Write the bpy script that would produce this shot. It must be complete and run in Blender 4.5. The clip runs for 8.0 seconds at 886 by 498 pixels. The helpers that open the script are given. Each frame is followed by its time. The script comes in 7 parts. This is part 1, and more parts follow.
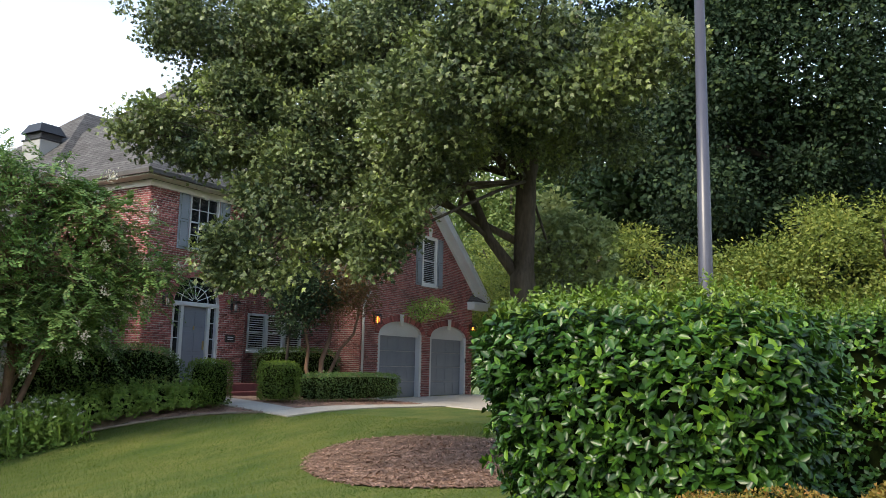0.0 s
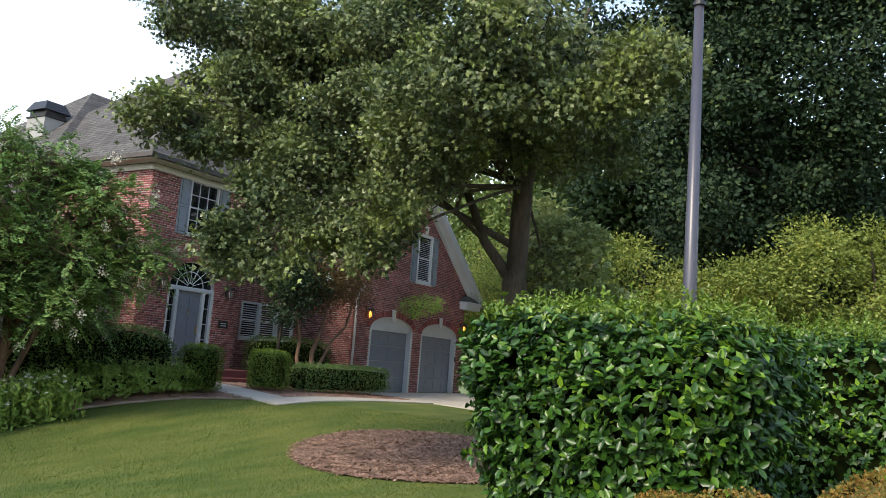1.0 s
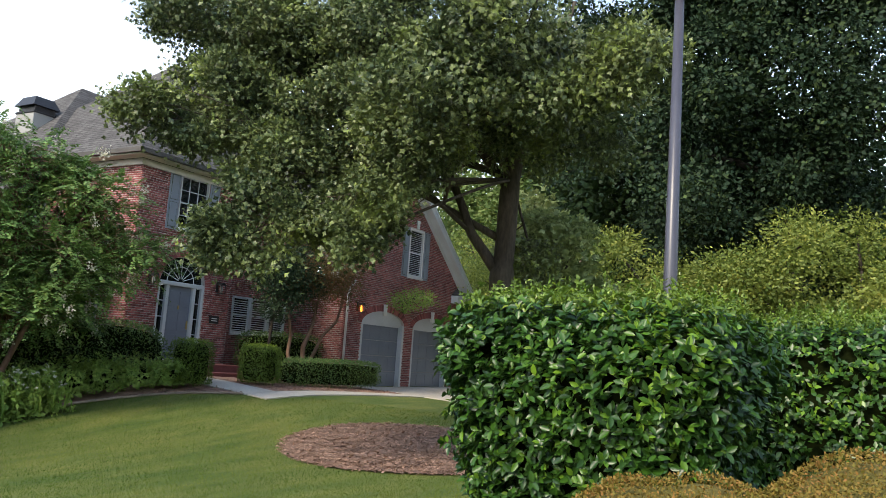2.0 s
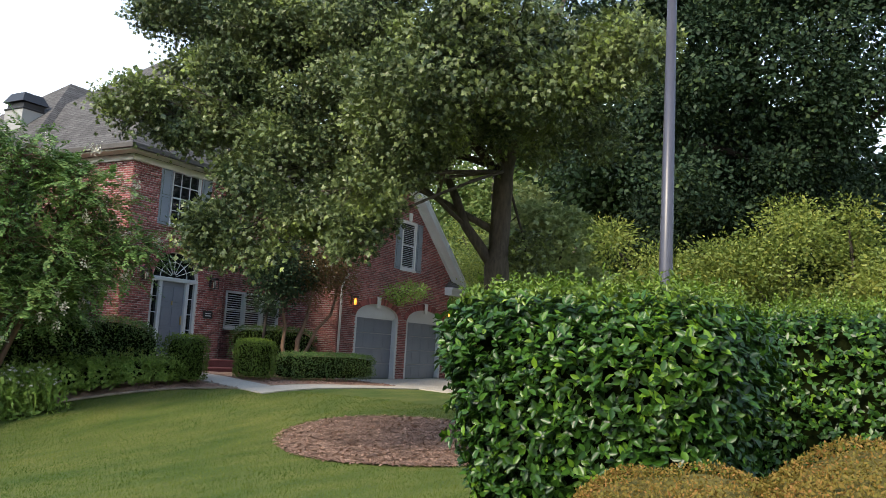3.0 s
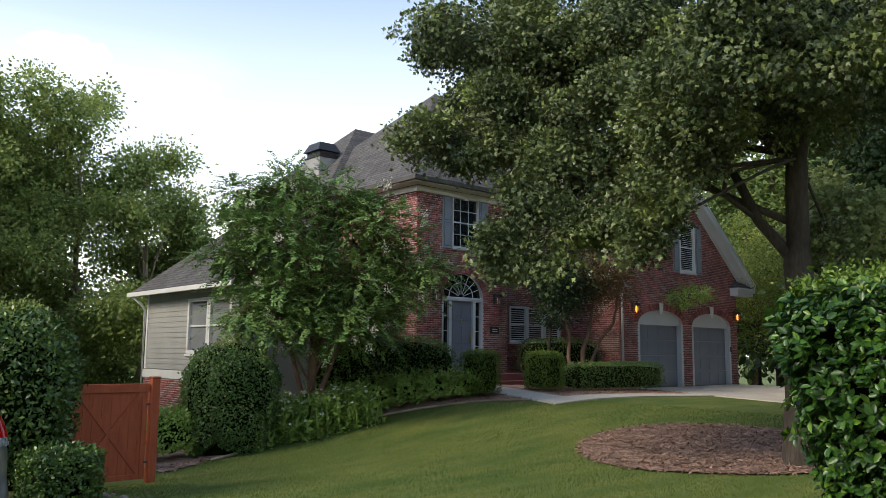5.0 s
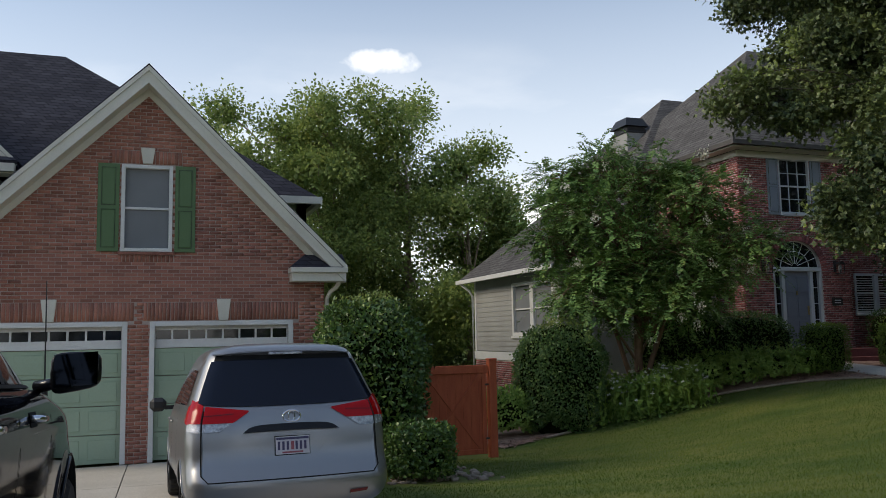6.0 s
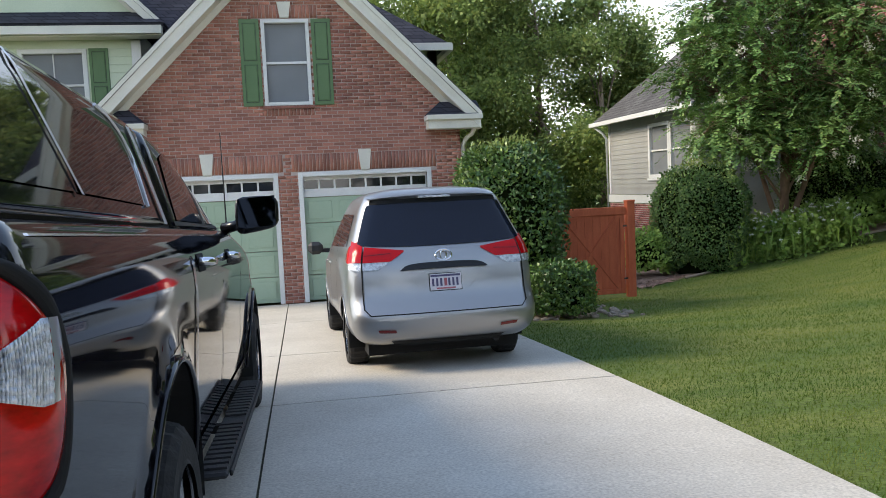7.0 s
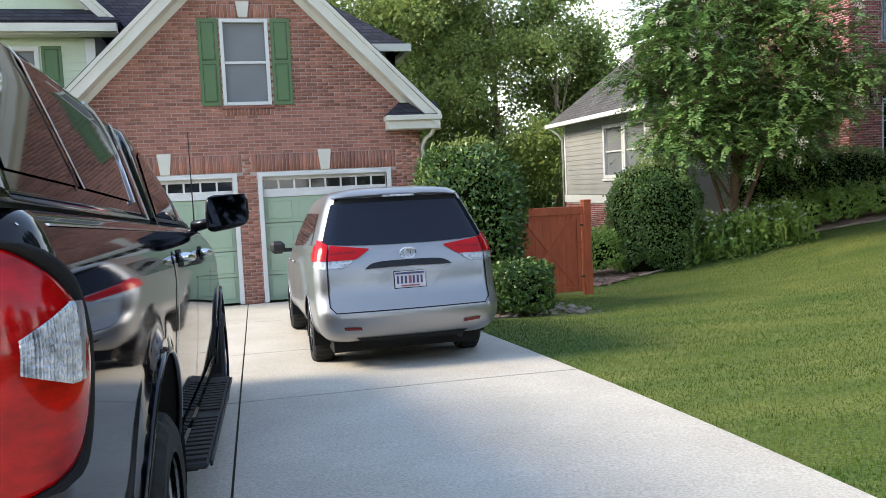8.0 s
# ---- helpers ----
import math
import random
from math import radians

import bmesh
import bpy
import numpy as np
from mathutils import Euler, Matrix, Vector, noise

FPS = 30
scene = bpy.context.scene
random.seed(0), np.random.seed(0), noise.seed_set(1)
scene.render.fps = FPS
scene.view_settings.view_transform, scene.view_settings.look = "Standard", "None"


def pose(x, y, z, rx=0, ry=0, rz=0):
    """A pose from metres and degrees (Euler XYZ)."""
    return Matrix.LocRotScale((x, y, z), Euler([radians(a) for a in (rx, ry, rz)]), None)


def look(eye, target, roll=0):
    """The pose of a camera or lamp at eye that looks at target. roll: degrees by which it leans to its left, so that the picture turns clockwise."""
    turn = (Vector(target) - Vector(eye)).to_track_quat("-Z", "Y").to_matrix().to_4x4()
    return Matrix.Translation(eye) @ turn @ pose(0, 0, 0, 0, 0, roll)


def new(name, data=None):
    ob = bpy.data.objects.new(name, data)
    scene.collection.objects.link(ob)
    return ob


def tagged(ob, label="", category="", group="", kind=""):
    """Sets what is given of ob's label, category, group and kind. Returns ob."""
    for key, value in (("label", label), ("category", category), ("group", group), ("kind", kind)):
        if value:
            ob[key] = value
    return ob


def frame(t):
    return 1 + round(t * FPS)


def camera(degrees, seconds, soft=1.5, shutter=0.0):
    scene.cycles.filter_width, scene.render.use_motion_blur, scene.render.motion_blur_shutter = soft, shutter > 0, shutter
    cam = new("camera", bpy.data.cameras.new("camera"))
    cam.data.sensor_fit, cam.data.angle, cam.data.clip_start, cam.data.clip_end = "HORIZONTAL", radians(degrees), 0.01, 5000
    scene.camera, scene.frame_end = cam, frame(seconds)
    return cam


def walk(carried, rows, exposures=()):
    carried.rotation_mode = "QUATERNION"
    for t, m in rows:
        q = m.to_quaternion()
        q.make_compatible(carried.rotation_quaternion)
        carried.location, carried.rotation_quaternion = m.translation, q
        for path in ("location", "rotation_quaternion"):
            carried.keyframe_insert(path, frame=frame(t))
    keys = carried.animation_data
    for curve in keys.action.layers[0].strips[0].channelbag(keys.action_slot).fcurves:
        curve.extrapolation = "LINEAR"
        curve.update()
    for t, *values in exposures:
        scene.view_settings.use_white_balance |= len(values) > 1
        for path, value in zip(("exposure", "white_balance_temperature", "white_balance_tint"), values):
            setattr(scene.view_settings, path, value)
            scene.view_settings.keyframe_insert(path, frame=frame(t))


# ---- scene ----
cam = camera(57.6, 8.0, soft=0.5)
PATH = [
    (0, (0.551, 0.414, 1.725), (2.244, 1.442, 2.006), 1.3), 
    (0.5, (0.353, 0.438, 1.711), (2.045, 1.467, 1.988), 4.1), 
    (1, (0.336, 0.268, 1.711), (2.034, 1.287, 1.988), 4.4), 
    (1.5, (0.344, 0.124, 1.68), (2.048, 1.135, 1.952), 4.2), 
    (3, (0.299, 0.168, 1.699), (2.02, 1.157, 1.945), 3.3), 
    (3.5, (0.231, 0.145, 1.71), (1.967, 1.107, 1.954), 2.3), 
    (4, (0.201, 0.152, 1.724), (1.911, 1.16, 1.97), 1.1), 
    (4.2, (0.178, 0.146, 1.727), (1.804, 1.285, 1.973), 0.9), 
    (5.3, (-0.113, 0.396, 1.608), (1.074, 1.986, 1.858), -0.1), 
    (5.5, (-0.13, 0.412, 1.65), (0.945, 2.081, 1.895), -0.6), 
    (6, (-0.218, 0.437, 1.632), (0.443, 2.314, 1.84), -1.1), 
    (6.1, (-0.297, 0.536, 1.626), (0.267, 2.449, 1.777), -1.1), 
    (6.3, (-0.363, 0.395, 1.584), (0.01, 2.36, 1.574), -2.3), 
    (6.5, (-0.305, 0.338, 1.572), (0.0, 2.31, 1.43), -2.7), 
    (7, (-0.411, 0.325, 1.579), (-0.065, 2.288, 1.421), -2.6), 
    (7.5, (-0.558, 0.282, 1.569), (-0.098, 2.221, 1.401), -3.1), 
    (8, (-0.518, 0.199, 1.567), (-0.065, 2.14, 1.406), -2.6), 
]
EXPOSURES = [(0, 1.31), (4.2, 1.31), (5.3, 0.50), (6.1, 0.10), (6.5, 0.45), (7, 1.27), (7.5, 1.52), (8, 1.57)]
walk(cam, [(t, look(eye, target, roll)) for t, eye, target, roll in PATH], EXPOSURES)

# ---- world, sun ----
world = bpy.data.worlds.new("world")
scene.world = world
world.use_nodes = True
SUN_AZ, SUN_EL = 171.0, 36.0          # degrees: compass way of the sun seen from above (anticlockwise from +x), height


def make_world():
    nt = world.node_tree
    nt.nodes.clear()
    out = nt.nodes.new("ShaderNodeOutputWorld")
    bg = nt.nodes.new("ShaderNodeBackground")
    sky = nt.nodes.new("ShaderNodeTexSky")
    sky.sky_type = "NISHITA"
    sky.sun_disc = False
    sky.sun_elevation = radians(SUN_EL)
    sky.sun_rotation = radians(90 - SUN_AZ)
    sky.air_density, sky.dust_density, sky.ozone_density = 1.2, 0.3, 2.5
    # soft evening clouds
    tc = nt.nodes.new("ShaderNodeTexCoord")
    mp = nt.nodes.new("ShaderNodeMapping")
    mp.inputs["Scale"].default_value = (1.0, 1.0, 3.2)
    no = nt.nodes.new("ShaderNodeTexNoise")
    no.inputs["Scale"].default_value, no.inputs["Detail"].default_value = 2.0, 7.0
    ramp = nt.nodes.new("ShaderNodeValToRGB")
    ramp.color_ramp.elements[0].position, ramp.color_ramp.elements[1].position = 0.46, 0.62
    mix = nt.nodes.new("ShaderNodeMixRGB")
    mix.inputs["Color2"].default_value = (10.5, 10.3, 10.0, 1)
    nt.links.new(tc.outputs["Generated"], mp.inputs["Vector"])
    nt.links.new(mp.outputs["Vector"], no.inputs["Vector"])
    nt.links.new(no.outputs["Fac"], ramp.inputs["Fac"])
    # the clouds thicken and the air whitens towards the horizon
    sep, low, haze, band, wide = (nt.nodes.new(k) for k in ("ShaderNodeSeparateXYZ", "ShaderNodeMapRange", "ShaderNodeMixRGB", "ShaderNodeMath", "ShaderNodeMapRange"))
    nt.links.new(tc.outputs["Generated"], sep.inputs["Vector"])
    for node, a, b, lo, hi in ((low, 0.10, 0.36, 1.0, 0.0), (wide, 0.12, 0.46, 0.88, 0.10)):
        node.inputs["From Min"].default_value, node.inputs["From Max"].default_value = a, b
        node.inputs["To Min"].default_value, node.inputs["To Max"].default_value = lo, hi
        nt.links.new(sep.outputs["Z"], node.inputs["Value"])
    band.operation = "MULTIPLY"
    nt.links.new(ramp.outputs["Color"], band.inputs[0])
    nt.links.new(low.outputs["Result"], band.inputs[1])
    haze.inputs["Color2"].default_value = (7.2, 7.6, 8.2, 1)
    nt.links.new(wide.outputs["Result"], haze.inputs["Fac"])
    nt.links.new(sky.outputs["Color"], haze.inputs["Color1"])
    nt.links.new(band.outputs["Value"], mix.inputs["Fac"])
    # one small cloud on its own
    dist, edge, puff, fade, one = (nt.nodes.new(k) for k in ("ShaderNodeVectorMath", "ShaderNodeMath", "ShaderNodeTexNoise", "ShaderNodeMapRange", "ShaderNodeMixRGB"))
    near = nt.nodes.new("ShaderNodeMapping")
    near.vector_type = "POINT"
    near.inputs["Location"].default_value = (-0.2455 * 54, 0, -0.3265 * 175)
    near.inputs["Scale"].default_value = (54, 0, 175)
    dist.operation, edge.operation = "LENGTH", "MULTIPLY_ADD"
    puff.inputs["Scale"].default_value, puff.inputs["Detail"].default_value = 40.0, 6.0
    edge.inputs[1].default_value, fade.inputs["From Min"].default_value, fade.inputs["From Max"].default_value = -3.2, 0.9, -0.6
    nt.links.new(tc.outputs["Generated"], near.inputs["Vector"])
    nt.links.new(near.outputs["Vector"], dist.inputs[0])
    nt.links.new(tc.outputs["Generated"], puff.inputs["Vector"])
    nt.links.new(puff.outputs["Fac"], edge.inputs[0])
    nt.links.new(dist.outputs["Value"], edge.inputs[2])
    nt.links.new(edge.outputs["Value"], fade.inputs["Value"])
    front = nt.nodes.new("ShaderNodeMath")
    front.operation = "GREATER_THAN"
    front.inputs[1].default_value = 0.5
    both = nt.nodes.new("ShaderNodeMath")
    both.operation = "MULTIPLY"
    nt.links.new(sep.outputs["Y"], front.inputs[0])
    nt.links.new(front.outputs["Value"], both.inputs[0])
    nt.links.new(fade.outputs["Result"], both.inputs[1])
    one.inputs["Color2"].default_value = (10.5, 10.3, 10.0, 1)
    nt.links.new(both.outputs["Value"], one.inputs["Fac"])
    nt.links.new(haze.outputs["Color"], one.inputs["Color1"])
    nt.links.new(one.outputs["Color"], mix.inputs["Color1"])
    nt.links.new(mix.outputs["Color"], bg.inputs["Color"])
    bg.inputs["Strength"].default_value = 0.13
    nt.links.new(bg.outputs["Background"], out.inputs["Surface"])


make_world()
sun_data = bpy.data.lights.new("sun", "SUN")
sun_data.energy, sun_data.angle, sun_data.color = 2.0, radians(22), (1.0, 0.86, 0.66)
sun_ob = new("sun", sun_data)
sun_ob.matrix_world = look((0, 0, 0), (-math.cos(radians(SUN_AZ)) * math.cos(radians(SUN_EL)), -math.sin(radians(SUN_AZ)) * math.cos(radians(SUN_EL)), -math.sin(radians(SUN_EL))))

# ---- materials ----
def nodes_of(name, rough=0.7, metal=0.0, spec=0.5):
    m = bpy.data.materials.new(name)
    m.use_nodes = True
    nt = m.node_tree
    b = nt.nodes["Principled BSDF"]
    b.inputs["Roughness"].default_value, b.inputs["Metallic"].default_value = rough, metal
    b.inputs["Specular IOR Level"].default_value = spec
    return m, nt, b


def surface(name, a, b, scale=4.0, rough=0.7, detail=60.0, bump=0.15, metal=0.0, spec=0.4, fine=0.25, stretch=(1, 1, 1), island=0.0, tone=0.0, coat=0.0):
    """Two colours mixed by large patches, darkened and lightened by a fine grain, with a bump from the grain."""
    m, nt, bs = nodes_of(name, rough, metal, spec)
    bs.inputs["Coat Weight"].default_value, bs.inputs["Coat Roughness"].default_value = coat, 0.03
    tc = nt.nodes.new("ShaderNodeTexCoord")
    mp = nt.nodes.new("ShaderNodeMapping")
    mp.inputs["Scale"].default_value = stretch
    nt.links.new(tc.outputs["Object"], mp.inputs["Vector"])
    n1, n2 = nt.nodes.new("ShaderNodeTexNoise"), nt.nodes.new("ShaderNodeTexNoise")
    n1.inputs["Scale"].default_value, n1.inputs["Detail"].default_value = scale, 5
    n2.inputs["Scale"].default_value, n2.inputs["Detail"].default_value = detail, 4
    for n in (n1, n2):
        nt.links.new(mp.outputs["Vector"], n.inputs["Vector"])
    ramp = nt.nodes.new("ShaderNodeValToRGB")
    ramp.color_ramp.elements[0].position, ramp.color_ramp.elements[1].position = 0.32, 0.68
    ramp.color_ramp.elements[0].color, ramp.color_ramp.elements[1].color = (*a, 1), (*b, 1)
    nt.links.new(n1.outputs["Fac"], ramp.inputs["Fac"])
    hs = nt.nodes.new("ShaderNodeHueSaturation")
    mr = nt.nodes.new("ShaderNodeMapRange")
    mr.inputs["From Min"].default_value, mr.inputs["From Max"].default_value = 0.25, 0.75
    mr.inputs["To Min"].default_value, mr.inputs["To Max"].default_value = 1 - fine, 1 + fine
    nt.links.new(n2.outputs["Fac"], mr.inputs["Value"])
    val = mr.outputs["Result"]
    for amount, node, socket in ((island, "ShaderNodeNewGeometry", "Random Per Island"), (tone, "ShaderNodeAttribute", "Fac")):
        if amount:
            g = nt.nodes.new(node)
            if tone:
                g.attribute_name = "tone"
            r2 = nt.nodes.new("ShaderNodeMapRange")
            r2.inputs["To Min"].default_value, r2.inputs["To Max"].default_value = 1 - amount, 1 + amount
            nt.links.new(g.outputs[socket], r2.inputs["Value"])
            mu = nt.nodes.new("ShaderNodeMath")
            mu.operation = "MULTIPLY"
            nt.links.new(val, mu.inputs[0])
            nt.links.new(r2.outputs["Result"], mu.inputs[1])
            val = mu.outputs["Value"]
    nt.links.new(val, hs.inputs["Value"])
    nt.links.new(ramp.outputs["Color"], hs.inputs["Color"])
    nt.links.new(hs.outputs["Color"], bs.inputs["Base Color"])
    if bump:
        bp = nt.nodes.new("ShaderNodeBump")
        bp.inputs["Strength"].default_value, bp.inputs["Distance"].default_value = bump, 0.01
        nt.links.new(n2.outputs["Fac"], bp.inputs["Height"])
        nt.links.new(bp.outputs["Normal"], bs.inputs["Normal"])
    return m


def plain(name, col, rough=0.5, metal=0.0, spec=0.5, coat=0.0):
    m, nt, bs = nodes_of(name, rough, metal, spec)
    bs.inputs["Base Color"].default_value = (*col, 1)
    if coat:
        bs.inputs["Coat Weight"].default_value, bs.inputs["Coat Roughness"].default_value = coat, 0.03
    return m


def foliage(name, a, b, rough=0.5, trans=0.25, spec=0.4, warm=None, patch=1.4, mottle=None, stripes=None):
    """Leaf: colour by clump and by leaf, a little light through it."""
    m, nt, bs = nodes_of(name, rough, 0.0, spec)
    geo = nt.nodes.new("ShaderNodeNewGeometry")
    tc = nt.nodes.new("ShaderNodeTexCoord")
    no = nt.nodes.new("ShaderNodeTexNoise")
    no.inputs["Scale"].default_value = patch
    no.inputs["Detail"].default_value = 4.0
    nt.links.new(tc.outputs["Object"], no.inputs["Vector"])
    add = nt.nodes.new("ShaderNodeMath")
    add.operation = "ADD"
    nt.links.new(geo.outputs["Random Per Island"], add.inputs[0])
    if stripes:
        mp, calm = nt.nodes.new("ShaderNodeMapping"), nt.nodes.new("ShaderNodeMath")
        mp.inputs["Rotation"].default_value = (0, 0, radians(stripes))
        mp.inputs["Scale"].default_value = (0.35, 2.2, 1.0)
        nt.links.new(tc.outputs["Object"], mp.inputs["Vector"])
        nt.links.new(mp.outputs["Vector"], no.inputs["Vector"])
        calm.operation, calm.inputs[1].default_value = "MULTIPLY", 0.55
        nt.links.new(geo.outputs["Random Per Island"], calm.inputs[0])
        nt.links.new(calm.outputs["Value"], add.inputs[0])
    if mottle:
        # broad patches count for more than single leaves
        mr = nt.nodes.new("ShaderNodeMapRange")
        mr.inputs["From Min"].default_value, mr.inputs["From Max"].default_value = 0.36, 0.66
        mr.inputs["To Min"].default_value, mr.inputs["To Max"].default_value = mottle
        nt.links.new(no.outputs["Fac"], mr.inputs["Value"])
        nt.links.new(mr.outputs["Result"], add.inputs[1])
    else:
        nt.links.new(no.outputs["Fac"], add.inputs[1])
    ramp = nt.nodes.new("ShaderNodeValToRGB")
    ramp.color_ramp.elements[0].position, ramp.color_ramp.elements[1].position = 0.2, 0.8
    ramp.color_ramp.elements[0].color, ramp.color_ramp.elements[1].color = (*a, 1), (*b, 1)
    if warm:
        e = ramp.color_ramp.elements.new(0.97)
        e.color = (*warm, 1)
    half = nt.nodes.new("ShaderNodeMath")
    half.operation = "MULTIPLY"
    half.inputs[1].default_value = 0.62
    nt.links.new(add.outputs["Value"], half.inputs[0])
    nt.links.new(half.outputs["Value"], ramp.inputs["Fac"])
    nt.links.new(ramp.outputs["Color"], bs.inputs["Base Color"])
    if trans:
        tr = nt.nodes.new("ShaderNodeBsdfTranslucent")
        nt.links.new(ramp.outputs["Color"], tr.inputs["Color"])
        mx = nt.nodes.new("ShaderNodeMixShader")
        mx.inputs["Fac"].default_value = trans
        nt.links.new(bs.outputs["BSDF"], mx.inputs[1])
        nt.links.new(tr.outputs["BSDF"], mx.inputs[2])
        nt.links.new(mx.outputs["Shader"], nt.nodes["Material Output"].inputs["Surface"])
    return m


M = {}
M["lawn"] = surface("lawn_soil", (0.066, 0.110, 0.016), (0.150, 0.167, 0.035), scale=1.1, detail=45, rough=0.9, bump=0.9, fine=0.55, stretch=(0.5, 1.6, 1))
M["concrete"] = surface("concrete", (0.456, 0.419, 0.358), (0.535, 0.498, 0.432), scale=1.3, detail=60, rough=0.9, bump=0.25, fine=0.25)
M["joint"] = surface("joint_dirt", (0.022, 0.022, 0.014), (0.05, 0.05, 0.026), scale=6, detail=60, rough=0.95, fine=0.4)
M["mortar"] = surface("mortar", (0.38, 0.30, 0.26), (0.47, 0.38, 0.335), scale=3, detail=150, rough=0.95)
M["mortar_grey"] = surface("mortar_grey", (0.44, 0.40, 0.37), (0.56, 0.51, 0.475), scale=3, detail=150, rough=0.95)
M["brick_b"] = surface("orange_red_brick", (0.274, 0.115, 0.087), (0.403, 0.179, 0.125), scale=1.5, detail=90, rough=0.9, tone=0.27)
M["brick_a"] = surface("dark_red_brick", (0.215, 0.073, 0.072), (0.31, 0.108, 0.100), scale=1.5, detail=90, rough=0.9, tone=0.42)
M["brick_sill"] = surface("red_brick_sill", (0.21, 0.09, 0.07), (0.30, 0.135, 0.10), scale=9, detail=60, rough=0.9)
M["trim"] = surface("cream_paint", (0.60, 0.58, 0.50), (0.68, 0.66, 0.575), scale=1.2, detail=40, rough=0.5, bump=0.03, fine=0.05)
M["white"] = surface("white_paint", (0.62, 0.62, 0.60), (0.70, 0.70, 0.68), scale=1.2, detail=40, rough=0.45, bump=0.03, fine=0.05)
M["green_door"] = surface("sage_green_paint", (0.33, 0.43, 0.31), (0.37, 0.47, 0.34), scale=1, detail=40, rough=0.5, bump=0.02, fine=0.04)
M["green_shutter"] = surface("green_shutter_paint", (0.085, 0.155, 0.065), (0.11, 0.185, 0.08), scale=2, detail=60, rough=0.55, bump=0.03, fine=0.08)
M["green_siding"] = surface("pale_green_siding", (0.52, 0.58, 0.42), (0.58, 0.64, 0.47), scale=1, detail=40, rough=0.6, bump=0.03, fine=0.05)
M["grey_siding"] = surface("grey_siding", (0.29, 0.29, 0.275), (0.345, 0.345, 0.33), scale=1, detail=40, rough=0.6, bump=0.03, fine=0.06)
M["grey_paint"] = surface("slate_grey_paint", (0.17, 0.19, 0.23), (0.21, 0.23, 0.27), scale=1, detail=40, rough=0.5, bump=0.02, fine=0.06)
M["shutter_a"] = surface("blue_grey_shutter_paint", (0.20, 0.23, 0.27), (0.25, 0.28, 0.32), scale=2, detail=60, rough=0.55, bump=0.03, fine=0.08)
M["frame_grey"] = surface("light_grey_trim_paint", (0.50, 0.52, 0.53), (0.58, 0.60, 0.61), scale=1, detail=40, rough=0.5, bump=0.02, fine=0.05)
M["glass_dark"] = plain("dark_window_glass", (0.012, 0.014, 0.017), 0.06, spec=0.6)
M["screen"] = surface("insect_screen", (0.16, 0.17, 0.18), (0.20, 0.21, 0.22), scale=1, detail=80, rough=0.55, bump=0.02, fine=0.06)
M["blind"] = plain("white_blind", (0.62, 0.62, 0.60), 0.6)
M["stain"] = surface("red_cedar_stain", (0.36, 0.075, 0.03), (0.46, 0.11, 0.045), scale=2, detail=30, rough=0.65, bump=0.2, fine=0.15, stretch=(6, 6, 1))
M["mulch"] = surface("bark_mulch", (0.20, 0.125, 0.092), (0.40, 0.26, 0.195), scale=3, detail=50, rough=0.95, bump=0.8, fine=0.5, island=0.4)
M["bark"] = surface("oak_bark", (0.04, 0.033, 0.026), (0.085, 0.068, 0.052), scale=4, detail=26, rough=0.95, bump=1.0, fine=0.4, stretch=(1, 1, 0.25))
M["bark_pale"] = surface("smooth_pale_bark", (0.24, 0.18, 0.13), (0.36, 0.28, 0.21), scale=4, detail=30, rough=0.8, bump=0.3, fine=0.2, stretch=(1, 1, 0.3))
M["iron"] = plain("black_painted_metal", (0.02, 0.02, 0.022), 0.45, 0.0)
M["pole"] = surface("dark_bronze_pole_paint", (0.055, 0.055, 0.075), (0.07, 0.07, 0.09), scale=2, detail=60, rough=0.35, bump=0.03, fine=0.08, spec=0.6)


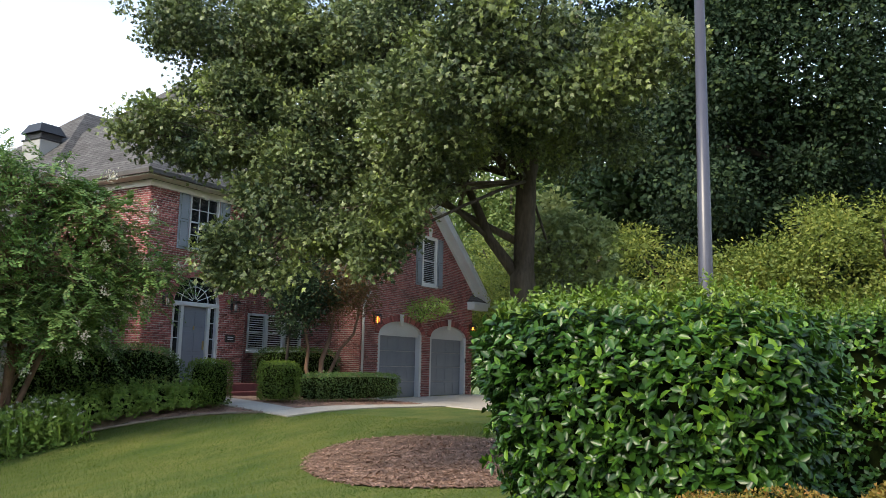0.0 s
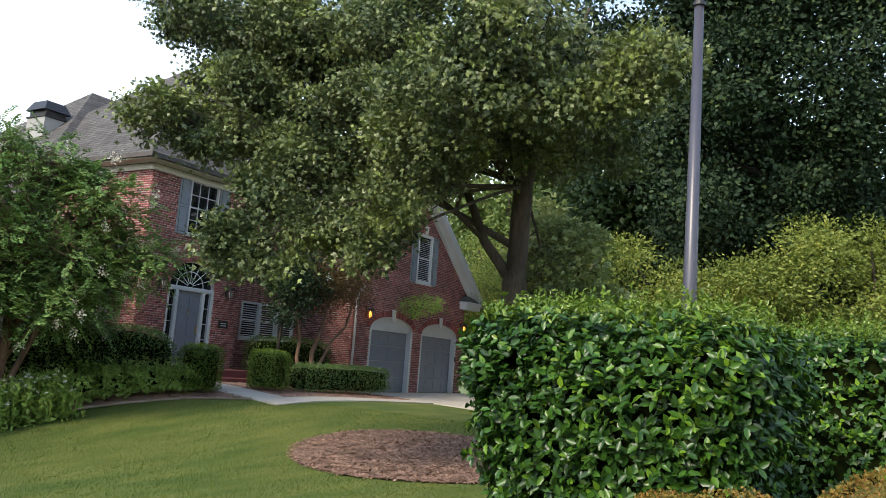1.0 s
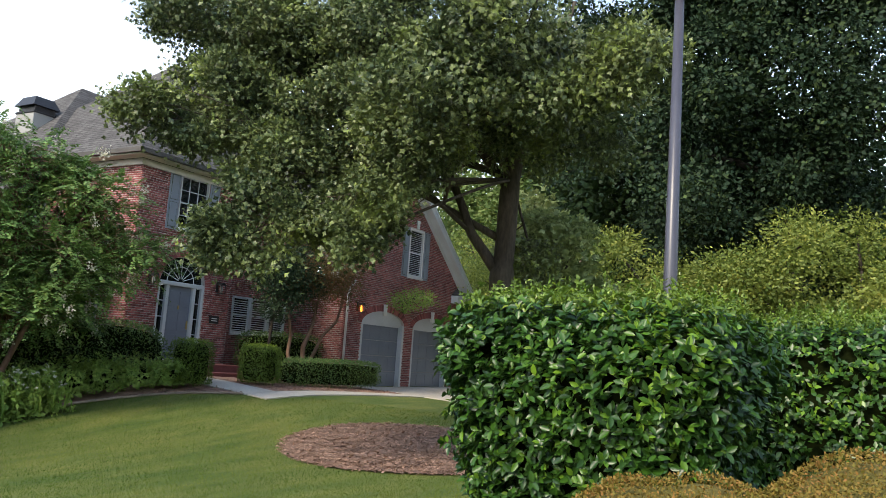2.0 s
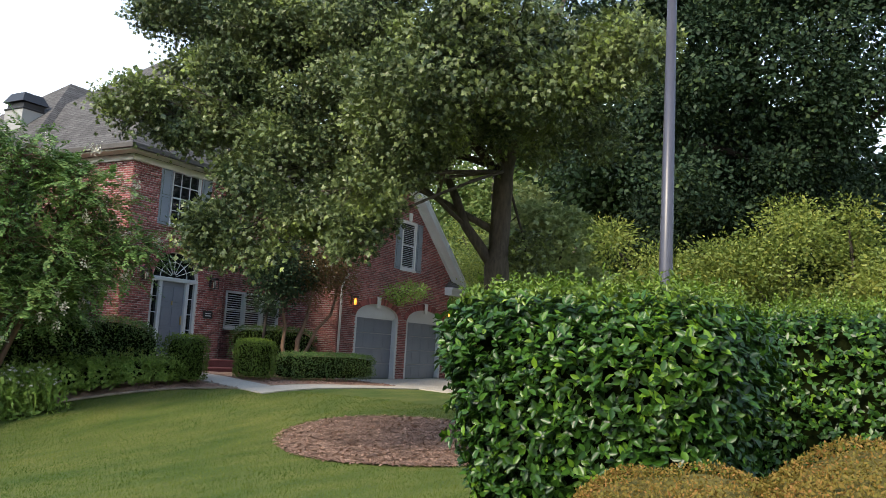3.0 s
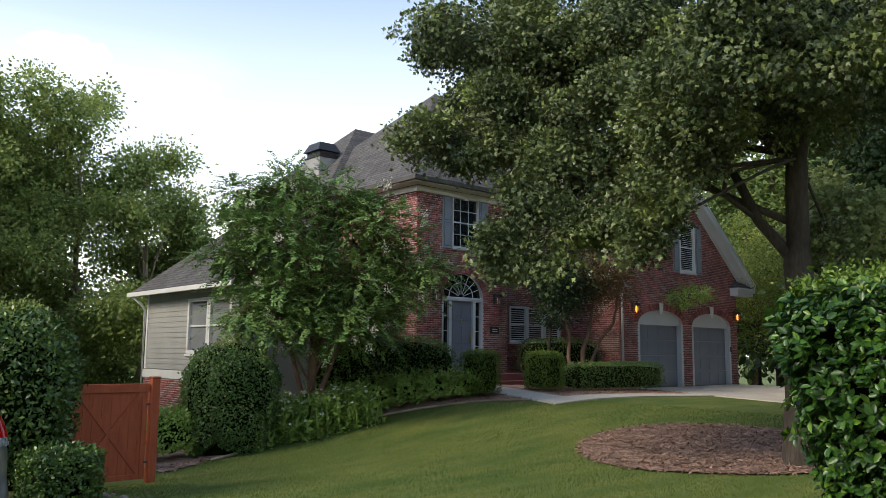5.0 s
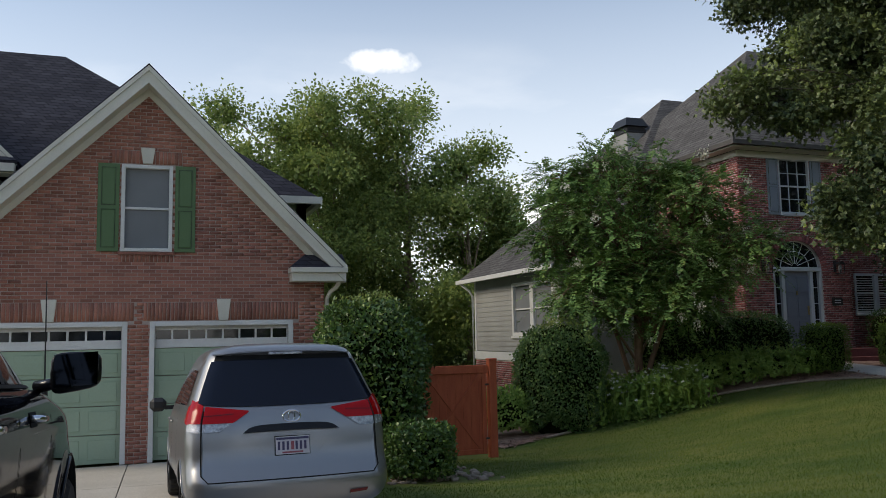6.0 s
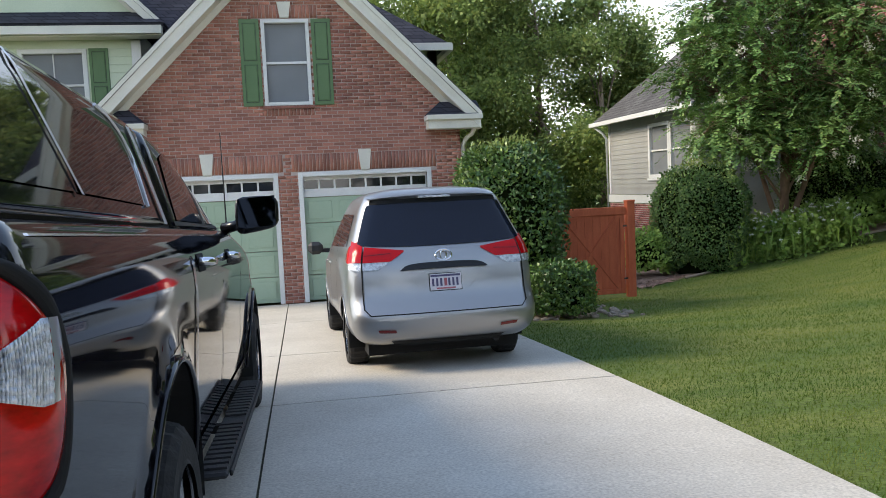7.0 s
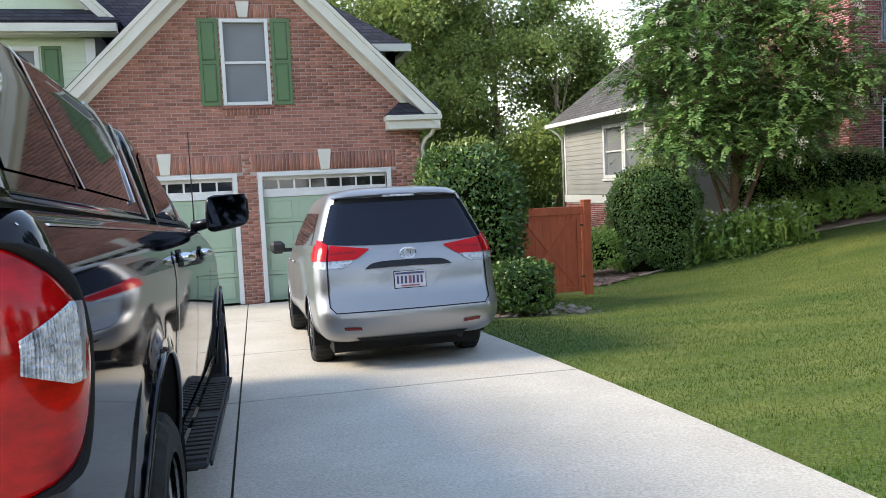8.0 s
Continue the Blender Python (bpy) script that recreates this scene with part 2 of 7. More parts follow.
def shingles(name, a, b, row=0.15):
    """Asphalt shingles in courses: tabs of varying tone, a darker line below each course."""
    m, nt, bs = nodes_of(name, 0.92, 0.0, 0.2)
    tc, sep, com = nt.nodes.new("ShaderNodeTexCoord"), nt.nodes.new("ShaderNodeSeparateXYZ"), nt.nodes.new("ShaderNodeCombineXYZ")
    add, mul = nt.nodes.new("ShaderNodeMath"), nt.nodes.new("ShaderNodeMath")
    mul.operation, mul.inputs[1].default_value = "MULTIPLY", 1.45
    nt.links.new(tc.outputs["Object"], sep.inputs["Vector"])
    nt.links.new(sep.outputs["X"], add.inputs[0])
    nt.links.new(sep.outputs["Y"], add.inputs[1])
    nt.links.new(sep.outputs["Z"], mul.inputs[0])
    nt.links.new(add.outputs["Value"], com.inputs["X"])
    nt.links.new(mul.outputs["Value"], com.inputs["Y"])
    br = nt.nodes.new("ShaderNodeTexBrick")
    br.inputs["Color1"].default_value, br.inputs["Color2"].default_value = (*a, 1), (*b, 1)
    br.inputs["Mortar"].default_value = (a[0] * 0.45, a[1] * 0.45, a[2] * 0.45, 1)
    for key, v in (("Scale", 1.0), ("Mortar Size", 0.012), ("Bias", 0.0), ("Brick Width", 0.32), ("Row Height", row)):
        br.inputs[key].default_value = v
    nt.links.new(com.outputs["Vector"], br.inputs["Vector"])
    no, hs, mr = nt.nodes.new("ShaderNodeTexNoise"), nt.nodes.new("ShaderNodeHueSaturation"), nt.nodes.new("ShaderNodeMapRange")
    no.inputs["Scale"].default_value, no.inputs["Detail"].default_value = 1.6, 8
    nt.links.new(tc.outputs["Object"], no.inputs["Vector"])
    mr.inputs["To Min"].default_value, mr.inputs["To Max"].default_value = 0.6, 1.4
    nt.links.new(no.outputs["Fac"], mr.inputs["Value"])
    nt.links.new(mr.outputs["Result"], hs.inputs["Value"])
    nt.links.new(br.outputs["Color"], hs.inputs["Color"])
    nt.links.new(hs.outputs["Color"], bs.inputs["Base Color"])
    bp = nt.nodes.new("ShaderNodeBump")
    bp.inputs["Strength"].default_value, bp.inputs["Distance"].default_value = 0.5, 0.01
    bp.invert = True
    nt.links.new(br.outputs["Fac"], bp.inputs["Height"])
    nt.links.new(bp.outputs["Normal"], bs.inputs["Normal"])
    return m


M["shingle_b"] = shingles("charcoal_shingle", (0.032, 0.033, 0.045), (0.055, 0.055, 0.07))
M["shingle_a"] = shingles("grey_brown_shingle", (0.085, 0.08, 0.078), (0.13, 0.125, 0.12))


# ---- builders ----
def obj(name, mesh, mat=None, parent=None, label=""):
    if mat is not None and not mesh.materials:
        mesh.materials.append(mat)
    ob = new(name, mesh)
    if parent is not None:
        ob.parent = parent
    if label:
        tagged(ob, label)
    return ob


def mesh_of(bm, name, smooth=False):
    me = bpy.data.meshes.new(name)
    bmesh.ops.recalc_face_normals(bm, faces=bm.faces)
    if smooth:
        for f in bm.faces:
            f.smooth = True
    bm.to_mesh(me)
    bm.free()
    return me


def part(name, bm, mat, parent=None, label="", smooth=False):
    return obj(name, mesh_of(bm, name, smooth), mat, parent, label)


def thing(name, label, category, place=(0, 0, 0), group="", kind=""):
    e = new(name)
    e.matrix_world = Matrix.Translation(place)
    return tagged(e, label, category, group, kind)


def raw(name, verts, faces, mat, parent=None, label="", smooth=False):
    me = bpy.data.meshes.new(name)
    me.from_pydata(verts, [], faces)
    if smooth:
        me.polygons.foreach_set("use_smooth", [True] * len(me.polygons))
    return obj(name, me, mat, parent, label)


def box(bm, x0, x1, y0, y1, z0, z1, bevel=0.0):
    vs = [bm.verts.new((x, y, z)) for x in (x0, x1) for y in (y0, y1) for z in (z0, z1)]
    fs = [bm.faces.new([vs[i] for i in q]) for q in ((0, 1, 3, 2), (4, 6, 7, 5), (0, 4, 5, 1), (2, 3, 7, 6), (0, 2, 6, 4), (1, 5, 7, 3))]
    if bevel:
        bmesh.ops.bevel(bm, geom=list({e for f in fs for e in f.edges}), offset=bevel, segments=1, affect="EDGES")
    return vs


def boxes(*bs, bevel=0.0):
    bm = bmesh.new()
    for b in bs:
        box(bm, *b, bevel=bevel)
    return bm


def prism(bm, poly, lo, hi, axis="y"):
    """Extrudes a plan or elevation polygon between lo and hi along an axis."""
    def at(p, v):
        return (p[0], v, p[1]) if axis == "y" else (p[0], p[1], v) if axis == "z" else (v, p[0], p[1])
    a, b = [bm.verts.new(at(p, lo)) for p in poly], [bm.verts.new(at(p, hi)) for p in poly]
    n = len(poly)
    bm.faces.new(a[::-1])
    bm.faces.new(b)
    for i in range(n):
        bm.faces.new((a[i], a[(i + 1) % n], b[(i + 1) % n], b[i]))


def tube(bm, path, radii, sides=10, cap=True):
    """A tapered tube along points."""
    pts = [Vector(p) for p in path]
    rings = []
    for i, p in enumerate(pts):
        d = (pts[min(i + 1, len(pts) - 1)] - pts[max(i - 1, 0)]).normalized()
        q = d.to_track_quat("Z", "Y")
        r = radii[i] if hasattr(radii, "__len__") else radii
        rings.append([bm.verts.new(p + q @ Vector((r * math.cos(2 * math.pi * k / sides), r * math.sin(2 * math.pi * k / sides), 0))) for k in range(sides)])
    for a, b in zip(rings, rings[1:]):
        for k in range(sides):
            bm.faces.new((a[k], a[(k + 1) % sides], b[(k + 1) % sides], b[k]))
    if cap:
        bm.faces.new(rings[0][::-1])
        bm.faces.new(rings[-1])


def clip(poly, a, b, c):
    """The part of a polygon where a*u + b*v <= c."""
    out = []
    for i, p in enumerate(poly):
        q = poly[(i + 1) % len(poly)]
        fp, fq = a * p[0] + b * p[1] - c, a * q[0] + b * q[1] - c
        if fp <= 0:
            out.append(p)
        if fp * fq < 0:
            s = fp / (fp - fq)
            out.append((p[0] + s * (q[0] - p[0]), p[1] + s * (q[1] - p[1])))
    return out


# ---- ground ----
GROUND = ((0, 0, 0.03), (-1, 2, 0.02), (-0.7, 6.5, -0.14), (-0.6, 16.3, -0.64), (2.4, 16.3, -0.64), (-3.3, 16.3, -0.64), (-4, 3, 0.0),
          (-4, 9, -0.28), (2.3, 8.4, -0.26), (6, 15, -0.72), (9.5, 15.2, -0.45), (16.3, 18.0, 0.62), (19.5, 17, 0.55), (24, 17.4, 0.42), (31, 17.4, 0.42),
          (26, 14, 0.27), (12, 10, -0.24), (13.6, 6.7, -0.15), (3, 3, 0.0), (6.5, 5, -0.12), (5, 2, 0.0), (15, -5, 0.0), (32, 2, 0.0), (0, -8, 0.0), (12, -9, 0.0),
          (-15, 0, 0.0), (-15, 17, -0.6), (10, 27, -1.2), (-2, 32, -1.8), (25, 34, -0.4))


def thin_plate():
    p = np.array(GROUND, float)
    n = len(p)
    d2 = ((p[:, None, :2] - p[None, :, :2]) ** 2).sum(-1)
    a = np.zeros((n + 3, n + 3))
    a[:n, :n] = 0.5 * d2 * np.log(d2 + 1e-9) + 0.5 * np.eye(n)
    a[:n, n], a[:n, n + 1:n + 3] = 1, p[:, :2]
    a[n:, :n] = a[:n, n:].T
    return p, np.linalg.solve(a, np.r_[p[:, 2], 0, 0, 0])


PLATE = thin_plate()


def grounds(xy):
    p, w = PLATE
    xy = np.atleast_2d(np.asarray(xy, float))
    mid = np.array([8.0, 10.0])
    off = xy - mid
    r = np.linalg.norm(off, axis=1, keepdims=True)
    near = mid + off * np.minimum(1, 24 / np.maximum(r, 1e-6))
    d2 = ((near[:, None] - p[None, :, :2]) ** 2).sum(-1)
    z = (0.5 * d2 * np.log(d2 + 1e-9)) @ w[:-3] + w[-3] + near @ w[-2:]
    fade = np.clip((r[:, 0] - 24) / 40, 0, 1)
    return z * (1 - fade) + fade * -1.0


def ground(x, y):
    return float(grounds([(x, y)])[0])

# ---- ground, driveway ----
def ground_sheet():
    near = np.arange(-14, 40.01, 0.5)
    far = np.array([55, 80, 130, 250, 500, 1000.0])
    xs = np.r_[-(far[::-1]) - 14 + 30, near, far]
    xs = np.unique(np.r_[-far[::-1], near, far])
    ys = np.unique(np.r_[-far[::-1], np.arange(-12, 36.01, 0.5), far])
    gx, gy = np.meshgrid(xs, ys)
    z = grounds(np.c_[gx.ravel(), gy.ravel()])
    n = len(xs)
    faces = [(j * n + i, j * n + i + 1, (j + 1) * n + i + 1, (j + 1) * n + i) for j in range(len(ys) - 1) for i in range(n - 1)]
    ob = raw("ground", np.c_[gx.ravel(), gy.ravel(), z].tolist(), faces, M["lawn"], smooth=True)
    return tagged(ob, "mown green lawn sloping gently between the two houses", "lawn", kind="structure")


ground_sheet()


def sheet(name, x0, x1, y0, y1, lift, mat, step=0.5, thick=0.12, label="", parent=None):
    """A slab that follows the ground."""
    nx, ny = max(2, int((x1 - x0) / step) + 1), max(2, int((y1 - y0) / step) + 1)
    xs, ys = np.linspace(x0, x1, nx), np.linspace(y0, y1, ny)
    gx, gy = np.meshgrid(xs, ys)
    z = grounds(np.c_[gx.ravel(), gy.ravel()]) + lift
    top = np.c_[gx.ravel(), gy.ravel(), z]
    v = np.r_[top, top - (0, 0, thick)]
    o = nx * ny
    f = [(j * nx + i, j * nx + i + 1, (j + 1) * nx + i + 1, (j + 1) * nx + i) for j in range(ny - 1) for i in range(nx - 1)]
    rim = [j for j in range(nx)] + [j * nx + nx - 1 for j in range(1, ny)] + [(ny - 1) * nx + i for i in range(nx - 2, -1, -1)] + [j * nx for j in range(ny - 2, 0, -1)]
    f += [(a, a + o, b + o, b) for a, b in zip(rim, rim[1:] + rim[:1])]
    return raw(name, v.tolist(), f, mat, parent, label)


driveway = thing("driveway", "pale concrete driveway in slabs with dark joints", "driveway", kind="structure")
for xa, xb in ((-5.6, -3.62), (-3.6, -0.726), (-0.71, 2.22)):
    for ya, yb in ((-9, -4.5), (-4.48, 0.6), (0.62, 6.84), (6.86, 9.6), (9.62, 13.0), (13.02, 16.32)):
        sheet("slab", xa, xb, ya, yb, 0.03, M["concrete"], parent=driveway)
sheet("joint_filler", -5.58, 2.2, -8.98, 16.3, 0.014, M["joint"], parent=driveway, thick=0.05, label="dark dirt in the joints")

# ---- wall builder ----
BRICKED = []


def holes_cells(x0, x1, z0, z1, holes):
    xs = sorted({x0, x1, *(h[0] for h in holes), *(h[1] for h in holes)})
    zs = sorted({z0, z1, *(h[2] for h in holes), *(h[3] for h in holes)})
    for a, b in zip(xs, xs[1:]):
        for c, d in zip(zs, zs[1:]):
            m, n = (a + b) / 2, (c + d) / 2
            if not any(h[0] < m < h[1] and h[2] < n < h[3] for h in holes):
                yield a, b, c, d


def wall(name, axis, face, out, u0, u1, z0, z1, mat, holes=(), cuts=(), thick=0.25, label="", bricks=None, arches=(), lay=0.0):
    """A wall in the plane axis = face whose outside looks towards out (+1 or -1). holes: (u0, u1, z0, z1). cuts: half planes (a, b, c) of what is kept.
    bricks: a material; the courses are laid on at the end of the file. arches: (middle, half width, spring, rise) over a hole's top."""
    bm = bmesh.new()
    lo, hi = (face, face + thick) if out < 0 else (face - thick, face)
    for a, b, c, d in holes_cells(u0, u1, z0, z1, holes):
        poly = [(a, c), (b, c), (b, d), (a, d)]
        for k in cuts:
            poly = clip(poly, *k) if poly else poly
        if len(poly) > 2:
            prism(bm, poly, lo, hi, "y" if axis == "y" else "x")
    for m, w, s, r in arches:
        for k in range(16):
            t0, t1 = -1 + k / 8, -1 + (k + 1) / 8
            p, q = (m + w * t0, s + r * math.sqrt(max(0, 1 - t0 * t0))), (m + w * t1, s + r * math.sqrt(max(0, 1 - t1 * t1)))
            prism(bm, [p, q, (q[0], s + r + 0.001), (p[0], s + r + 0.001)], lo, hi, "y" if axis == "y" else "x")
    ob = part(name, bm, mat)
    tagged(ob, label, "wall", kind="structure")
    if bricks:
        BRICKED.append((ob, axis, face, out, u0 - lay, u1, z0, z1, holes, cuts, bricks, arches))
    return ob


# ---- neighbour house with the brick garage gable ----
YB, XB = 16.32, -0.48                       # face of the garage wall, middle of the gable
ZB = -0.6
B_L, B_R = XB - 3.33, XB + 3.33
D2, D1 = (-0.30, 2.15), (-3.31, -0.86)      # clear door openings
rake_b = [(1, 1, XB + 6.35), (-1, 1, -XB + 6.35)]
wall("wall_garage", "y", YB, -1, B_L, B_R, ZB, 6.4, M["mortar"], holes=((*D1, ZB, 1.86), (*D2, ZB, 1.86), (-0.93, -0.02, 3.24, 4.88)), cuts=rake_b,
     label="orange-red brick garage gable wall with pale mortar", bricks=M["brick_b"])
wall("wall_garage_side", "x", B_R, 1, YB + 0.25, 21.0, ZB, 2.95, M["mortar"], label="orange-red brick side wall of the garage", bricks=M["brick_b"], lay=0.26)
wall("wall_garage_west", "x", B_L, -1, YB + 0.25, 21.0, ZB, 2.95, M["mortar"], label="orange-red brick side wall of the garage")
wall("wall_garage_back", "y", 21.0, 1, B_L, B_R, ZB, 2.9, M["mortar"], label="brick back wall of the garage")
wall("wall_main_green", "y", 19.0, -1, -12.0, -3.6, -0.7, 5.2, M["green_siding"], holes=((-6.1, -4.7, 3.3, 4.85),), label="pale green lap siding wall with a white window")
wall("wall_main_green_side", "x", -3.6, 1, 19.0, 21.0, -0.7, 5.2, M["green_siding"], label="pale green lap siding side wall")
wall("wall_main_back", "y", 21.0, -1, -12.0, 3.3, 2.9, 5.1, M["green_siding"], label="pale green siding upper wall behind the garage")
wall("wall_main_right", "x", 3.3, 1, 21.0, 29.5, -0.9, 5.1, M["green_siding"], label="pale green siding side wall")


def slab_roof(bm, quad, thick=0.09):
    """A roof plane of some thickness from its upper corners."""
    q = [Vector(p) for p in quad]
    n = (q[1] - q[0]).cross(q[2] - q[0]).normalized()
    n = -n if n.z < 0 else n
    a, b = [bm.verts.new(p) for p in q], [bm.verts.new(p - n * thick) for p in q]
    bm.faces.new(a)
    bm.faces.new(b[::-1])
    k = len(q)
    for i in range(k):
        bm.faces.new((a[i], b[i], b[(i + 1) % k], a[(i + 1) % k]))


ROOFS = []


def roof_plane(name, quad, mat, label, pitch_rows=True):
    bm = bmesh.new()
    slab_roof(bm, quad)
    ob = part(name, bm, mat)
    tagged(ob, label, "roof", kind="structure")
    ROOFS.append((ob, [Vector(p) for p in quad], mat))
    return ob


AP_B = 6.73                                  # top of the gable's roof
for s in (1, -1):
    e = (XB + s * 3.75, AP_B - 3.75)
    roof_plane("roof_garage", [(XB, 15.93, AP_B), (e[0], 15.93, e[1]), (e[0], 22.5, e[1]), (XB, 24.5, AP_B)], M["shingle_b"], "charcoal shingle roof of the garage gable")
RB = 5.13
ra, rb_, corner = (-2.9, 25.2, 9.75), (-13, 25.2, 9.75), (3.55, 20.55, RB)
roof_plane("roof_main_front", [corner, ra, rb_, (-13, 20.55, RB)], M["shingle_b"], "charcoal shingle main roof")
roof_plane("roof_main_side", [corner, (3.55, 30, RB), ra], M["shingle_b"], "charcoal shingle hip of the main roof")
roof_plane("roof_main_rear", [(3.55, 30, RB), (-13, 30, RB), rb_, ra], M["shingle_b"], "charcoal shingle rear roof")

# ---- neighbour house in dark red brick ----
YD, YG, YW = 19.28, 17.58, 19.9
ZD = 1.05
wall("wall_front", "y", YD, -1, 15.5, 19.45, 0.2, 6.75, M["mortar_grey"], holes=((16.55, 18.35, ZD, 4.15), (16.95, 18.1, 4.95, 6.6)), label="dark red brick entrance wall",
     bricks=M["brick_a"], arches=((17.45, 0.9, 3.25, 0.9),))
wall("wall_left", "x", 15.5, -1, YD + 0.25, 24.0, -0.5, 6.75, M["mortar_grey"], label="dark red brick side wall lit from the side", bricks=M["brick_a"], lay=0.26)
wall("wall_return", "x", 19.45, 1, YD + 0.25, YW, 0.2, 6.75, M["mortar_grey"], label="dark red brick return beside the entrance")
wall("wall_window", "y", YW, -1, 19.45, 24.5, 0.2, 6.75, M["mortar_grey"], holes=((20.2, 22.9, 2.0, 3.25),), label="dark red brick wall with a triple window", bricks=M["brick_a"])
wall("wall_wing_left", "x", 23.35, -1, YG + 0.25, YW, 0.2, 4.3, M["mortar_grey"], label="dark red brick side of the garage wing", bricks=M["brick_a"], lay=0.26)
GA1, GA2 = (24.45, 27.35), (27.98, 30.88)
XA, AP_A = 27.35, 8.75
sl = 0.83
rake_a = [(sl, 1, sl * XA + AP_A - 0.35), (-sl, 1, -sl * XA + AP_A - 0.35)]
wall("wall_garage_gable", "y", YG, -1, 23.35, 31.4, 0.3, 8.4, M["mortar_grey"], holes=((*GA1, 0.3, 3.25), (*GA2, 0.3, 3.25), (27.25, 28.35, 4.8, 6.75)), cuts=rake_a,
     label="dark red brick garage gable wall", bricks=M["brick_a"], arches=((25.90, 1.45, 2.75, 0.5), (29.43, 1.45, 2.75, 0.5)))
wall("wall_wing_right", "x", 31.4, 1, YG + 0.25, 26.0, 0.3, 4.4, M["mortar_grey"], label="dark red brick side of the garage wing")
for s in (1, -1):
    w = 5.05
    roof_plane("roof_wing", [(XA, YG - 0.4, AP_A), (XA + s * w, YG - 0.4, AP_A - sl * w), (XA + s * w, 25, AP_A - sl * w), (XA, 25, AP_A)], M["shingle_a"], "grey-brown shingle roof of the garage wing")
EA = 6.95
fl, apex, apex2 = (15.0, 18.8, EA), (20.0, 23.8, 11.75), (27, 23.8, 11.75)
roof_plane("roof_a_front", [fl, (30, 18.8, EA), apex2, apex], M["shingle_a"], "grey-brown shingle hip roof")
roof_plane("roof_a_left", [fl, apex, (15.0, 28.8, EA)], M["shingle_a"], "grey-brown shingle hip roof")
roof_plane("roof_a_rear", [(15.0, 28.8, EA), apex, apex2, (30, 28.8, EA)], M["shingle_a"], "grey-brown shingle hip roof")
# rear wing, further left
r1 = (14.6, 23.2, EA - 0.1)
roof_plane("roof_rear_front", [r1, (18.7, 27.3, 10.8), (22, 27.3, 10.8), (22, 23.2, EA - 0.1)], M["shingle_a"], "grey-brown shingle rear hip roof")
roof_plane("roof_rear_left", [r1, (14.6, 31.4, EA - 0.1), (18.7, 27.3, 10.8)], M["shingle_a"], "grey-brown shingle rear hip roof")
wall("wall_rear_left", "x", 15.0, -1, 23.6, 31, -1.0, EA - 0.1, M["grey_siding"], label="grey lap siding upper wall")
wall("wall_rear_front", "y", 23.6, -1, 15.0, 15.5, -1.0, EA - 0.1, M["grey_siding"], label="grey lap siding upper wall")
wall("wall_inner_left", "x", 13.2, -1, 20.5, 27.2, 3.0, 5.85, M["grey_siding"], label="grey siding wall above the low wing")
# low side wing with lap siding on a brick base
SX = 10.28
wall("wall_side_wing", "x", SX, -1, 20.5, 26.9, 1.0, 3.6, M["grey_siding"], holes=((20.9, 23.75, 1.5, 3.15),), label="grey lap siding wall of the low side wing")
wall("wall_side_base", "x", SX - 0.03, -1, 20.5, 26.9, -1.6, 0.72, M["mortar_grey"], label="red brick base below a white band", bricks=M["brick_a"])
wall("wall_side_front", "y", 20.5, -1, SX, 15.5, -1.0, 3.6, M["grey_siding"], label="grey lap siding front of the low wing")
roof_plane("roof_side_wing", [(SX - 0.45, 20.0, 3.45), (SX - 0.45, 27.5, 3.45), (13.2, 27.5, 5.9), (13.2, 20.0, 5.9)], M["shingle_a"], "grey shingle roof of the low side wing")

# ---- trim, windows and doors ----
def placed(name, label, category, at, turn=0, group="", kind="", tilt=0):
    e = thing(name, label, category, group=group, kind=kind)
    e.matrix_world = pose(*at, tilt, 0, turn)
    return e


def ring(x0, x1, z0, z1, w, y0, y1):
    """Four boxes round an opening, w wide, outside its edges."""
    return [(x0 - w, x0, y0, y1, z0 - w, z1 + w), (x1, x1 + w, y0, y1, z0 - w, z1 + w), (x0, x1, y0, y1, z1, z1 + w), (x0, x1, y0, y1, z0 - w, z0)]


def sash_window(name, label, at, w, h, frame_mat, turn=0, grid=(1, 2), pane_mat=None, casing=0.07, sill=True, blinds=False, sill_mat=None):
    """A window in a hole w by h: casing, sash, muntins, panes, sill. Local: x along the wall, -y outwards, z up from the hole's foot."""
    e = placed(name, label, "window", at, turn, kind="structure")
    part("window_frame", boxes(*ring(casing, w - casing, casing, h - casing, casing - 0.003, -0.03, 0.10), bevel=0.006), frame_mat, e)
    nx, nz = grid
    bars = [(casing + (w - 2 * casing) * i / nx - 0.011, casing + (w - 2 * casing) * i / nx + 0.011, 0.03, 0.055, casing, h - casing) for i in range(1, nx)]
    if bars:
        part("muntin", boxes(*bars), frame_mat, e)
    for k in range(1, nz):
        z = casing + (h - 2 * casing) * k / nz
        t = 0.022 if nz == 2 or k == nz // 2 else 0.011
        part("rail", boxes((casing, w - casing, 0.02, 0.06, z - t, z + t)), frame_mat, e)
    part("pane", boxes((casing, w - casing, 0.065, 0.075, casing, h - casing)), pane_mat or M["glass_dark"], e)
    if blinds:
        n = int((h - 2 * casing) / 0.075)
        for k in range(n):
            z = casing + 0.04 + k * 0.075
            bm = bmesh.new()
            prism(bm, [(0.008, z - 0.010), (0.036, z + 0.012), (0.038, z + 0.008), (0.010, z - 0.014)], casing + 0.04, w - casing - 0.04, "x")
            part("slat", bm, M["blind"], e)
    if sill:
        part("window_sill", boxes((-0.02, w + 0.02, -0.07, 0.05, -0.075, -0.003), bevel=0.008), sill_mat or frame_mat, e)
    return e


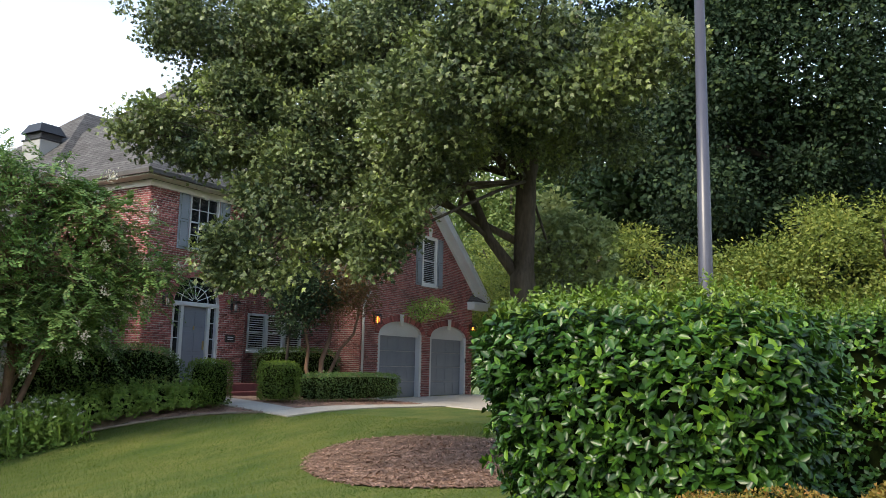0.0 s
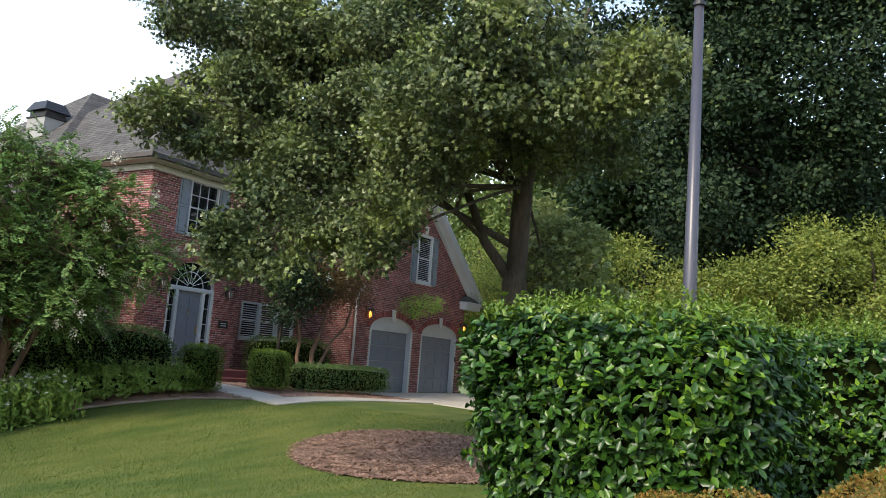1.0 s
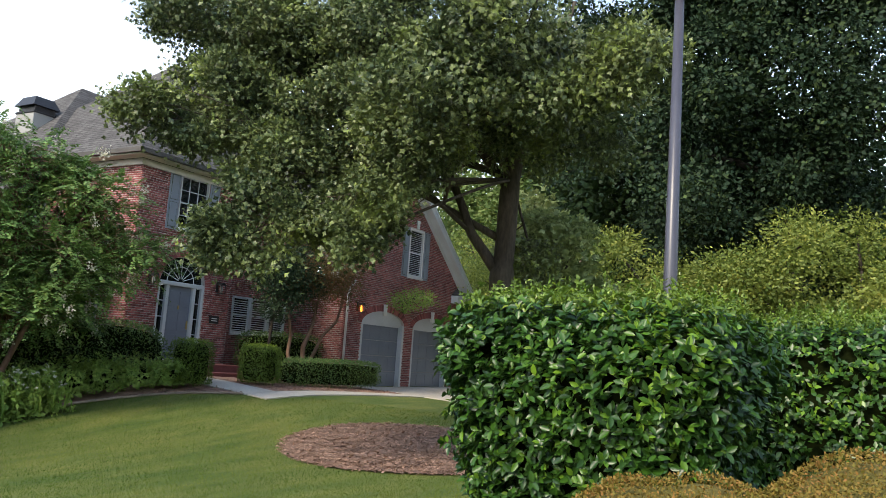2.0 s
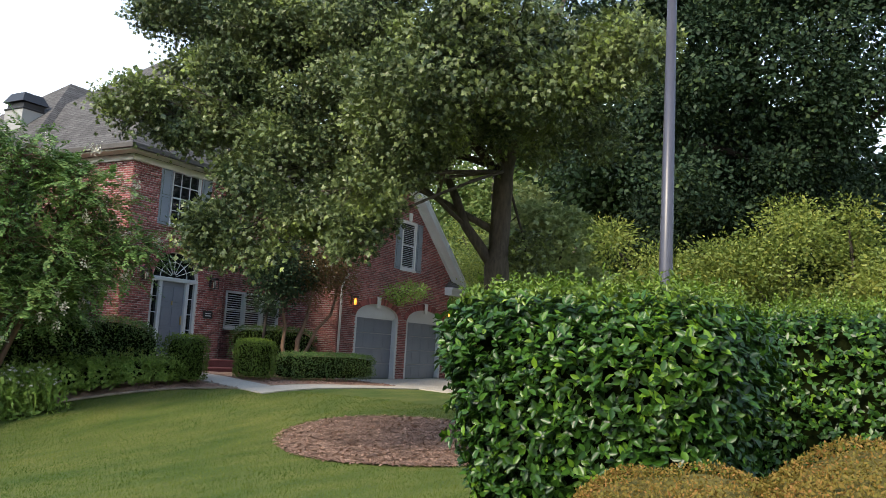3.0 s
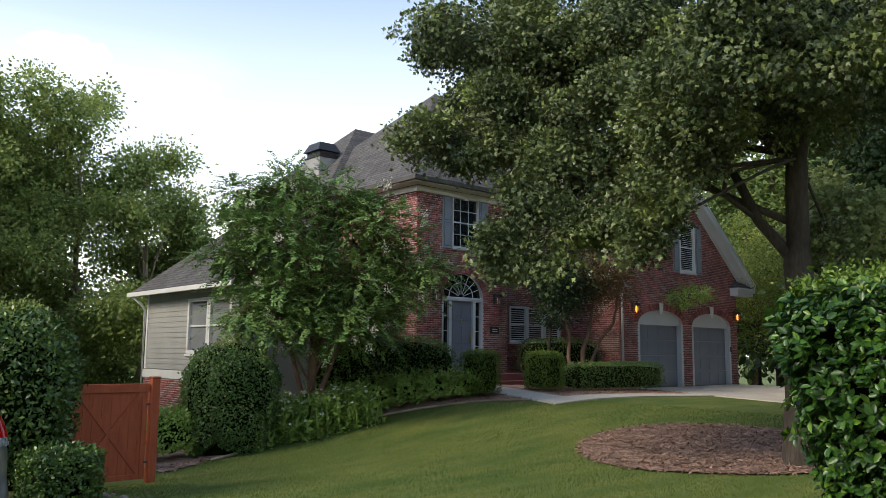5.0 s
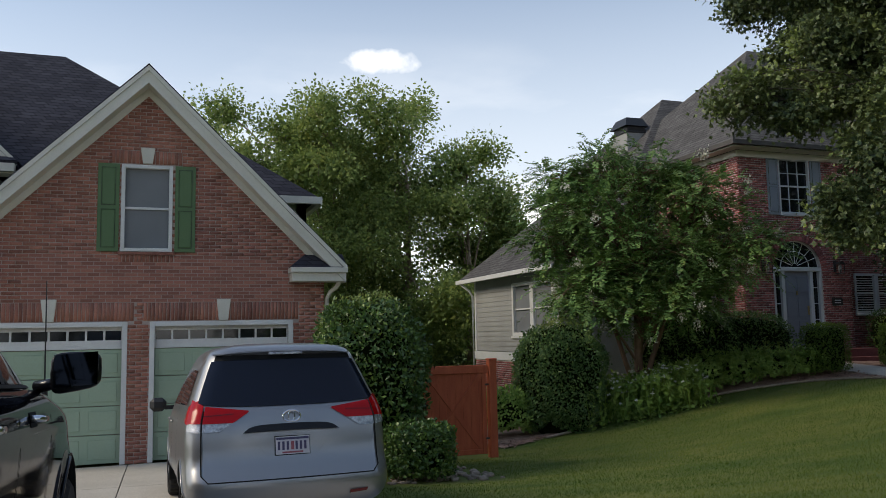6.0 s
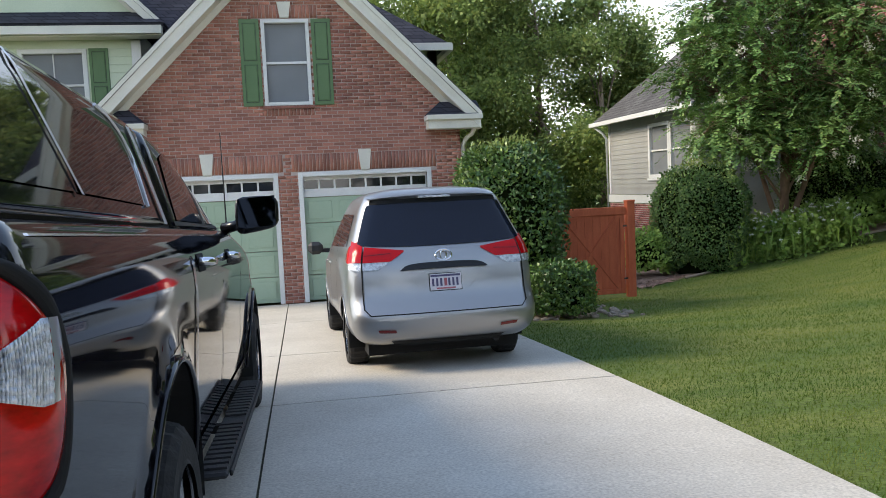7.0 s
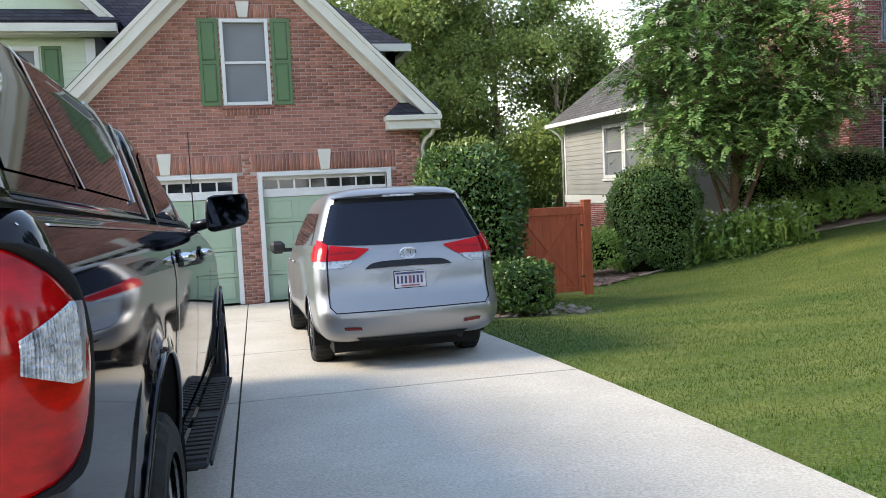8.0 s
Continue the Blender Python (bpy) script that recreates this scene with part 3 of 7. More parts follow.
def shutter(at, w, h, mat, label, group, turn=0):
    e = placed("shutter", label, "shutter", at, turn, group=group)
    part("board", boxes((0, w, -0.035, -0.005, 0, h), bevel=0.005), mat, e)
    for z0, z1 in ((0.07, h * 0.5 - 0.035), (h * 0.5 + 0.035, h - 0.07)):
        # dark strip round each panel: the groove's shade as colour
        bm = boxes((0.06, w - 0.06, -0.040, -0.030, z0, z1))
        part("groove", bm, M["shadow_gap"], e)
        part("panel", boxes((0.072, w - 0.072, -0.050, -0.034, z0 + 0.012, z1 - 0.012), bevel=0.012), mat, e)
    return e


# recess shade of the shutter panels, put into a dark colour
M["shadow_gap"] = surface("painted_groove_shade", (0.05, 0.07, 0.05), (0.07, 0.09, 0.06), rough=0.9)


def keystone(x, y, z0, z1, w0, w1, mat, label):
    bm = bmesh.new()
    prism(bm, [(x - w0 / 2, z0), (x + w0 / 2, z0), (x + w1 / 2, z1), (x - w1 / 2, z1)], y - 0.05, y + 0.03)
    bmesh.ops.bevel(bm, geom=list(bm.edges), offset=0.008, segments=1, affect="EDGES")
    return tagged(part("keystone", bm, mat), label, "keystone", kind="structure")


def garage_door(name, label, x0, x1, z0, z1, y, mat, rows, cols, top=0.0):
    """A sectional door with raised panels; top: height of a glazed strip above it."""
    e = placed(name, label, "garage door", (x0, y, z0), kind="structure")
    w, h = x1 - x0, z1 - z0 - top
    for r in range(rows):
        a, b = h * r / rows, h * (r + 1) / rows
        sec = part("section", boxes((0, w, 0, 0.045, a + 0.006, b - 0.006), bevel=0.006), mat, e)
        for c in range(cols):
            u0, u1 = w * c / cols + 0.07, w * (c + 1) / cols - 0.07
            bm = boxes((u0, u1, -0.012, 0.004, a + 0.08, b - 0.08), bevel=0.010)
            part("panel", bm, mat, sec)
    if top:
        part("strip_frame", boxes((0, w, -0.02, 0.05, h + 0.003, h + 0.16), (0, w, -0.02, 0.05, z1 - z0 - 0.07, z1 - z0),
                                  *[(w * k / 8 - 0.018, w * k / 8 + 0.018, -0.02, 0.05, h + 0.16, z1 - z0 - 0.07) for k in range(9)]), M["white"], e)
        for k in range(8):
            part("pane", boxes((w * k / 8 + 0.018, w * (k + 1) / 8 - 0.018, 0.01, 0.02, h + 0.16, z1 - z0 - 0.07)), M["glass_dark"], e)
    return e


# house with the orange-red gable
for n, (a, b) in ((1, D1), (2, D2)):
    garage_door("door_%d" % n, "sage green panelled garage door with a glazed top strip", a, b, ZB + 0.01, 1.86, YB + 0.12, M["green_door"], 4, 4, top=0.40)
    tagged(part("trim", boxes((a - 0.09, a, YB - 0.025, YB + 0.115, ZB, 1.95), (b, b + 0.09, YB - 0.025, YB + 0.115, ZB, 1.95), (a, b, YB - 0.025, YB + 0.115, 1.86, 1.95), bevel=0.006), M["white"]),
           "white painted garage door casing", "trim", kind="structure")
    keystone((a + b) / 2, YB, 1.955, 2.36, 0.17, 0.26, M["trim"], "cream keystone above a garage door")
sash_window("window_1", "white sash window with grey screens", (-0.93, YB, 3.24), 0.91, 1.64, M["white"], pane_mat=M["screen"], sill=False)
tagged(part("window_sill", boxes((-0.97, 0.02, YB - 0.045, YB - 0.001, 3.185, 3.237), bevel=0.006), M["brick_sill"]), "red brick sill under the gable window", "sill", kind="structure")
keystone(-0.475, YB, 4.9, 5.2, 0.17, 0.26, M["trim"], "cream keystone above the gable window")
shutter((-1.33, YB, 3.24), 0.37, 1.64, M["green_shutter"], "green panelled wooden shutter beside the gable window", "green shutters")
shutter((0.02, YB, 3.24), 0.37, 1.64, M["green_shutter"], "green panelled wooden shutter beside the gable window", "green shutters")
sash_window("window_2", "wide white sash window with closed blinds", (-6.1, 19.0, 3.3), 1.4, 1.55, M["white"], pane_mat=M["screen"], grid=(2, 2), casing=0.10)
shutter((-4.66, 19.0, 3.3), 0.40, 1.55, M["green_shutter"], "green panelled shutter on pale green siding", "green shutters")


def rake_boards(cx, y, top, slope, half, depth, mat, label, frieze):
    """Bargeboard, soffit and frieze along both slopes of a gable whose roof's upper edge lies at top in the middle."""
    for s in (1, -1):
        bm = bmesh.new()
        d0, d1 = 0.13, 0.13 + depth
        e = half
        prism(bm, [(cx, top - d0), (cx + s * e, top - d0 - slope * e), (cx + s * e, top - d1 - slope * e), (cx, top - d1)], y - 0.38, y - 0.345)
        prism(bm, [(cx, top - d0 + 0.09), (cx + s * (e + 0.02), top - d0 - slope * e + 0.09), (cx + s * (e + 0.02), top - d0 - slope * e - 0.01), (cx, top - d0 - 0.01)], y - 0.41, y - 0.381)
        prism(bm, [(cx, top - d1 + 0.06), (cx + s * e, top - d1 - slope * e + 0.06), (cx + s * e, top - d1 - slope * e), (cx, top - d1)], y - 0.344, y - 0.003)
        prism(bm, [(cx, top - d1 - 0.001), (cx + s * (e - 0.45), top - d1 - slope * (e - 0.45) - 0.001), (cx + s * (e - 0.45), top - d1 - frieze - slope * (e - 0.45)), (cx, top - d1 - frieze)], y - 0.035, y - 0.002)
        tagged(part("trim", bm, mat), label, "trim", kind="structure")


rake_boards(XB, YB, AP_B, 1.0, 3.7, 0.24, M["trim"], "cream painted rake boards of the gable", 0.16)


def eave_return(x0, x1, y, z0, z1, mat, roof_mat, label, s):
    """Boxed return at a gable's foot with a gutter and a little hipped roof."""
    e = thing("eave_return", label, "eave return", kind="structure")
    part("fascia", boxes((x0, x1, y - 0.36, y - 0.002, z0, z1 - 0.02), (x0 - 0.03, x1 + 0.03, y - 0.42, y - 0.002, z1 - 0.10, z1), bevel=0.008), mat, e)
    bm = bmesh.new()
    hi = z1 + 0.30
    ix0, ix1 = (x0 + 0.32, x1) if s > 0 else (x0, x1 - 0.32)
    v = [bm.verts.new(p) for p in ((x0 - 0.03, y - 0.40, z1 + 0.003), (x1 + 0.03, y - 0.40, z1 + 0.003), (ix1, y - 0.003, hi), (ix0, y - 0.003, hi), (x0 - 0.03, y - 0.003, z1 + 0.003), (x1 + 0.03, y - 0.003, z1 + 0.003))]
    for q in ((0, 1, 2, 3), (0, 3, 4), (1, 5, 2), (0, 4, 5, 1), (3, 2, 5, 4)):
        bm.faces.new([v[i] for i in q])
    part("roof", bm, roof_mat, e)
    return e


eave_return(2.17, 3.22, YB, 2.68, 2.95, M["trim"], M["shingle_b"], "cream boxed eave return with a charcoal shingle cap", 1)
eave_return(-4.15, -3.13, YB, 2.68, 2.95, M["trim"], M["shingle_b"], "cream boxed eave return with a charcoal shingle cap", -1)


def downspout(path, mat, label, r=0.045):
    bm = bmesh.new()
    tube(bm, path, r, sides=8)
    return tagged(part("downspout", bm, mat, smooth=True), label, "downspout", kind="structure")


downspout([(3.12, YB - 0.2, 2.90), (3.12, YB - 0.2, 2.68), (3.08, YB - 0.12, 2.58), (2.98, YB - 0.02, 2.50), (2.92, YB + 0.06, 2.36), (2.91, YB + 0.06, -0.7)], M["trim"], "cream downspout at the garage corner")
# fascia and gutter of the main roof
for q in (((-13, 3.6, 20.42, 20.54, RB - 0.19, RB - 0.01),), ((3.5, 3.64, 20.55, 30, RB - 0.19, RB - 0.01),), ((-13, -3.05, 18.45, 18.55, 5.06, 5.26),), ((-13, -3.05, 18.55, 18.99, 5.03, 5.055),)):
    tagged(part("trim", boxes(*q), M["trim"]), "cream fascia and gutter board", "trim", kind="structure")
tagged(part("trim", boxes((-3.78, -3.58, 18.965, 18.998, -0.6, 5.0), bevel=0.004), M["white"]), "white corner board on pale green siding", "trim", kind="structure")
# pent roof and small gable over the green wall
roof_plane("roof_pent", [(-13, 18.42, 5.28), (-3.0, 18.42, 5.28), (-3.35, 18.99, 5.62), (-13, 18.99, 5.62)], M["shingle_b"], "charcoal shingle pent roof below a small gable")
wall("wall_small_gable", "y", 19.02, -1, -9.2, -3.3, 5.4, 8.6, M["green_siding"], cuts=[(1, 1, 2.15), (-1, 1, 14.65)], label="pale green siding in a small gable")
for s in (1, -1):
    cx, tp = -6.25, 8.55
    roof_plane("roof_small_gable", [(cx, 18.6, tp), (cx + s * 3.25, 18.6, tp - 3.25), (cx + s * 3.25, 23.0, tp - 3.25), (cx, 23.5, tp)], M["shingle_b"], "charcoal shingle small gable roof")
rake_boards(-6.25, 18.98, 8.55, 1.0, 3.2, 0.2, M["trim"], "cream rake boards of the small gable", 0.1)
tagged(part("trim", boxes((-3.72, B_L, 18.2, 18.98, 4.05, 4.15)), M["shingle_b"]), "charcoal flashing between garage roof and siding", "trim", kind="structure")


def lap_siding(owner, axis, face, out, u0, u1, z0, z1, mat, hole=None, step=0.165):
    """Overlapping boards, each a piece of its own."""
    n = int(round((z1 - z0) / step))
    st = (z1 - z0) / n
    for k in range(n):
        a, b = z0 + k * st, z0 + (k + 1) * st
        spans = [(u0, u1)]
        if hole and b > hole[2] + 0.02 and a < hole[3] - 0.02:
            spans = [(u0, hole[0]), (hole[1], u1)]
        for s0, s1 in spans:
            bm = bmesh.new()
            prof = [(face + out * 0.003, a), (face + out * 0.024, a), (face + out * 0.009, b + 0.004), (face + out * 0.003, b + 0.004)]
            if axis == "x":
                vs = [[bm.verts.new((p, u, z)) for p, z in prof] for u in (s0, s1)]
            else:
                vs = [[bm.verts.new((u, p, z)) for p, z in prof] for u in (s0, s1)]
            for i in range(4):
                bm.faces.new((vs[0][i], vs[0][(i + 1) % 4], vs[1][(i + 1) % 4], vs[1][i]))
            bm.faces.new(vs[0])
            bm.faces.new(vs[1][::-1])
            part("board", bm, mat, owner)


by = {o.name: o for o in scene.objects}
lap_siding(by["wall_main_green"], "y", 19.0, -1, -10.0, -3.78, 1.0, 5.0, M["green_siding"], hole=(-6.1, -4.26, 3.3, 4.85))
lap_siding(by["wall_side_wing"], "x", SX, -1, 20.5, 26.8, 1.02, 3.45, M["grey_siding"], hole=(20.9, 23.75, 1.5, 3.15))
lap_siding(by["wall_side_front"], "y", 20.5, -1, SX, 15.4, -0.3, 3.45, M["grey_siding"])
lap_siding(by["wall_rear_left"], "x", 15.0, -1, 23.6, 30, 4.2, 6.8, M["grey_siding"])
tagged(part("trim", boxes((SX - 0.07, SX + 0.02, 20.45, 26.93, 0.73, 0.99), bevel=0.006), M["white"]), "white band between brick base and siding", "trim", kind="structure")
tagged(part("trim", boxes((SX - 0.035, SX - 0.003, 26.8, 26.92, 1.0, 3.45), (SX - 0.4, SX + 0.3, 20.05, 27.45, 3.40, 3.46)), M["white"]), "white corner board and soffit", "trim", kind="structure")
tagged(part("trim", boxes((SX - 0.52, SX - 0.44, 20.0, 27.5, 3.33, 3.47), bevel=0.01), M["white"]), "white gutter of the low wing", "gutter", kind="structure")
for k in range(2):
    sash_window("window_3", "wide white double-hung window in grey siding", (SX, 23.75 - 1.43 * k, 1.5), 1.42, 1.65, M["white"], turn=-90, grid=(1, 2), casing=0.11, pane_mat=M["screen"])
downspout([(SX - 0.46, 27.2, 3.36), (SX - 0.2, 27.0, 3.1), (SX - 0.08, 26.97, 2.9), (SX - 0.08, 26.97, -1.2)], M["white"], "white downspout at the corner of the low wing")

# house in dark red brick
M["gutter_dark"] = surface("dark_bronze_gutter", (0.06, 0.055, 0.05), (0.09, 0.08, 0.07), rough=0.5)
rake_boards(XA, YG, AP_A, sl, 5.0, 0.26, M["frame_grey"], "light grey rake boards of the garage gable", 0.2)
eave_return(30.95, 32.2, YG, 4.05, 4.38, M["frame_grey"], M["shingle_a"], "light grey boxed eave return", 1)
for n, (a, b) in ((3, GA1), (4, GA2)):
    garage_door("door_%d" % n, "slate grey panelled garage door under a brick arch", a + 0.12, b - 0.12, 0.42, 2.72, YG + 0.2, M["grey_paint"], 4, 4)
    bm = boxes((a, a + 0.12, YG - 0.0, YG + 0.24, 0.3, 2.8), (b - 0.12, b, YG - 0.0, YG + 0.24, 0.3, 2.8))
    tagged(part("trim", bm, M["frame_grey"]), "light grey garage door casing", "trim", kind="structure")
    bm = bmesh.new()
    m = (a + b) / 2
    arc = [(m + 1.45 * math.cos(math.pi * k / 16), 2.75 + 0.5 * math.sin(math.pi * k / 16)) for k in range(17)]
    prism(bm, [(a, 2.70), (b, 2.70)] + arc, YG + 0.10, YG + 0.14)
    tagged(part("trim", bm, M["frame_grey"]), "light grey arched panel above a garage door", "trim", kind="structure")
    keystone(m, YG, 3.10, 3.52, 0.16, 0.26, M["white"], "white keystone in a brick arch")
sash_window("window_4", "white gable window with open plantation blinds", (27.25, YG, 4.8), 1.1, 1.95, M["white"], blinds=True, casing=0.09)
keystone(27.8, YG, 6.78, 7.12, 0.16, 0.26, M["white"], "white keystone above the gable window")
for u in (26.8, 28.38):
    shutter((u, YG, 4.75), 0.42, 2.0, M["shutter_a"], "blue-grey panelled shutter on dark red brick", "grey shutters")
sash_window("window_5", "white upper window with small dark panes", (16.95, YD, 4.95), 1.15, 1.65, M["frame_grey"], grid=(3, 4), casing=0.05)
keystone(17.525, YD, 6.52, 6.85, 0.16, 0.26, M["white"], "white keystone above the upper window")
for u in (16.52, 18.13):
    shutter((u, YD, 4.9), 0.40, 1.72, M["shutter_a"], "blue-grey panelled shutter on dark red brick", "grey shutters")
for k in range(3):
    sash_window("window_%d" % (6 + k), "grey-white casement with plantation blinds", (20.2 + 0.9 * k, YW, 2.0), 0.9, 1.25, M["frame_grey"], blinds=True, casing=0.08)
tagged(part("trim",
             boxes((15.44, 19.75, YD - 0.06, YD - 0.003, 6.57, 6.75), (15.44, 15.497, YD, 24.2, 6.57, 6.75), (15.03, 30, 18.83, YD - 0.07, 6.76, 6.80), (15.03, 15.43, YD - 0.07, 28.7, 6.76, 6.80)), M["trim"]),
       "cream frieze, soffit and gutter under the hip roof", "trim", kind="structure")


tagged(part("trim", boxes((14.93, 30.0, 18.70, 18.80, 6.80, 6.93), (14.93, 15.03, 18.8, 28.8, 6.80, 6.93)), M["gutter_dark"]), "dark bronze gutter under the hip roof", "gutter", kind="structure")


def entrance():
    e = placed("door_5", "slate grey panelled front door with sidelights under a fanlight", "front door", (16.55, YD, ZD), kind="structure")
    # frame: outer posts, inner posts, transom bar
    part("door_frame", boxes((0, 0.10, 0.02, 0.2, 0, 2.2), (0.32, 0.44, 0.02, 0.2, 0, 2.2), (1.36, 1.48, 0.02, 0.2, 0, 2.2), (1.70, 1.80, 0.02, 0.2, 0, 2.2), (0.0, 1.80, 0.0, 0.2, 2.2, 2.32), (0.1, 0.32, 0.03, 0.2, 0, 0.3), (1.48, 1.7, 0.03, 0.2, 0, 0.3), bevel=0.008), M["frame_grey"], e)
    leaf = part("door_leaf", boxes((0.44, 1.36, 0.10, 0.15, 0.02, 2.195), bevel=0.006), M["grey_paint"], e)
    for a, b in ((0.53, 0.87), (0.93, 1.27)):
        for c, d in ((0.15, 0.75), (0.85, 1.45), (1.58, 2.05)):
            part("panel", boxes((a, b, 0.085, 0.104, c, d), bevel=0.012), M["grey_paint"], leaf)
    part("handle", boxes((1.27, 1.31, 0.05, 0.10, 0.92, 1.18), bevel=0.008), M["brass"], leaf, "worn brass handle")
    part("knocker", boxes((0.88, 0.92, 0.06, 0.10, 1.5, 1.62), bevel=0.008), M["brass"], leaf, "brass knocker")
    for a, b in ((0.10, 0.32), (1.48, 1.70)):
        for k in range(4):
            part("pane", boxes((a, b, 0.11, 0.12, 0.3 + 0.475 * k + 0.012, 0.3 + 0.475 * (k + 1) - 0.012)), M["glass_dark"], e)
            part("muntin", boxes((a, b, 0.09, 0.13, 0.3 + 0.475 * k - 0.012, 0.3 + 0.475 * k + 0.012)), M["frame_grey"], e)
    bm = bmesh.new()
    prism(bm, [(0.9 + 0.9 * math.cos(math.pi * k / 24), 2.32 + 0.78 * math.sin(math.pi * k / 24)) for k in range(25)], 0.12, 0.13)
    part("fanlight", bm, M["glass_dark"], e)
    bm = bmesh.new()
    for k in range(1, 8):
        a = math.pi * k / 8
        tube(bm, [(0.9 + 0.1 * math.cos(a), 0.10, 2.33 + 0.1 * math.sin(a)), (0.9 + 0.86 * math.cos(a), 0.10, 2.33 + 0.75 * math.sin(a))], 0.012, sides=5)
    tube(bm, [(0.9 + 0.52 * math.cos(math.pi * k / 16), 0.10, 2.33 + 0.46 * math.sin(math.pi * k / 16)) for k in range(17)], 0.014, sides=5)
    tube(bm, [(0.9 + 0.88 * math.cos(math.pi * k / 16), 0.10, 2.33 + 0.77 * math.sin(math.pi * k / 16)) for k in range(17)], 0.03, sides=5)
    part("fan_bars", bm, M["white"], e)


M["brass"] = plain("worn_brass", (0.45, 0.33, 0.15), 0.3, 1.0)
entrance()
tagged(part("stairs", boxes((16.4, 19.2, 18.25, 19.27, 0.2, 0.98), (16.4, 19.2, 17.85, 18.248, 0.2, 0.76), bevel=0.01), M["brick_a"]), "two dark red brick steps below the front door", "steps", kind="structure")


def lantern(at, lit, label):
    e = placed("wall_lantern", label, "wall lantern", at)
    bm = boxes((-0.05, 0.05, -0.02, 0.0, -0.12, 0.22), bevel=0.008)
    tube(bm, [(0, -0.01, 0.15), (0, -0.10, 0.26), (0, -0.2, 0.25), (0, -0.2, 0.16)], 0.012, sides=6)
    part("bracket", bm, M["iron"], e)
    for sx in (1, -1):
        for sy in (1, -1):
            part("corner_bar", boxes((sx * 0.085 - 0.008, sx * 0.085 + 0.008, -0.2 + sy * 0.085 - 0.008, -0.2 + sy * 0.085 + 0.008, -0.16, 0.10)), M["iron"], e)
    part("base_plate", boxes((-0.1, 0.1, -0.3, -0.1, -0.18, -0.16)), M["iron"], e)
    bm = bmesh.new()
    prism(bm, [(-0.12, 0.10), (0.12, 0.10), (0.02, 0.18), (-0.02, 0.18)], -0.30, -0.10)
    part("hood", bm, M["iron"], e)
    bm = bmesh.new()
    tube(bm, [(0, -0.2, -0.15), (0, -0.2, -0.08), (0, -0.2, 0.02), (0, -0.2, 0.09)], [0.03, 0.05, 0.05, 0.03], sides=10)
    part("bulb_glass", bm, M["lamp_lit"] if lit else M["frosted"], e, "glowing orange glass" if lit else "")
    return e


m_, nt_, b_ = nodes_of("lit_lamp_glass", 0.3)
b_.inputs["Base Color"].default_value = (0.9, 0.5, 0.2, 1)
b_.inputs["Emission Color"].default_value, b_.inputs["Emission Strength"].default_value = (1.0, 0.27, 0.03, 1), 1.5
M["lamp_lit"] = m_
M["frosted"] = plain("pale_lamp_glass", (0.30, 0.30, 0.29), 0.2)
lantern((24.12, YG, 3.25), True, "black wall lantern glowing orange beside a garage")
lantern((31.15, YG, 3.2), True, "black wall lantern glowing orange beside a garage")
lantern((16.2, YD, 3.35), False, "black wall lantern beside the front door")
lantern((18.85, YD, 3.35), False, "black wall lantern beside the front door")
e = placed("house_plaque", "small dark oval plaque on brick beside the front door", "plaque", (18.85, YD - 0.005, 2.35))
part("plate", boxes((-0.2, 0.2, -0.03, 0, -0.12, 0.12), bevel=0.02), M["iron"], e)
part("bars", boxes((-0.12, 0.12, -0.036, -0.031, 0.02, 0.05), (-0.12, 0.12, -0.036, -0.031, -0.05, -0.02)), M["frame_grey"], e)
downspout([(23.5, YG - 0.3, 4.2), (23.45, YG - 0.12, 3.9), (23.45, YG - 0.06, 3.7), (23.45, YG - 0.06, 0.4)], M["frame_grey"], "light grey downspout on the brick corner")
e = placed("keypad", "small black keypad on the garage casing", "keypad", (30.84, YG - 0.002, 1.85))
part("box", boxes((-0.04, 0.04, -0.03, 0, -0.1, 0.1), bevel=0.006), M["iron"], e)
# chimney
ch = thing("chimney", "grey sided chimney with a dark metal cap", "chimney", (16.4, 26.2, -0.1), kind="structure")
part("stack", boxes((-0.42, 0.42, -0.5, 0.5, 5.0, 9.0)), M["grey_siding"], ch)
part("cap", boxes((-0.46, 0.46, -0.54, 0.54, 9.0, 9.06), (-0.38, 0.38, -0.46, 0.46, 9.06, 9.26), bevel=0.01), M["iron"], ch)
bm = bmesh.new()
v = [bm.verts.new(p) for p in ((-0.50, -0.56, 9.26), (0.50, -0.56, 9.26), (0.50, 0.56, 9.26), (-0.50, 0.56, 9.26), (-0.34, -0.38, 9.60), (0.34, -0.38, 9.60), (0.34, 0.38, 9.60), (-0.34, 0.38, 9.60))]
for q in ((0, 1, 5, 4), (1, 2, 6, 5), (2, 3, 7, 6), (3, 0, 4, 7), (4, 5, 6, 7), (3, 2, 1, 0)):
    bm.faces.new([v[i] for i in q])
part("hood", bm, M["iron"], ch)

# walkway and drive of the brick house
sheet("path", 15.9, 23.5, 14.1, 14.8, 0.03, M["concrete"], label="pale concrete garden path")
tagged(scene.objects["path"], "pale concrete garden path to the front steps", "path", kind="structure")
sheet("path", 15.9, 17.0, 14.82, 17.84, 0.03, M["concrete"])
tagged(scene.objects["path.001"], "pale concrete garden path to the front steps", "path", kind="structure")
sheet("road", 23.6, 36, 6.0, 17.56, 0.025, M["concrete"])
tagged(scene.objects["road"], "pale concrete garage apron of the brick house", "driveway", kind="structure")


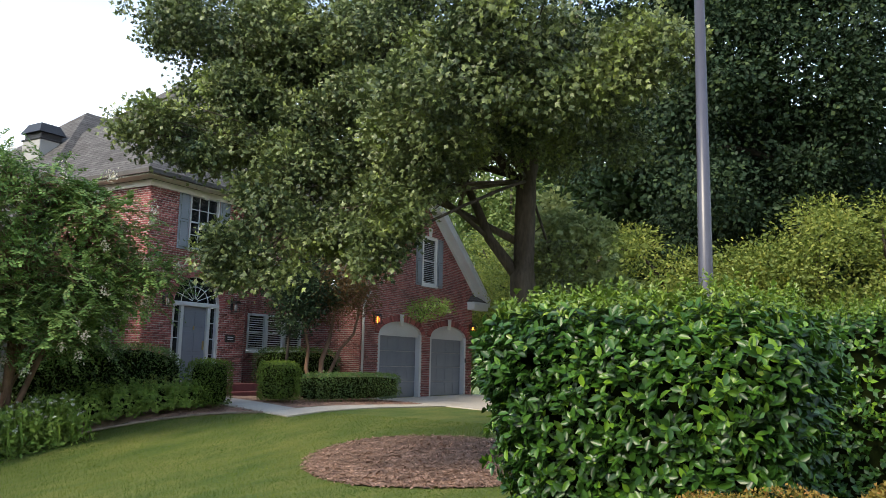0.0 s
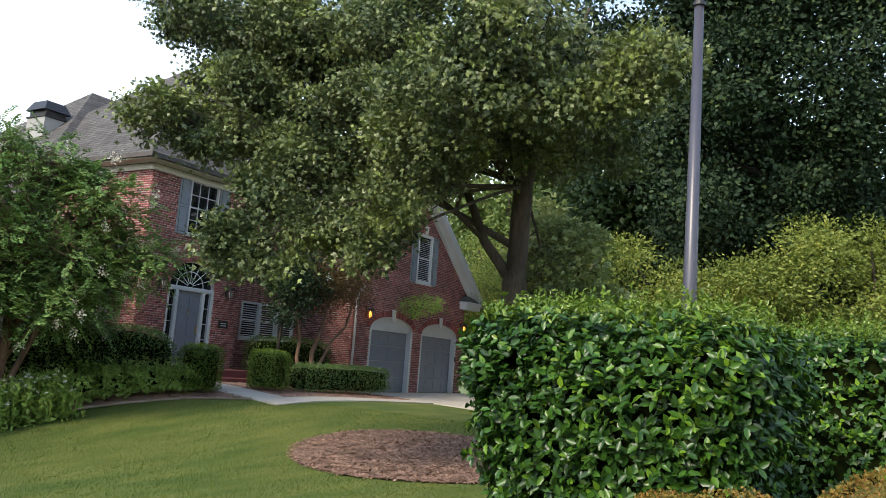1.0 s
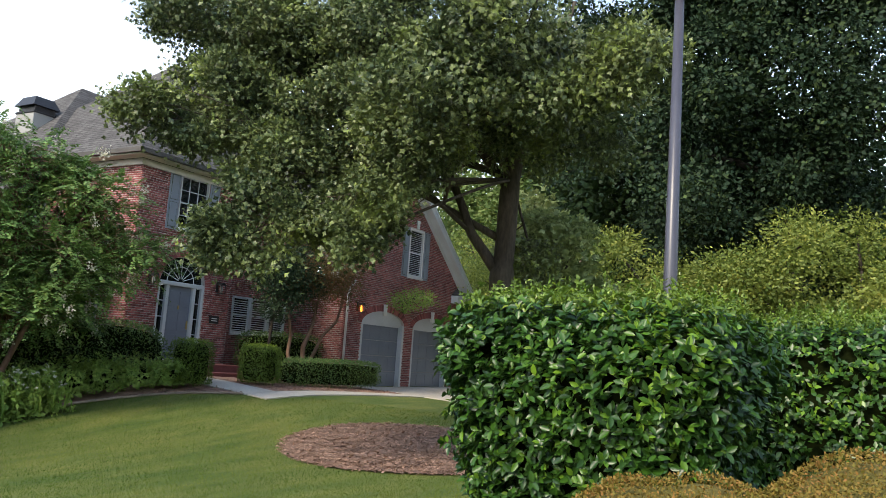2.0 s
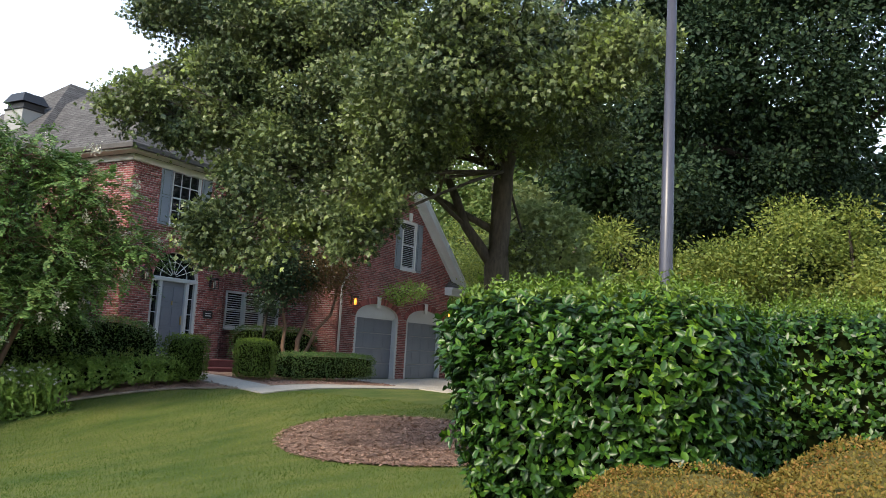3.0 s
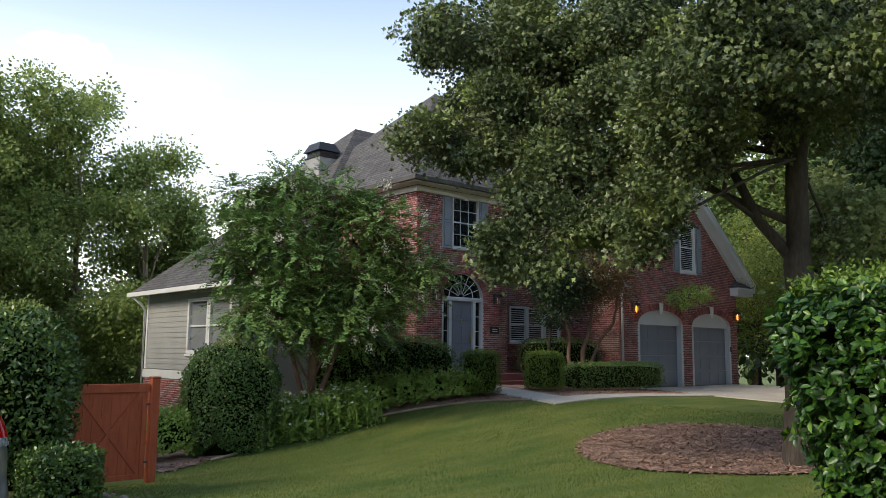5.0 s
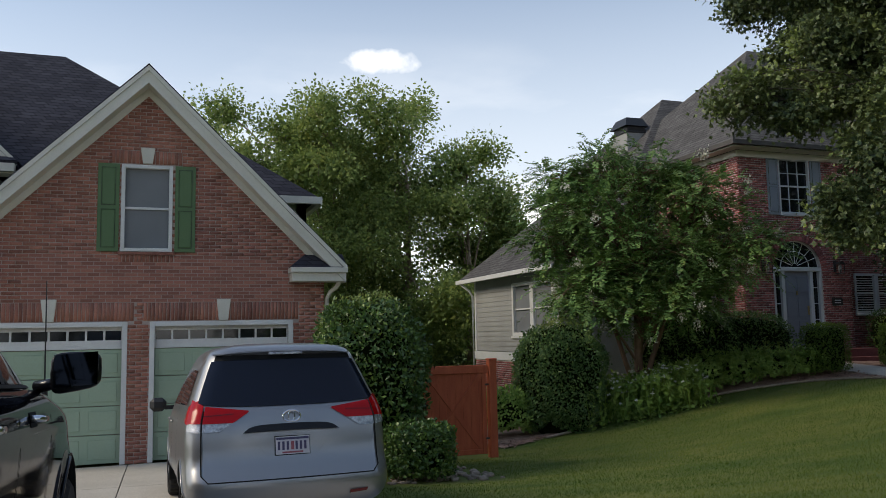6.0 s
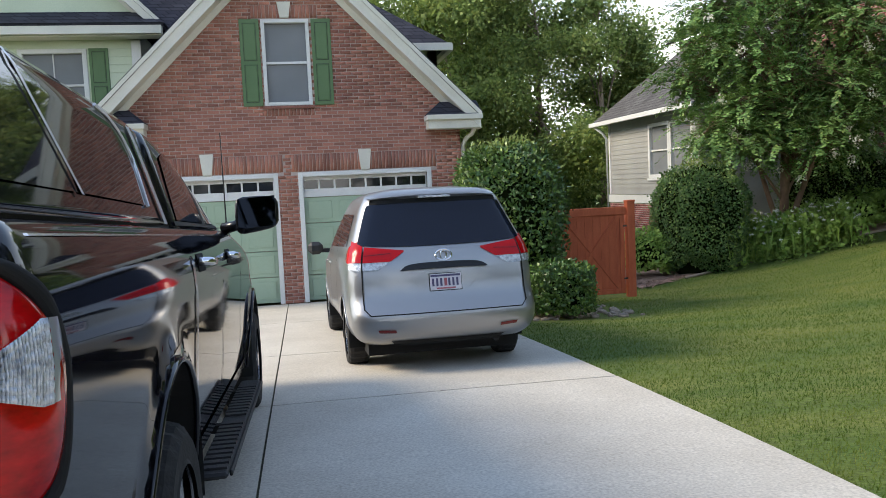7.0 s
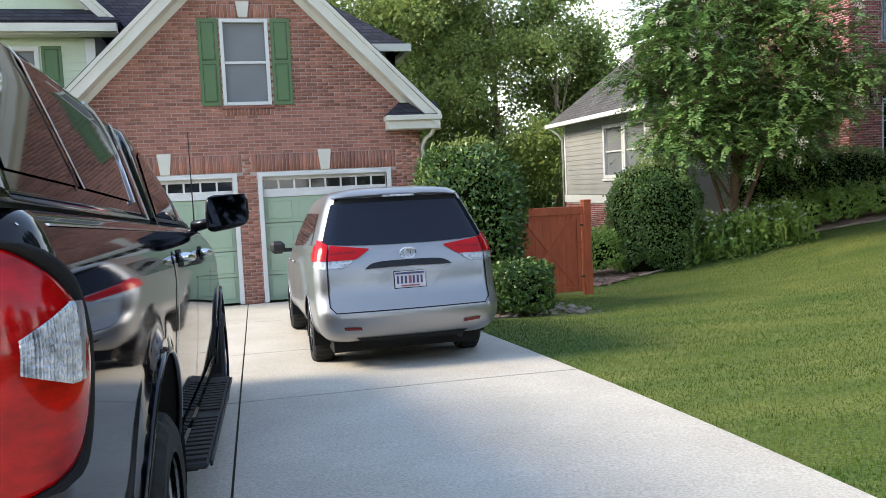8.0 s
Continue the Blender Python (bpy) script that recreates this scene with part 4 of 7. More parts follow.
# gate and fence
def wooden_gate():
    g = placed("garden_gate", "closed red-stained wooden gate with crossed braces", "gate", (5.0, 14.76, -0.66))
    w, h = 1.26, 1.66
    for k in range(8):
        a = -0.62 + w * k / 8
        part("plank", boxes((a + 0.001, a + w / 8 - 0.001, 0.0, 0.025, 0.04, h), bevel=0.002), M["stain"], g)
    part("top_rail", boxes((-0.66, 0.66, -0.035, 0.03, h - 0.13, h + 0.02), bevel=0.006), M["stain"], g)
    for x in (-0.62, 0.54):
        part("stile", boxes((x, x + 0.09, -0.03, -0.003, 0.03, h - 0.132), bevel=0.005), M["stain"], g)
    part("bottom_rail", boxes((-0.53, 0.54, -0.03, -0.003, 0.03, 0.12), bevel=0.005), M["stain"], g)
    for s in (1, -1):
        bm = bmesh.new()
        a, b = Vector((-0.53 * s, 0, 0.13)), Vector((0.53 * s, 0, h - 0.14))
        d = (b - a).normalized()
        n = Vector((-d.z, 0, d.x)) * 0.045
        prism(bm, [((a + n).x, (a + n).z), ((b + n).x, (b + n).z), ((b - n).x, (b - n).z), ((a - n).x, (a - n).z)], -0.028 - 0.004 * s, -0.003)
        part("brace", bm, M["stain"], g)
    part("latch", boxes((-0.60, -0.57, -0.05, -0.03, 0.85, 1.05)), M["iron"], g, "black iron latch")
    for z in (0.3, 1.3):
        part("hinge", boxes((0.60, 0.68, -0.036, -0.03, z, z + 0.03)), M["iron"], g)
    p = placed("gate_post", "red-stained wooden gate post with a capped top", "post", (5.76, 14.76, -0.72))
    part("post", boxes((-0.075, 0.075, -0.06, 0.09, 0, 1.82), bevel=0.006), M["stain"], p)
    part("cap", boxes((-0.085, 0.085, -0.07, 0.10, 1.822, 1.86), bevel=0.01), M["stain"], p)
    f = placed("fence_panel", "red-stained wooden fence panel beside the gate", "fence", (3.2, 14.80, -0.70))
    for k in range(9):
        part("plank", boxes((0.125 * k + 0.003, 0.125 * k + 0.122, 0, 0.025, 0.03, 1.62), bevel=0.004), M["stain"], f)
    part("rail", boxes((0, 1.13, -0.035, -0.003, 1.52, 1.66), bevel=0.005), M["stain"], f)


wooden_gate()
# lamp post
lp = placed("street_lamp", "tall dark painted metal lamp post behind a hedge", "lamp post", (8.68, 2.3, -0.05))
bm = bmesh.new()
tube(bm, [(0, 0, 0), (0, 0, 2.5), (0, 0, 5.75)], [0.085, 0.072, 0.05], sides=20)
part("pole", bm, M["pole"], lp, smooth=True)
bm = bmesh.new()
tube(bm, [(0, 0, 5.752), (0, 0, 5.79), (0, 0, 5.80), (0, 0, 5.93)], [0.07, 0.07, 0.045, 0.045], sides=20)
part("collar", bm, M["iron"], lp, "black fitter collar")
bm = bmesh.new()
tube(bm, [(0, 0, 5.932), (0, 0, 6.05), (0, 0, 6.35), (0, 0, 6.5)], [0.10, 0.17, 0.20, 0.06], sides=16)
part("globe", bm, M["frosted"], lp, "pale acorn lamp globe", smooth=True)
part("tag", boxes((0.05, 0.085, -0.012, 0.012, 2.45, 2.55)), M["white"], lp, "small white tag strip")

# ---- plants ----
RNG = np.random.default_rng(7)
LEAF_SHAPES = {
    # outline (across, along) and how far each point sinks below the leaf's plane; the first point is the middle of the fan
    "oval": ([(0, 0.45), (0, 0), (0.42, 0.25), (0.48, 0.55), (0, 1), (-0.48, 0.55), (-0.42, 0.25)], [0.10, 0, 0, 0, 0.12, 0, 0]),
    "diamond": ([(0, 0), (0.34, 0.42), (0, 1), (-0.34, 0.42)], [0, 0, 0.12, 0]),
    "lance": ([(0, 0.45), (0, 0), (0.3, 0.4), (0, 1), (-0.3, 0.4)], [0.05, 0, 0, 0.15, 0]),
    # the halves fold up from the rib
    "laurel": ([(0, 0), (0.40, 0.33), (0.37, 0.68), (0, 1), (-0.37, 0.68), (-0.40, 0.33)], [0.0, -0.07, -0.04, 0.12, -0.04, -0.07]),
    # pointed lobes with deep notches between them
    "pin": ([(0, 0), (0.50, 0.48), (0.06, 0.64), (-0.50, 0.48), (-0.06, 0.64), (0.24, 0.38), (0, 1), (-0.24, 0.38)], [0, 0.08, 0.0, 0.08, 0.0, 0.0, 0.12, 0.0]),
}
LEAF_TRIS = {
    "laurel": [(0, 1, 2), (0, 2, 3), (0, 3, 4), (0, 4, 5)],
    "pin": [(0, 1, 2), (0, 4, 3), (7, 5, 6)],
    "diamond": [(0, 1, 2), (0, 2, 3)],
}


def fast_mesh(name, verts, faces):
    """A mesh from arrays: faces of one size."""
    me = bpy.data.meshes.new(name)
    n, k = faces.shape
    me.vertices.add(len(verts))
    me.vertices.foreach_set("co", verts.astype(np.float32).ravel())
    me.loops.add(n * k)
    me.loops.foreach_set("vertex_index", faces.astype(np.int32).ravel())
    me.polygons.add(n)
    me.polygons.foreach_set("loop_start", np.arange(n, dtype=np.int32) * k)
    me.update(calc_edges=True)
    return me


def unit(v):
    return v / np.maximum(np.linalg.norm(v, axis=1, keepdims=True), 1e-9)


def leaves(name, pts, along, normal, length, width, shape, mat, parent=None, label=""):
    """Many leaves in one mesh: where each stem is, the way it points, the way it faces."""
    out, sink = LEAF_SHAPES[shape]
    out, sink = np.array(out, float), np.array(sink, float)
    along = unit(along)
    side = unit(np.cross(along, normal))
    face = np.cross(side, along)
    n, k = len(pts), len(out)
    ln = np.broadcast_to(np.asarray(length, float), (n,))[:, None, None]
    v = pts[:, None] + ln * (out[None, :, 1:2] * along[:, None] + width * out[None, :, 0:1] * side[:, None] - sink[None, :, None] * face[:, None])
    rim = np.arange(1, k)
    tri = np.array(LEAF_TRIS[shape]) if shape in LEAF_TRIS else np.stack([np.zeros(k - 1, int), rim, np.r_[rim[1:], 1]], 1)
    f = (np.arange(n)[:, None, None] * k + tri[None]).reshape(-1, 3)
    return obj(name, fast_mesh(name, v.reshape(-1, 3), f), mat, parent, label)


def rand_dirs(n):
    return unit(RNG.normal(size=(n, 3)))


M["bark_mid"] = surface("grey_brown_bark", (0.13, 0.080, 0.055), (0.24, 0.15, 0.10), scale=4, detail=30, rough=0.9, bump=0.3, stretch=(1, 1, 0.3))
# darker copy of the bark: crown shade put into its colour
M["bark_dark"] = surface("bark_painted_shade", (0.018, 0.015, 0.012), (0.040, 0.033, 0.026), scale=4, detail=26, rough=0.95, bump=0.8, fine=0.4, stretch=(1, 1, 0.25))
# near-black: the shade inside a hedge, put into the core's colour
M["dark_core"] = surface("painted_inner_shade", (0.006, 0.010, 0.003), (0.012, 0.016, 0.005), scale=6, detail=40, rough=1.0, bump=0.5, spec=0.0)
M["twig_core"] = surface("leafy_inner_twigs", (0.09, 0.085, 0.016), (0.17, 0.13, 0.03), scale=12, detail=90, rough=1.0, bump=0.8)
LEAF = {
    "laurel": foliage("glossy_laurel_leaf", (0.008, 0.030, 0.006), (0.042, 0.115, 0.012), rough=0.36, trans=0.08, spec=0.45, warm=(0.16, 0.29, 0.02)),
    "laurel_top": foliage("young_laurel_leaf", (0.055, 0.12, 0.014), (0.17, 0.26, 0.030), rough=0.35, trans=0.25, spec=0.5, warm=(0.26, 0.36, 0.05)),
    "oak": foliage("oak_leaf", (0.027, 0.049, 0.020), (0.190, 0.235, 0.083), rough=0.40, trans=0.07, spec=0.4, warm=(0.26, 0.33, 0.07), patch=0.9, mottle=(0.0, 0.75)),
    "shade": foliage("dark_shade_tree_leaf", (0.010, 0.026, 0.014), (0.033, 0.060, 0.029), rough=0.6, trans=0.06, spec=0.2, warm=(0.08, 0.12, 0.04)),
    # far and mid: shade and sunlight on distant trees, put into leaf colour
    "far": foliage("tree_leaf_painted_shade", (0.022, 0.050, 0.014), (0.05, 0.092, 0.022), rough=0.6, trans=0.15),
    "mid": foliage("tree_leaf_painted_sun", (0.067, 0.123, 0.031), (0.168, 0.235, 0.062), rough=0.55, trans=0.3, warm=(0.269, 0.302, 0.090)),
    # oak leaf made pale: sunlight on foliage behind the trunk, as colour
    "lit_oak": foliage("painted_lit_oak_leaf", (0.13, 0.18, 0.065), (0.38, 0.43, 0.17), rough=0.5, trans=0.35, spec=0.35, warm=(0.34, 0.38, 0.14), patch=0.7),
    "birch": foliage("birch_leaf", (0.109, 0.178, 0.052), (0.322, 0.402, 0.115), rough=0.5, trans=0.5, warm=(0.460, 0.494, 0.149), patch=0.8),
    "yellow": foliage("yellow_green_leaf", (0.10, 0.155, 0.030), (0.29, 0.345, 0.075), rough=0.55, trans=0.35, warm=(0.42, 0.43, 0.10), patch=0.8, mottle=(0.0, 0.8)),
    "crape": foliage("crape_leaf", (0.044, 0.116, 0.034), (0.226, 0.366, 0.110), rough=0.5, spec=0.3, trans=0.2, warm=(0.244, 0.293, 0.085)),
    "orange": foliage("orange_tinged_leaf", (0.15, 0.15, 0.025), (0.27, 0.18, 0.04), rough=0.6, trans=0.3, spec=0.2, warm=(0.38, 0.19, 0.06), patch=4.0),
    "box": foliage("boxwood_leaf", (0.030, 0.078, 0.021), (0.103, 0.184, 0.048), rough=0.42, trans=0.18, warm=(0.230, 0.310, 0.081)),
    "box_top": foliage("young_boxwood_leaf", (0.13, 0.22, 0.02), (0.22, 0.32, 0.03), rough=0.5, trans=0.3),
    "holly": foliage("holly_leaf", (0.022, 0.062, 0.013), (0.090, 0.162, 0.034), rough=0.34, trans=0.12, spec=0.45, warm=(0.224, 0.314, 0.056)),
    "box_lime": foliage("lime_boxwood_leaf", (0.05, 0.10, 0.012), (0.11, 0.18, 0.02), rough=0.5, trans=0.25),
    "perennial": foliage("perennial_leaf", (0.110, 0.225, 0.036), (0.31, 0.44, 0.095), rough=0.5, trans=0.3),
    "maple": foliage("bronze_leaf", (0.06, 0.08, 0.02), (0.16, 0.09, 0.03), rough=0.5, trans=0.3),
    "petal": foliage("white_petal", (0.55, 0.55, 0.48), (0.75, 0.75, 0.68), rough=0.6, trans=0.3),
    "panicle": foliage("cream_flower", (0.50, 0.47, 0.38), (0.72, 0.70, 0.60), rough=0.7, trans=0.3),
}


def clipped_shrub(name, label, centre, half, turn, count, leaf, mat, top_mat=None, power=5.0, taper=0.0, bumps=0.06, top_share=0.22, category="shrub", group="", shape="diamond", width=0.95, z0=None, stick=0.35, droop=0.0, depth=0.62, core=None, whorl=1, shoots=0):
    """A clipped shrub or hedge block: a dark core, a coat of leaves that stand off it, paler leaves on its top (young
    growth, or light painted in by top_mat).
    half: half sizes; power: how boxy (2 is a ball); taper: how much narrower its foot is."""
    base = ground(centre[0], centre[1]) if z0 is None else z0
    e = placed(name, label, category, (centre[0], centre[1], base), turn, group=group)
    hx, hy, hz = half

    def shell(d, grow=0.0):
        r = (np.abs(d[:, 0]) ** power + np.abs(d[:, 1]) ** power + np.abs(d[:, 2]) ** power) ** (-1 / power)
        p = d * r[:, None]
        lump = 1 + bumps * np.array([noise.noise(Vector((q[0] * 2.2 + centre[0], q[1] * 2.2 + centre[1], q[2] * 2.2))) for q in p])
        lo = 1 - taper * np.clip(0.6 - p[:, 2], 0, 1.6) / 1.6
        q = p * lump[:, None]
        q[:, :2] *= lo[:, None]
        return q * (np.array([hx, hy, hz]) + grow) + (0, 0, hz)

    # core; its default near-black paints in the shade between the leaves
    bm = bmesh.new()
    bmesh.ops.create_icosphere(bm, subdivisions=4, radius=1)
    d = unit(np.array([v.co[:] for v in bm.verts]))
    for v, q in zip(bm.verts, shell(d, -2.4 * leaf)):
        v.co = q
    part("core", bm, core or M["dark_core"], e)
    # even cover: area-weighted picks on a box, pushed onto the shell
    areas = np.array([hy * hz, hy * hz, hx * hz, hx * hz, hx * hy])
    face = RNG.choice(5, size=count, p=areas / areas.sum())
    u, v = RNG.uniform(-1, 1, count), RNG.uniform(-1, 1, count)
    pick = np.empty((count, 3))
    for k, (ax, s) in enumerate(((0, 1), (0, -1), (1, 1), (1, -1), (2, 1))):
        m = face == k
        o = [a for a in range(3) if a != ax]
        pick[m, ax], pick[m, o[0]], pick[m, o[1]] = s, u[m], v[m]
    p = shell(unit(pick))
    out = unit(((p - (0, 0, hz)) / np.array([hx, hy, hz])) ** 3 / np.array([hx, hy, hz]))
    p = p + out * RNG.normal(-0.55, depth, (count, 1)) * leaf
    jitter = rand_dirs(count)
    if whorl > 1:
        # leaves in rosettes round the ends of short shoots
        lead = np.repeat(np.arange(0, count, whorl), whorl)[:count]
        axis = unit(out[lead] + 0.55 * jitter[lead] + np.array([0, 0, 0.45 - droop]))
        round_ = unit(np.cross(axis, rand_dirs(count)))
        p = p[lead] + axis * RNG.uniform(-0.7, 0.2, (count, 1)) * leaf
        along = unit(axis * RNG.uniform(0.15, 0.9, (count, 1)) + round_)
        normal = unit(axis + 0.3 * rand_dirs(count))
    else:
        along = unit(out * stick + jitter * 0.9 + np.array([0, 0, 0.35 - droop]))
        normal = unit(out + 0.75 * rand_dirs(count) + np.array([0, 0, 0.25]))
    size = leaf * RNG.uniform(0.65, 1.25, count)
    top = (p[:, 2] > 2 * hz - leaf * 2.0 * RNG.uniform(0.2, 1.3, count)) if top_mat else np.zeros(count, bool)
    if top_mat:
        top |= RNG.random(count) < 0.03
    leaves("leaves", p[~top], along[~top], normal[~top], size[~top], width, shape, mat, e)
    if shoots:
        # soft new growth that stands above the clipped top
        m = 16
        a = shell(unit(np.c_[RNG.uniform(-1, 1, (shoots, 2)), np.full(shoots, 1.0)]))
        up = unit(np.c_[RNG.normal(size=(shoots, 2)) * 0.3, np.ones(shoots)])
        ln = RNG.uniform(0.04, 0.2, shoots) * RNG.uniform(0.6, 1.0, shoots)
        t = np.tile(np.linspace(0, 1, m), shoots)[:, None]
        q = np.repeat(a, m, 0) + np.repeat(up * ln[:, None], m, 0) * t
        tagged(leaves("new_growth", q, unit(np.repeat(up, m, 0) * 0.8 + 0.9 * rand_dirs(shoots * m)), rand_dirs(shoots * m) + np.repeat(up, m, 0), leaf * 0.55 * RNG.uniform(0.6, 1.1, shoots * m), width, "diamond", top_mat, e, "pale upright new shoots"), kind="stuff")
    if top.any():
        leaves("pale_top_leaves", p[top], unit(along[top] + (0, 0, 0.25)), normal[top], size[top] * 0.72, width, shape, top_mat, e, "paler leaves on the top, young growth and painted light")
    return e


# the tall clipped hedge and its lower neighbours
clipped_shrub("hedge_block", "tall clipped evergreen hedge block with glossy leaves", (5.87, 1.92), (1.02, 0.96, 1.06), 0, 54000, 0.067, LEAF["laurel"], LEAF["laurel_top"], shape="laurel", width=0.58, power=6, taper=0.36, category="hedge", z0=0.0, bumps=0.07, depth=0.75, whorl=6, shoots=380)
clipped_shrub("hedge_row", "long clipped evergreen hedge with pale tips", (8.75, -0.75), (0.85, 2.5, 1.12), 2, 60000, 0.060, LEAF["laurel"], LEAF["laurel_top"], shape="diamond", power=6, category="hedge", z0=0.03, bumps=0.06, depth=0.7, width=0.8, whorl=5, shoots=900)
clipped_shrub("low_hedge", "low rounded orange-tinged clipped shrub", (4.27, 1.02), (0.55, 0.70, 0.60), 8, 44000, 0.019, LEAF["orange"], None, shape="diamond", power=2.5, depth=0.45, core=M["twig_core"], category="shrub", z0=0.0, bumps=0.10, width=0.9, group="orange-tinged shrubs")
clipped_shrub("low_hedge", "low rounded orange-tinged clipped shrub", (4.45, 0.12), (0.72, 0.78, 0.69), 0, 54000, 0.019, LEAF["orange"], None, shape="diamond", power=2.4, depth=0.45, core=M["twig_core"], category="shrub", z0=0.0, bumps=0.10, width=0.9, group="orange-tinged shrubs")
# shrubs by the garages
# pale birch-leaf top paints in the highlights on the holly
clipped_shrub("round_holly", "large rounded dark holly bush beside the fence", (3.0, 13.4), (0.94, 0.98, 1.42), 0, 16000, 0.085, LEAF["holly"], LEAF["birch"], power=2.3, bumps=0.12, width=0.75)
clipped_shrub("low_shrub", "low clipped dark shrub on a bed of stones", (3.42, 12.0), (0.49, 0.45, 0.41), 0, 7000, 0.06, LEAF["holly"], None, power=3.5, bumps=0.1)
# birch-leaf top again: light on the upper side, as leaf colour
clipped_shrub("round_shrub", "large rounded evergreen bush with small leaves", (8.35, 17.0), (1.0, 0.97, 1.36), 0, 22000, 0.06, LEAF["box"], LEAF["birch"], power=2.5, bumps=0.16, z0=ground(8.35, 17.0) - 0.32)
clipped_shrub("low_shrub", "low spreading green shrub at the foot of a bush", (7.05, 17.2), (0.65, 0.6, 0.55), 0, 3500, 0.08, LEAF["perennial"], None, power=2.2, bumps=0.2)
# formal shrubs along the brick house
clipped_shrub("box_shrub", "clipped upright boxwood with a bright green top", (15.35, 16.3), (0.47, 0.46, 0.62), 0, 6500, 0.045, LEAF["box_lime"], LEAF["box_top"], power=5, bumps=0.04, group="clipped box shrubs")
clipped_shrub("box_shrub", "clipped upright boxwood with a bright green top", (17.5, 15.9), (0.47, 0.46, 0.57), 0, 6500, 0.045, LEAF["box_lime"], LEAF["box_top"], power=5, bumps=0.04, group="clipped box shrubs")
clipped_shrub("box_hedge", "low clipped boxwood hedge along the path", (21.0, 16.05), (2.4, 0.42, 0.44), 1, 9000, 0.05, LEAF["box"], None, power=6, bumps=0.05, category="hedge")
clipped_shrub("box_hedge", "dark clipped hedge below the triple window", (21.4, 18.6), (1.9, 0.5, 0.80), 0, 6000, 0.06, LEAF["holly"], None, power=5, bumps=0.06, category="hedge")
clipped_shrub("box_hedge", "dark clipped hedge beside the entrance", (13.5, 18.1), (2.4, 0.6, 0.90), 0, 12000, 0.06, LEAF["holly"], None, power=4, bumps=0.08, category="hedge")
for k, (x, y, r) in enumerate(((12.5, 17.35, 0.60), (13.3, 17.1, 0.55), (14.1, 16.85, 0.55), (11.7, 17.5, 0.55), (14.8, 16.5, 0.45))):
    clipped_shrub("leafy_shrub", "loose green leafy shrub in the flower bed", (x, y), (r, r * 0.9, r * 0.80), 0, 4200, 0.085, LEAF["perennial"], LEAF["yellow"] if k == 2 else None, power=2, bumps=0.5, width=0.65, depth=1.2, whorl=5, group="bed shrubs")


def branch_path(a, b, bend, n=6):
    a, b = Vector(a), Vector(b)
    off = Vector(RNG.normal(size=3).tolist()) * bend * (b - a).length
    return [tuple(a.lerp(b, t) + off * math.sin(math.pi * t) + Vector((0, 0, 0.12 * (b - a).length * math.sin(math.pi * t)))) for t in np.linspace(0, 1, n)]


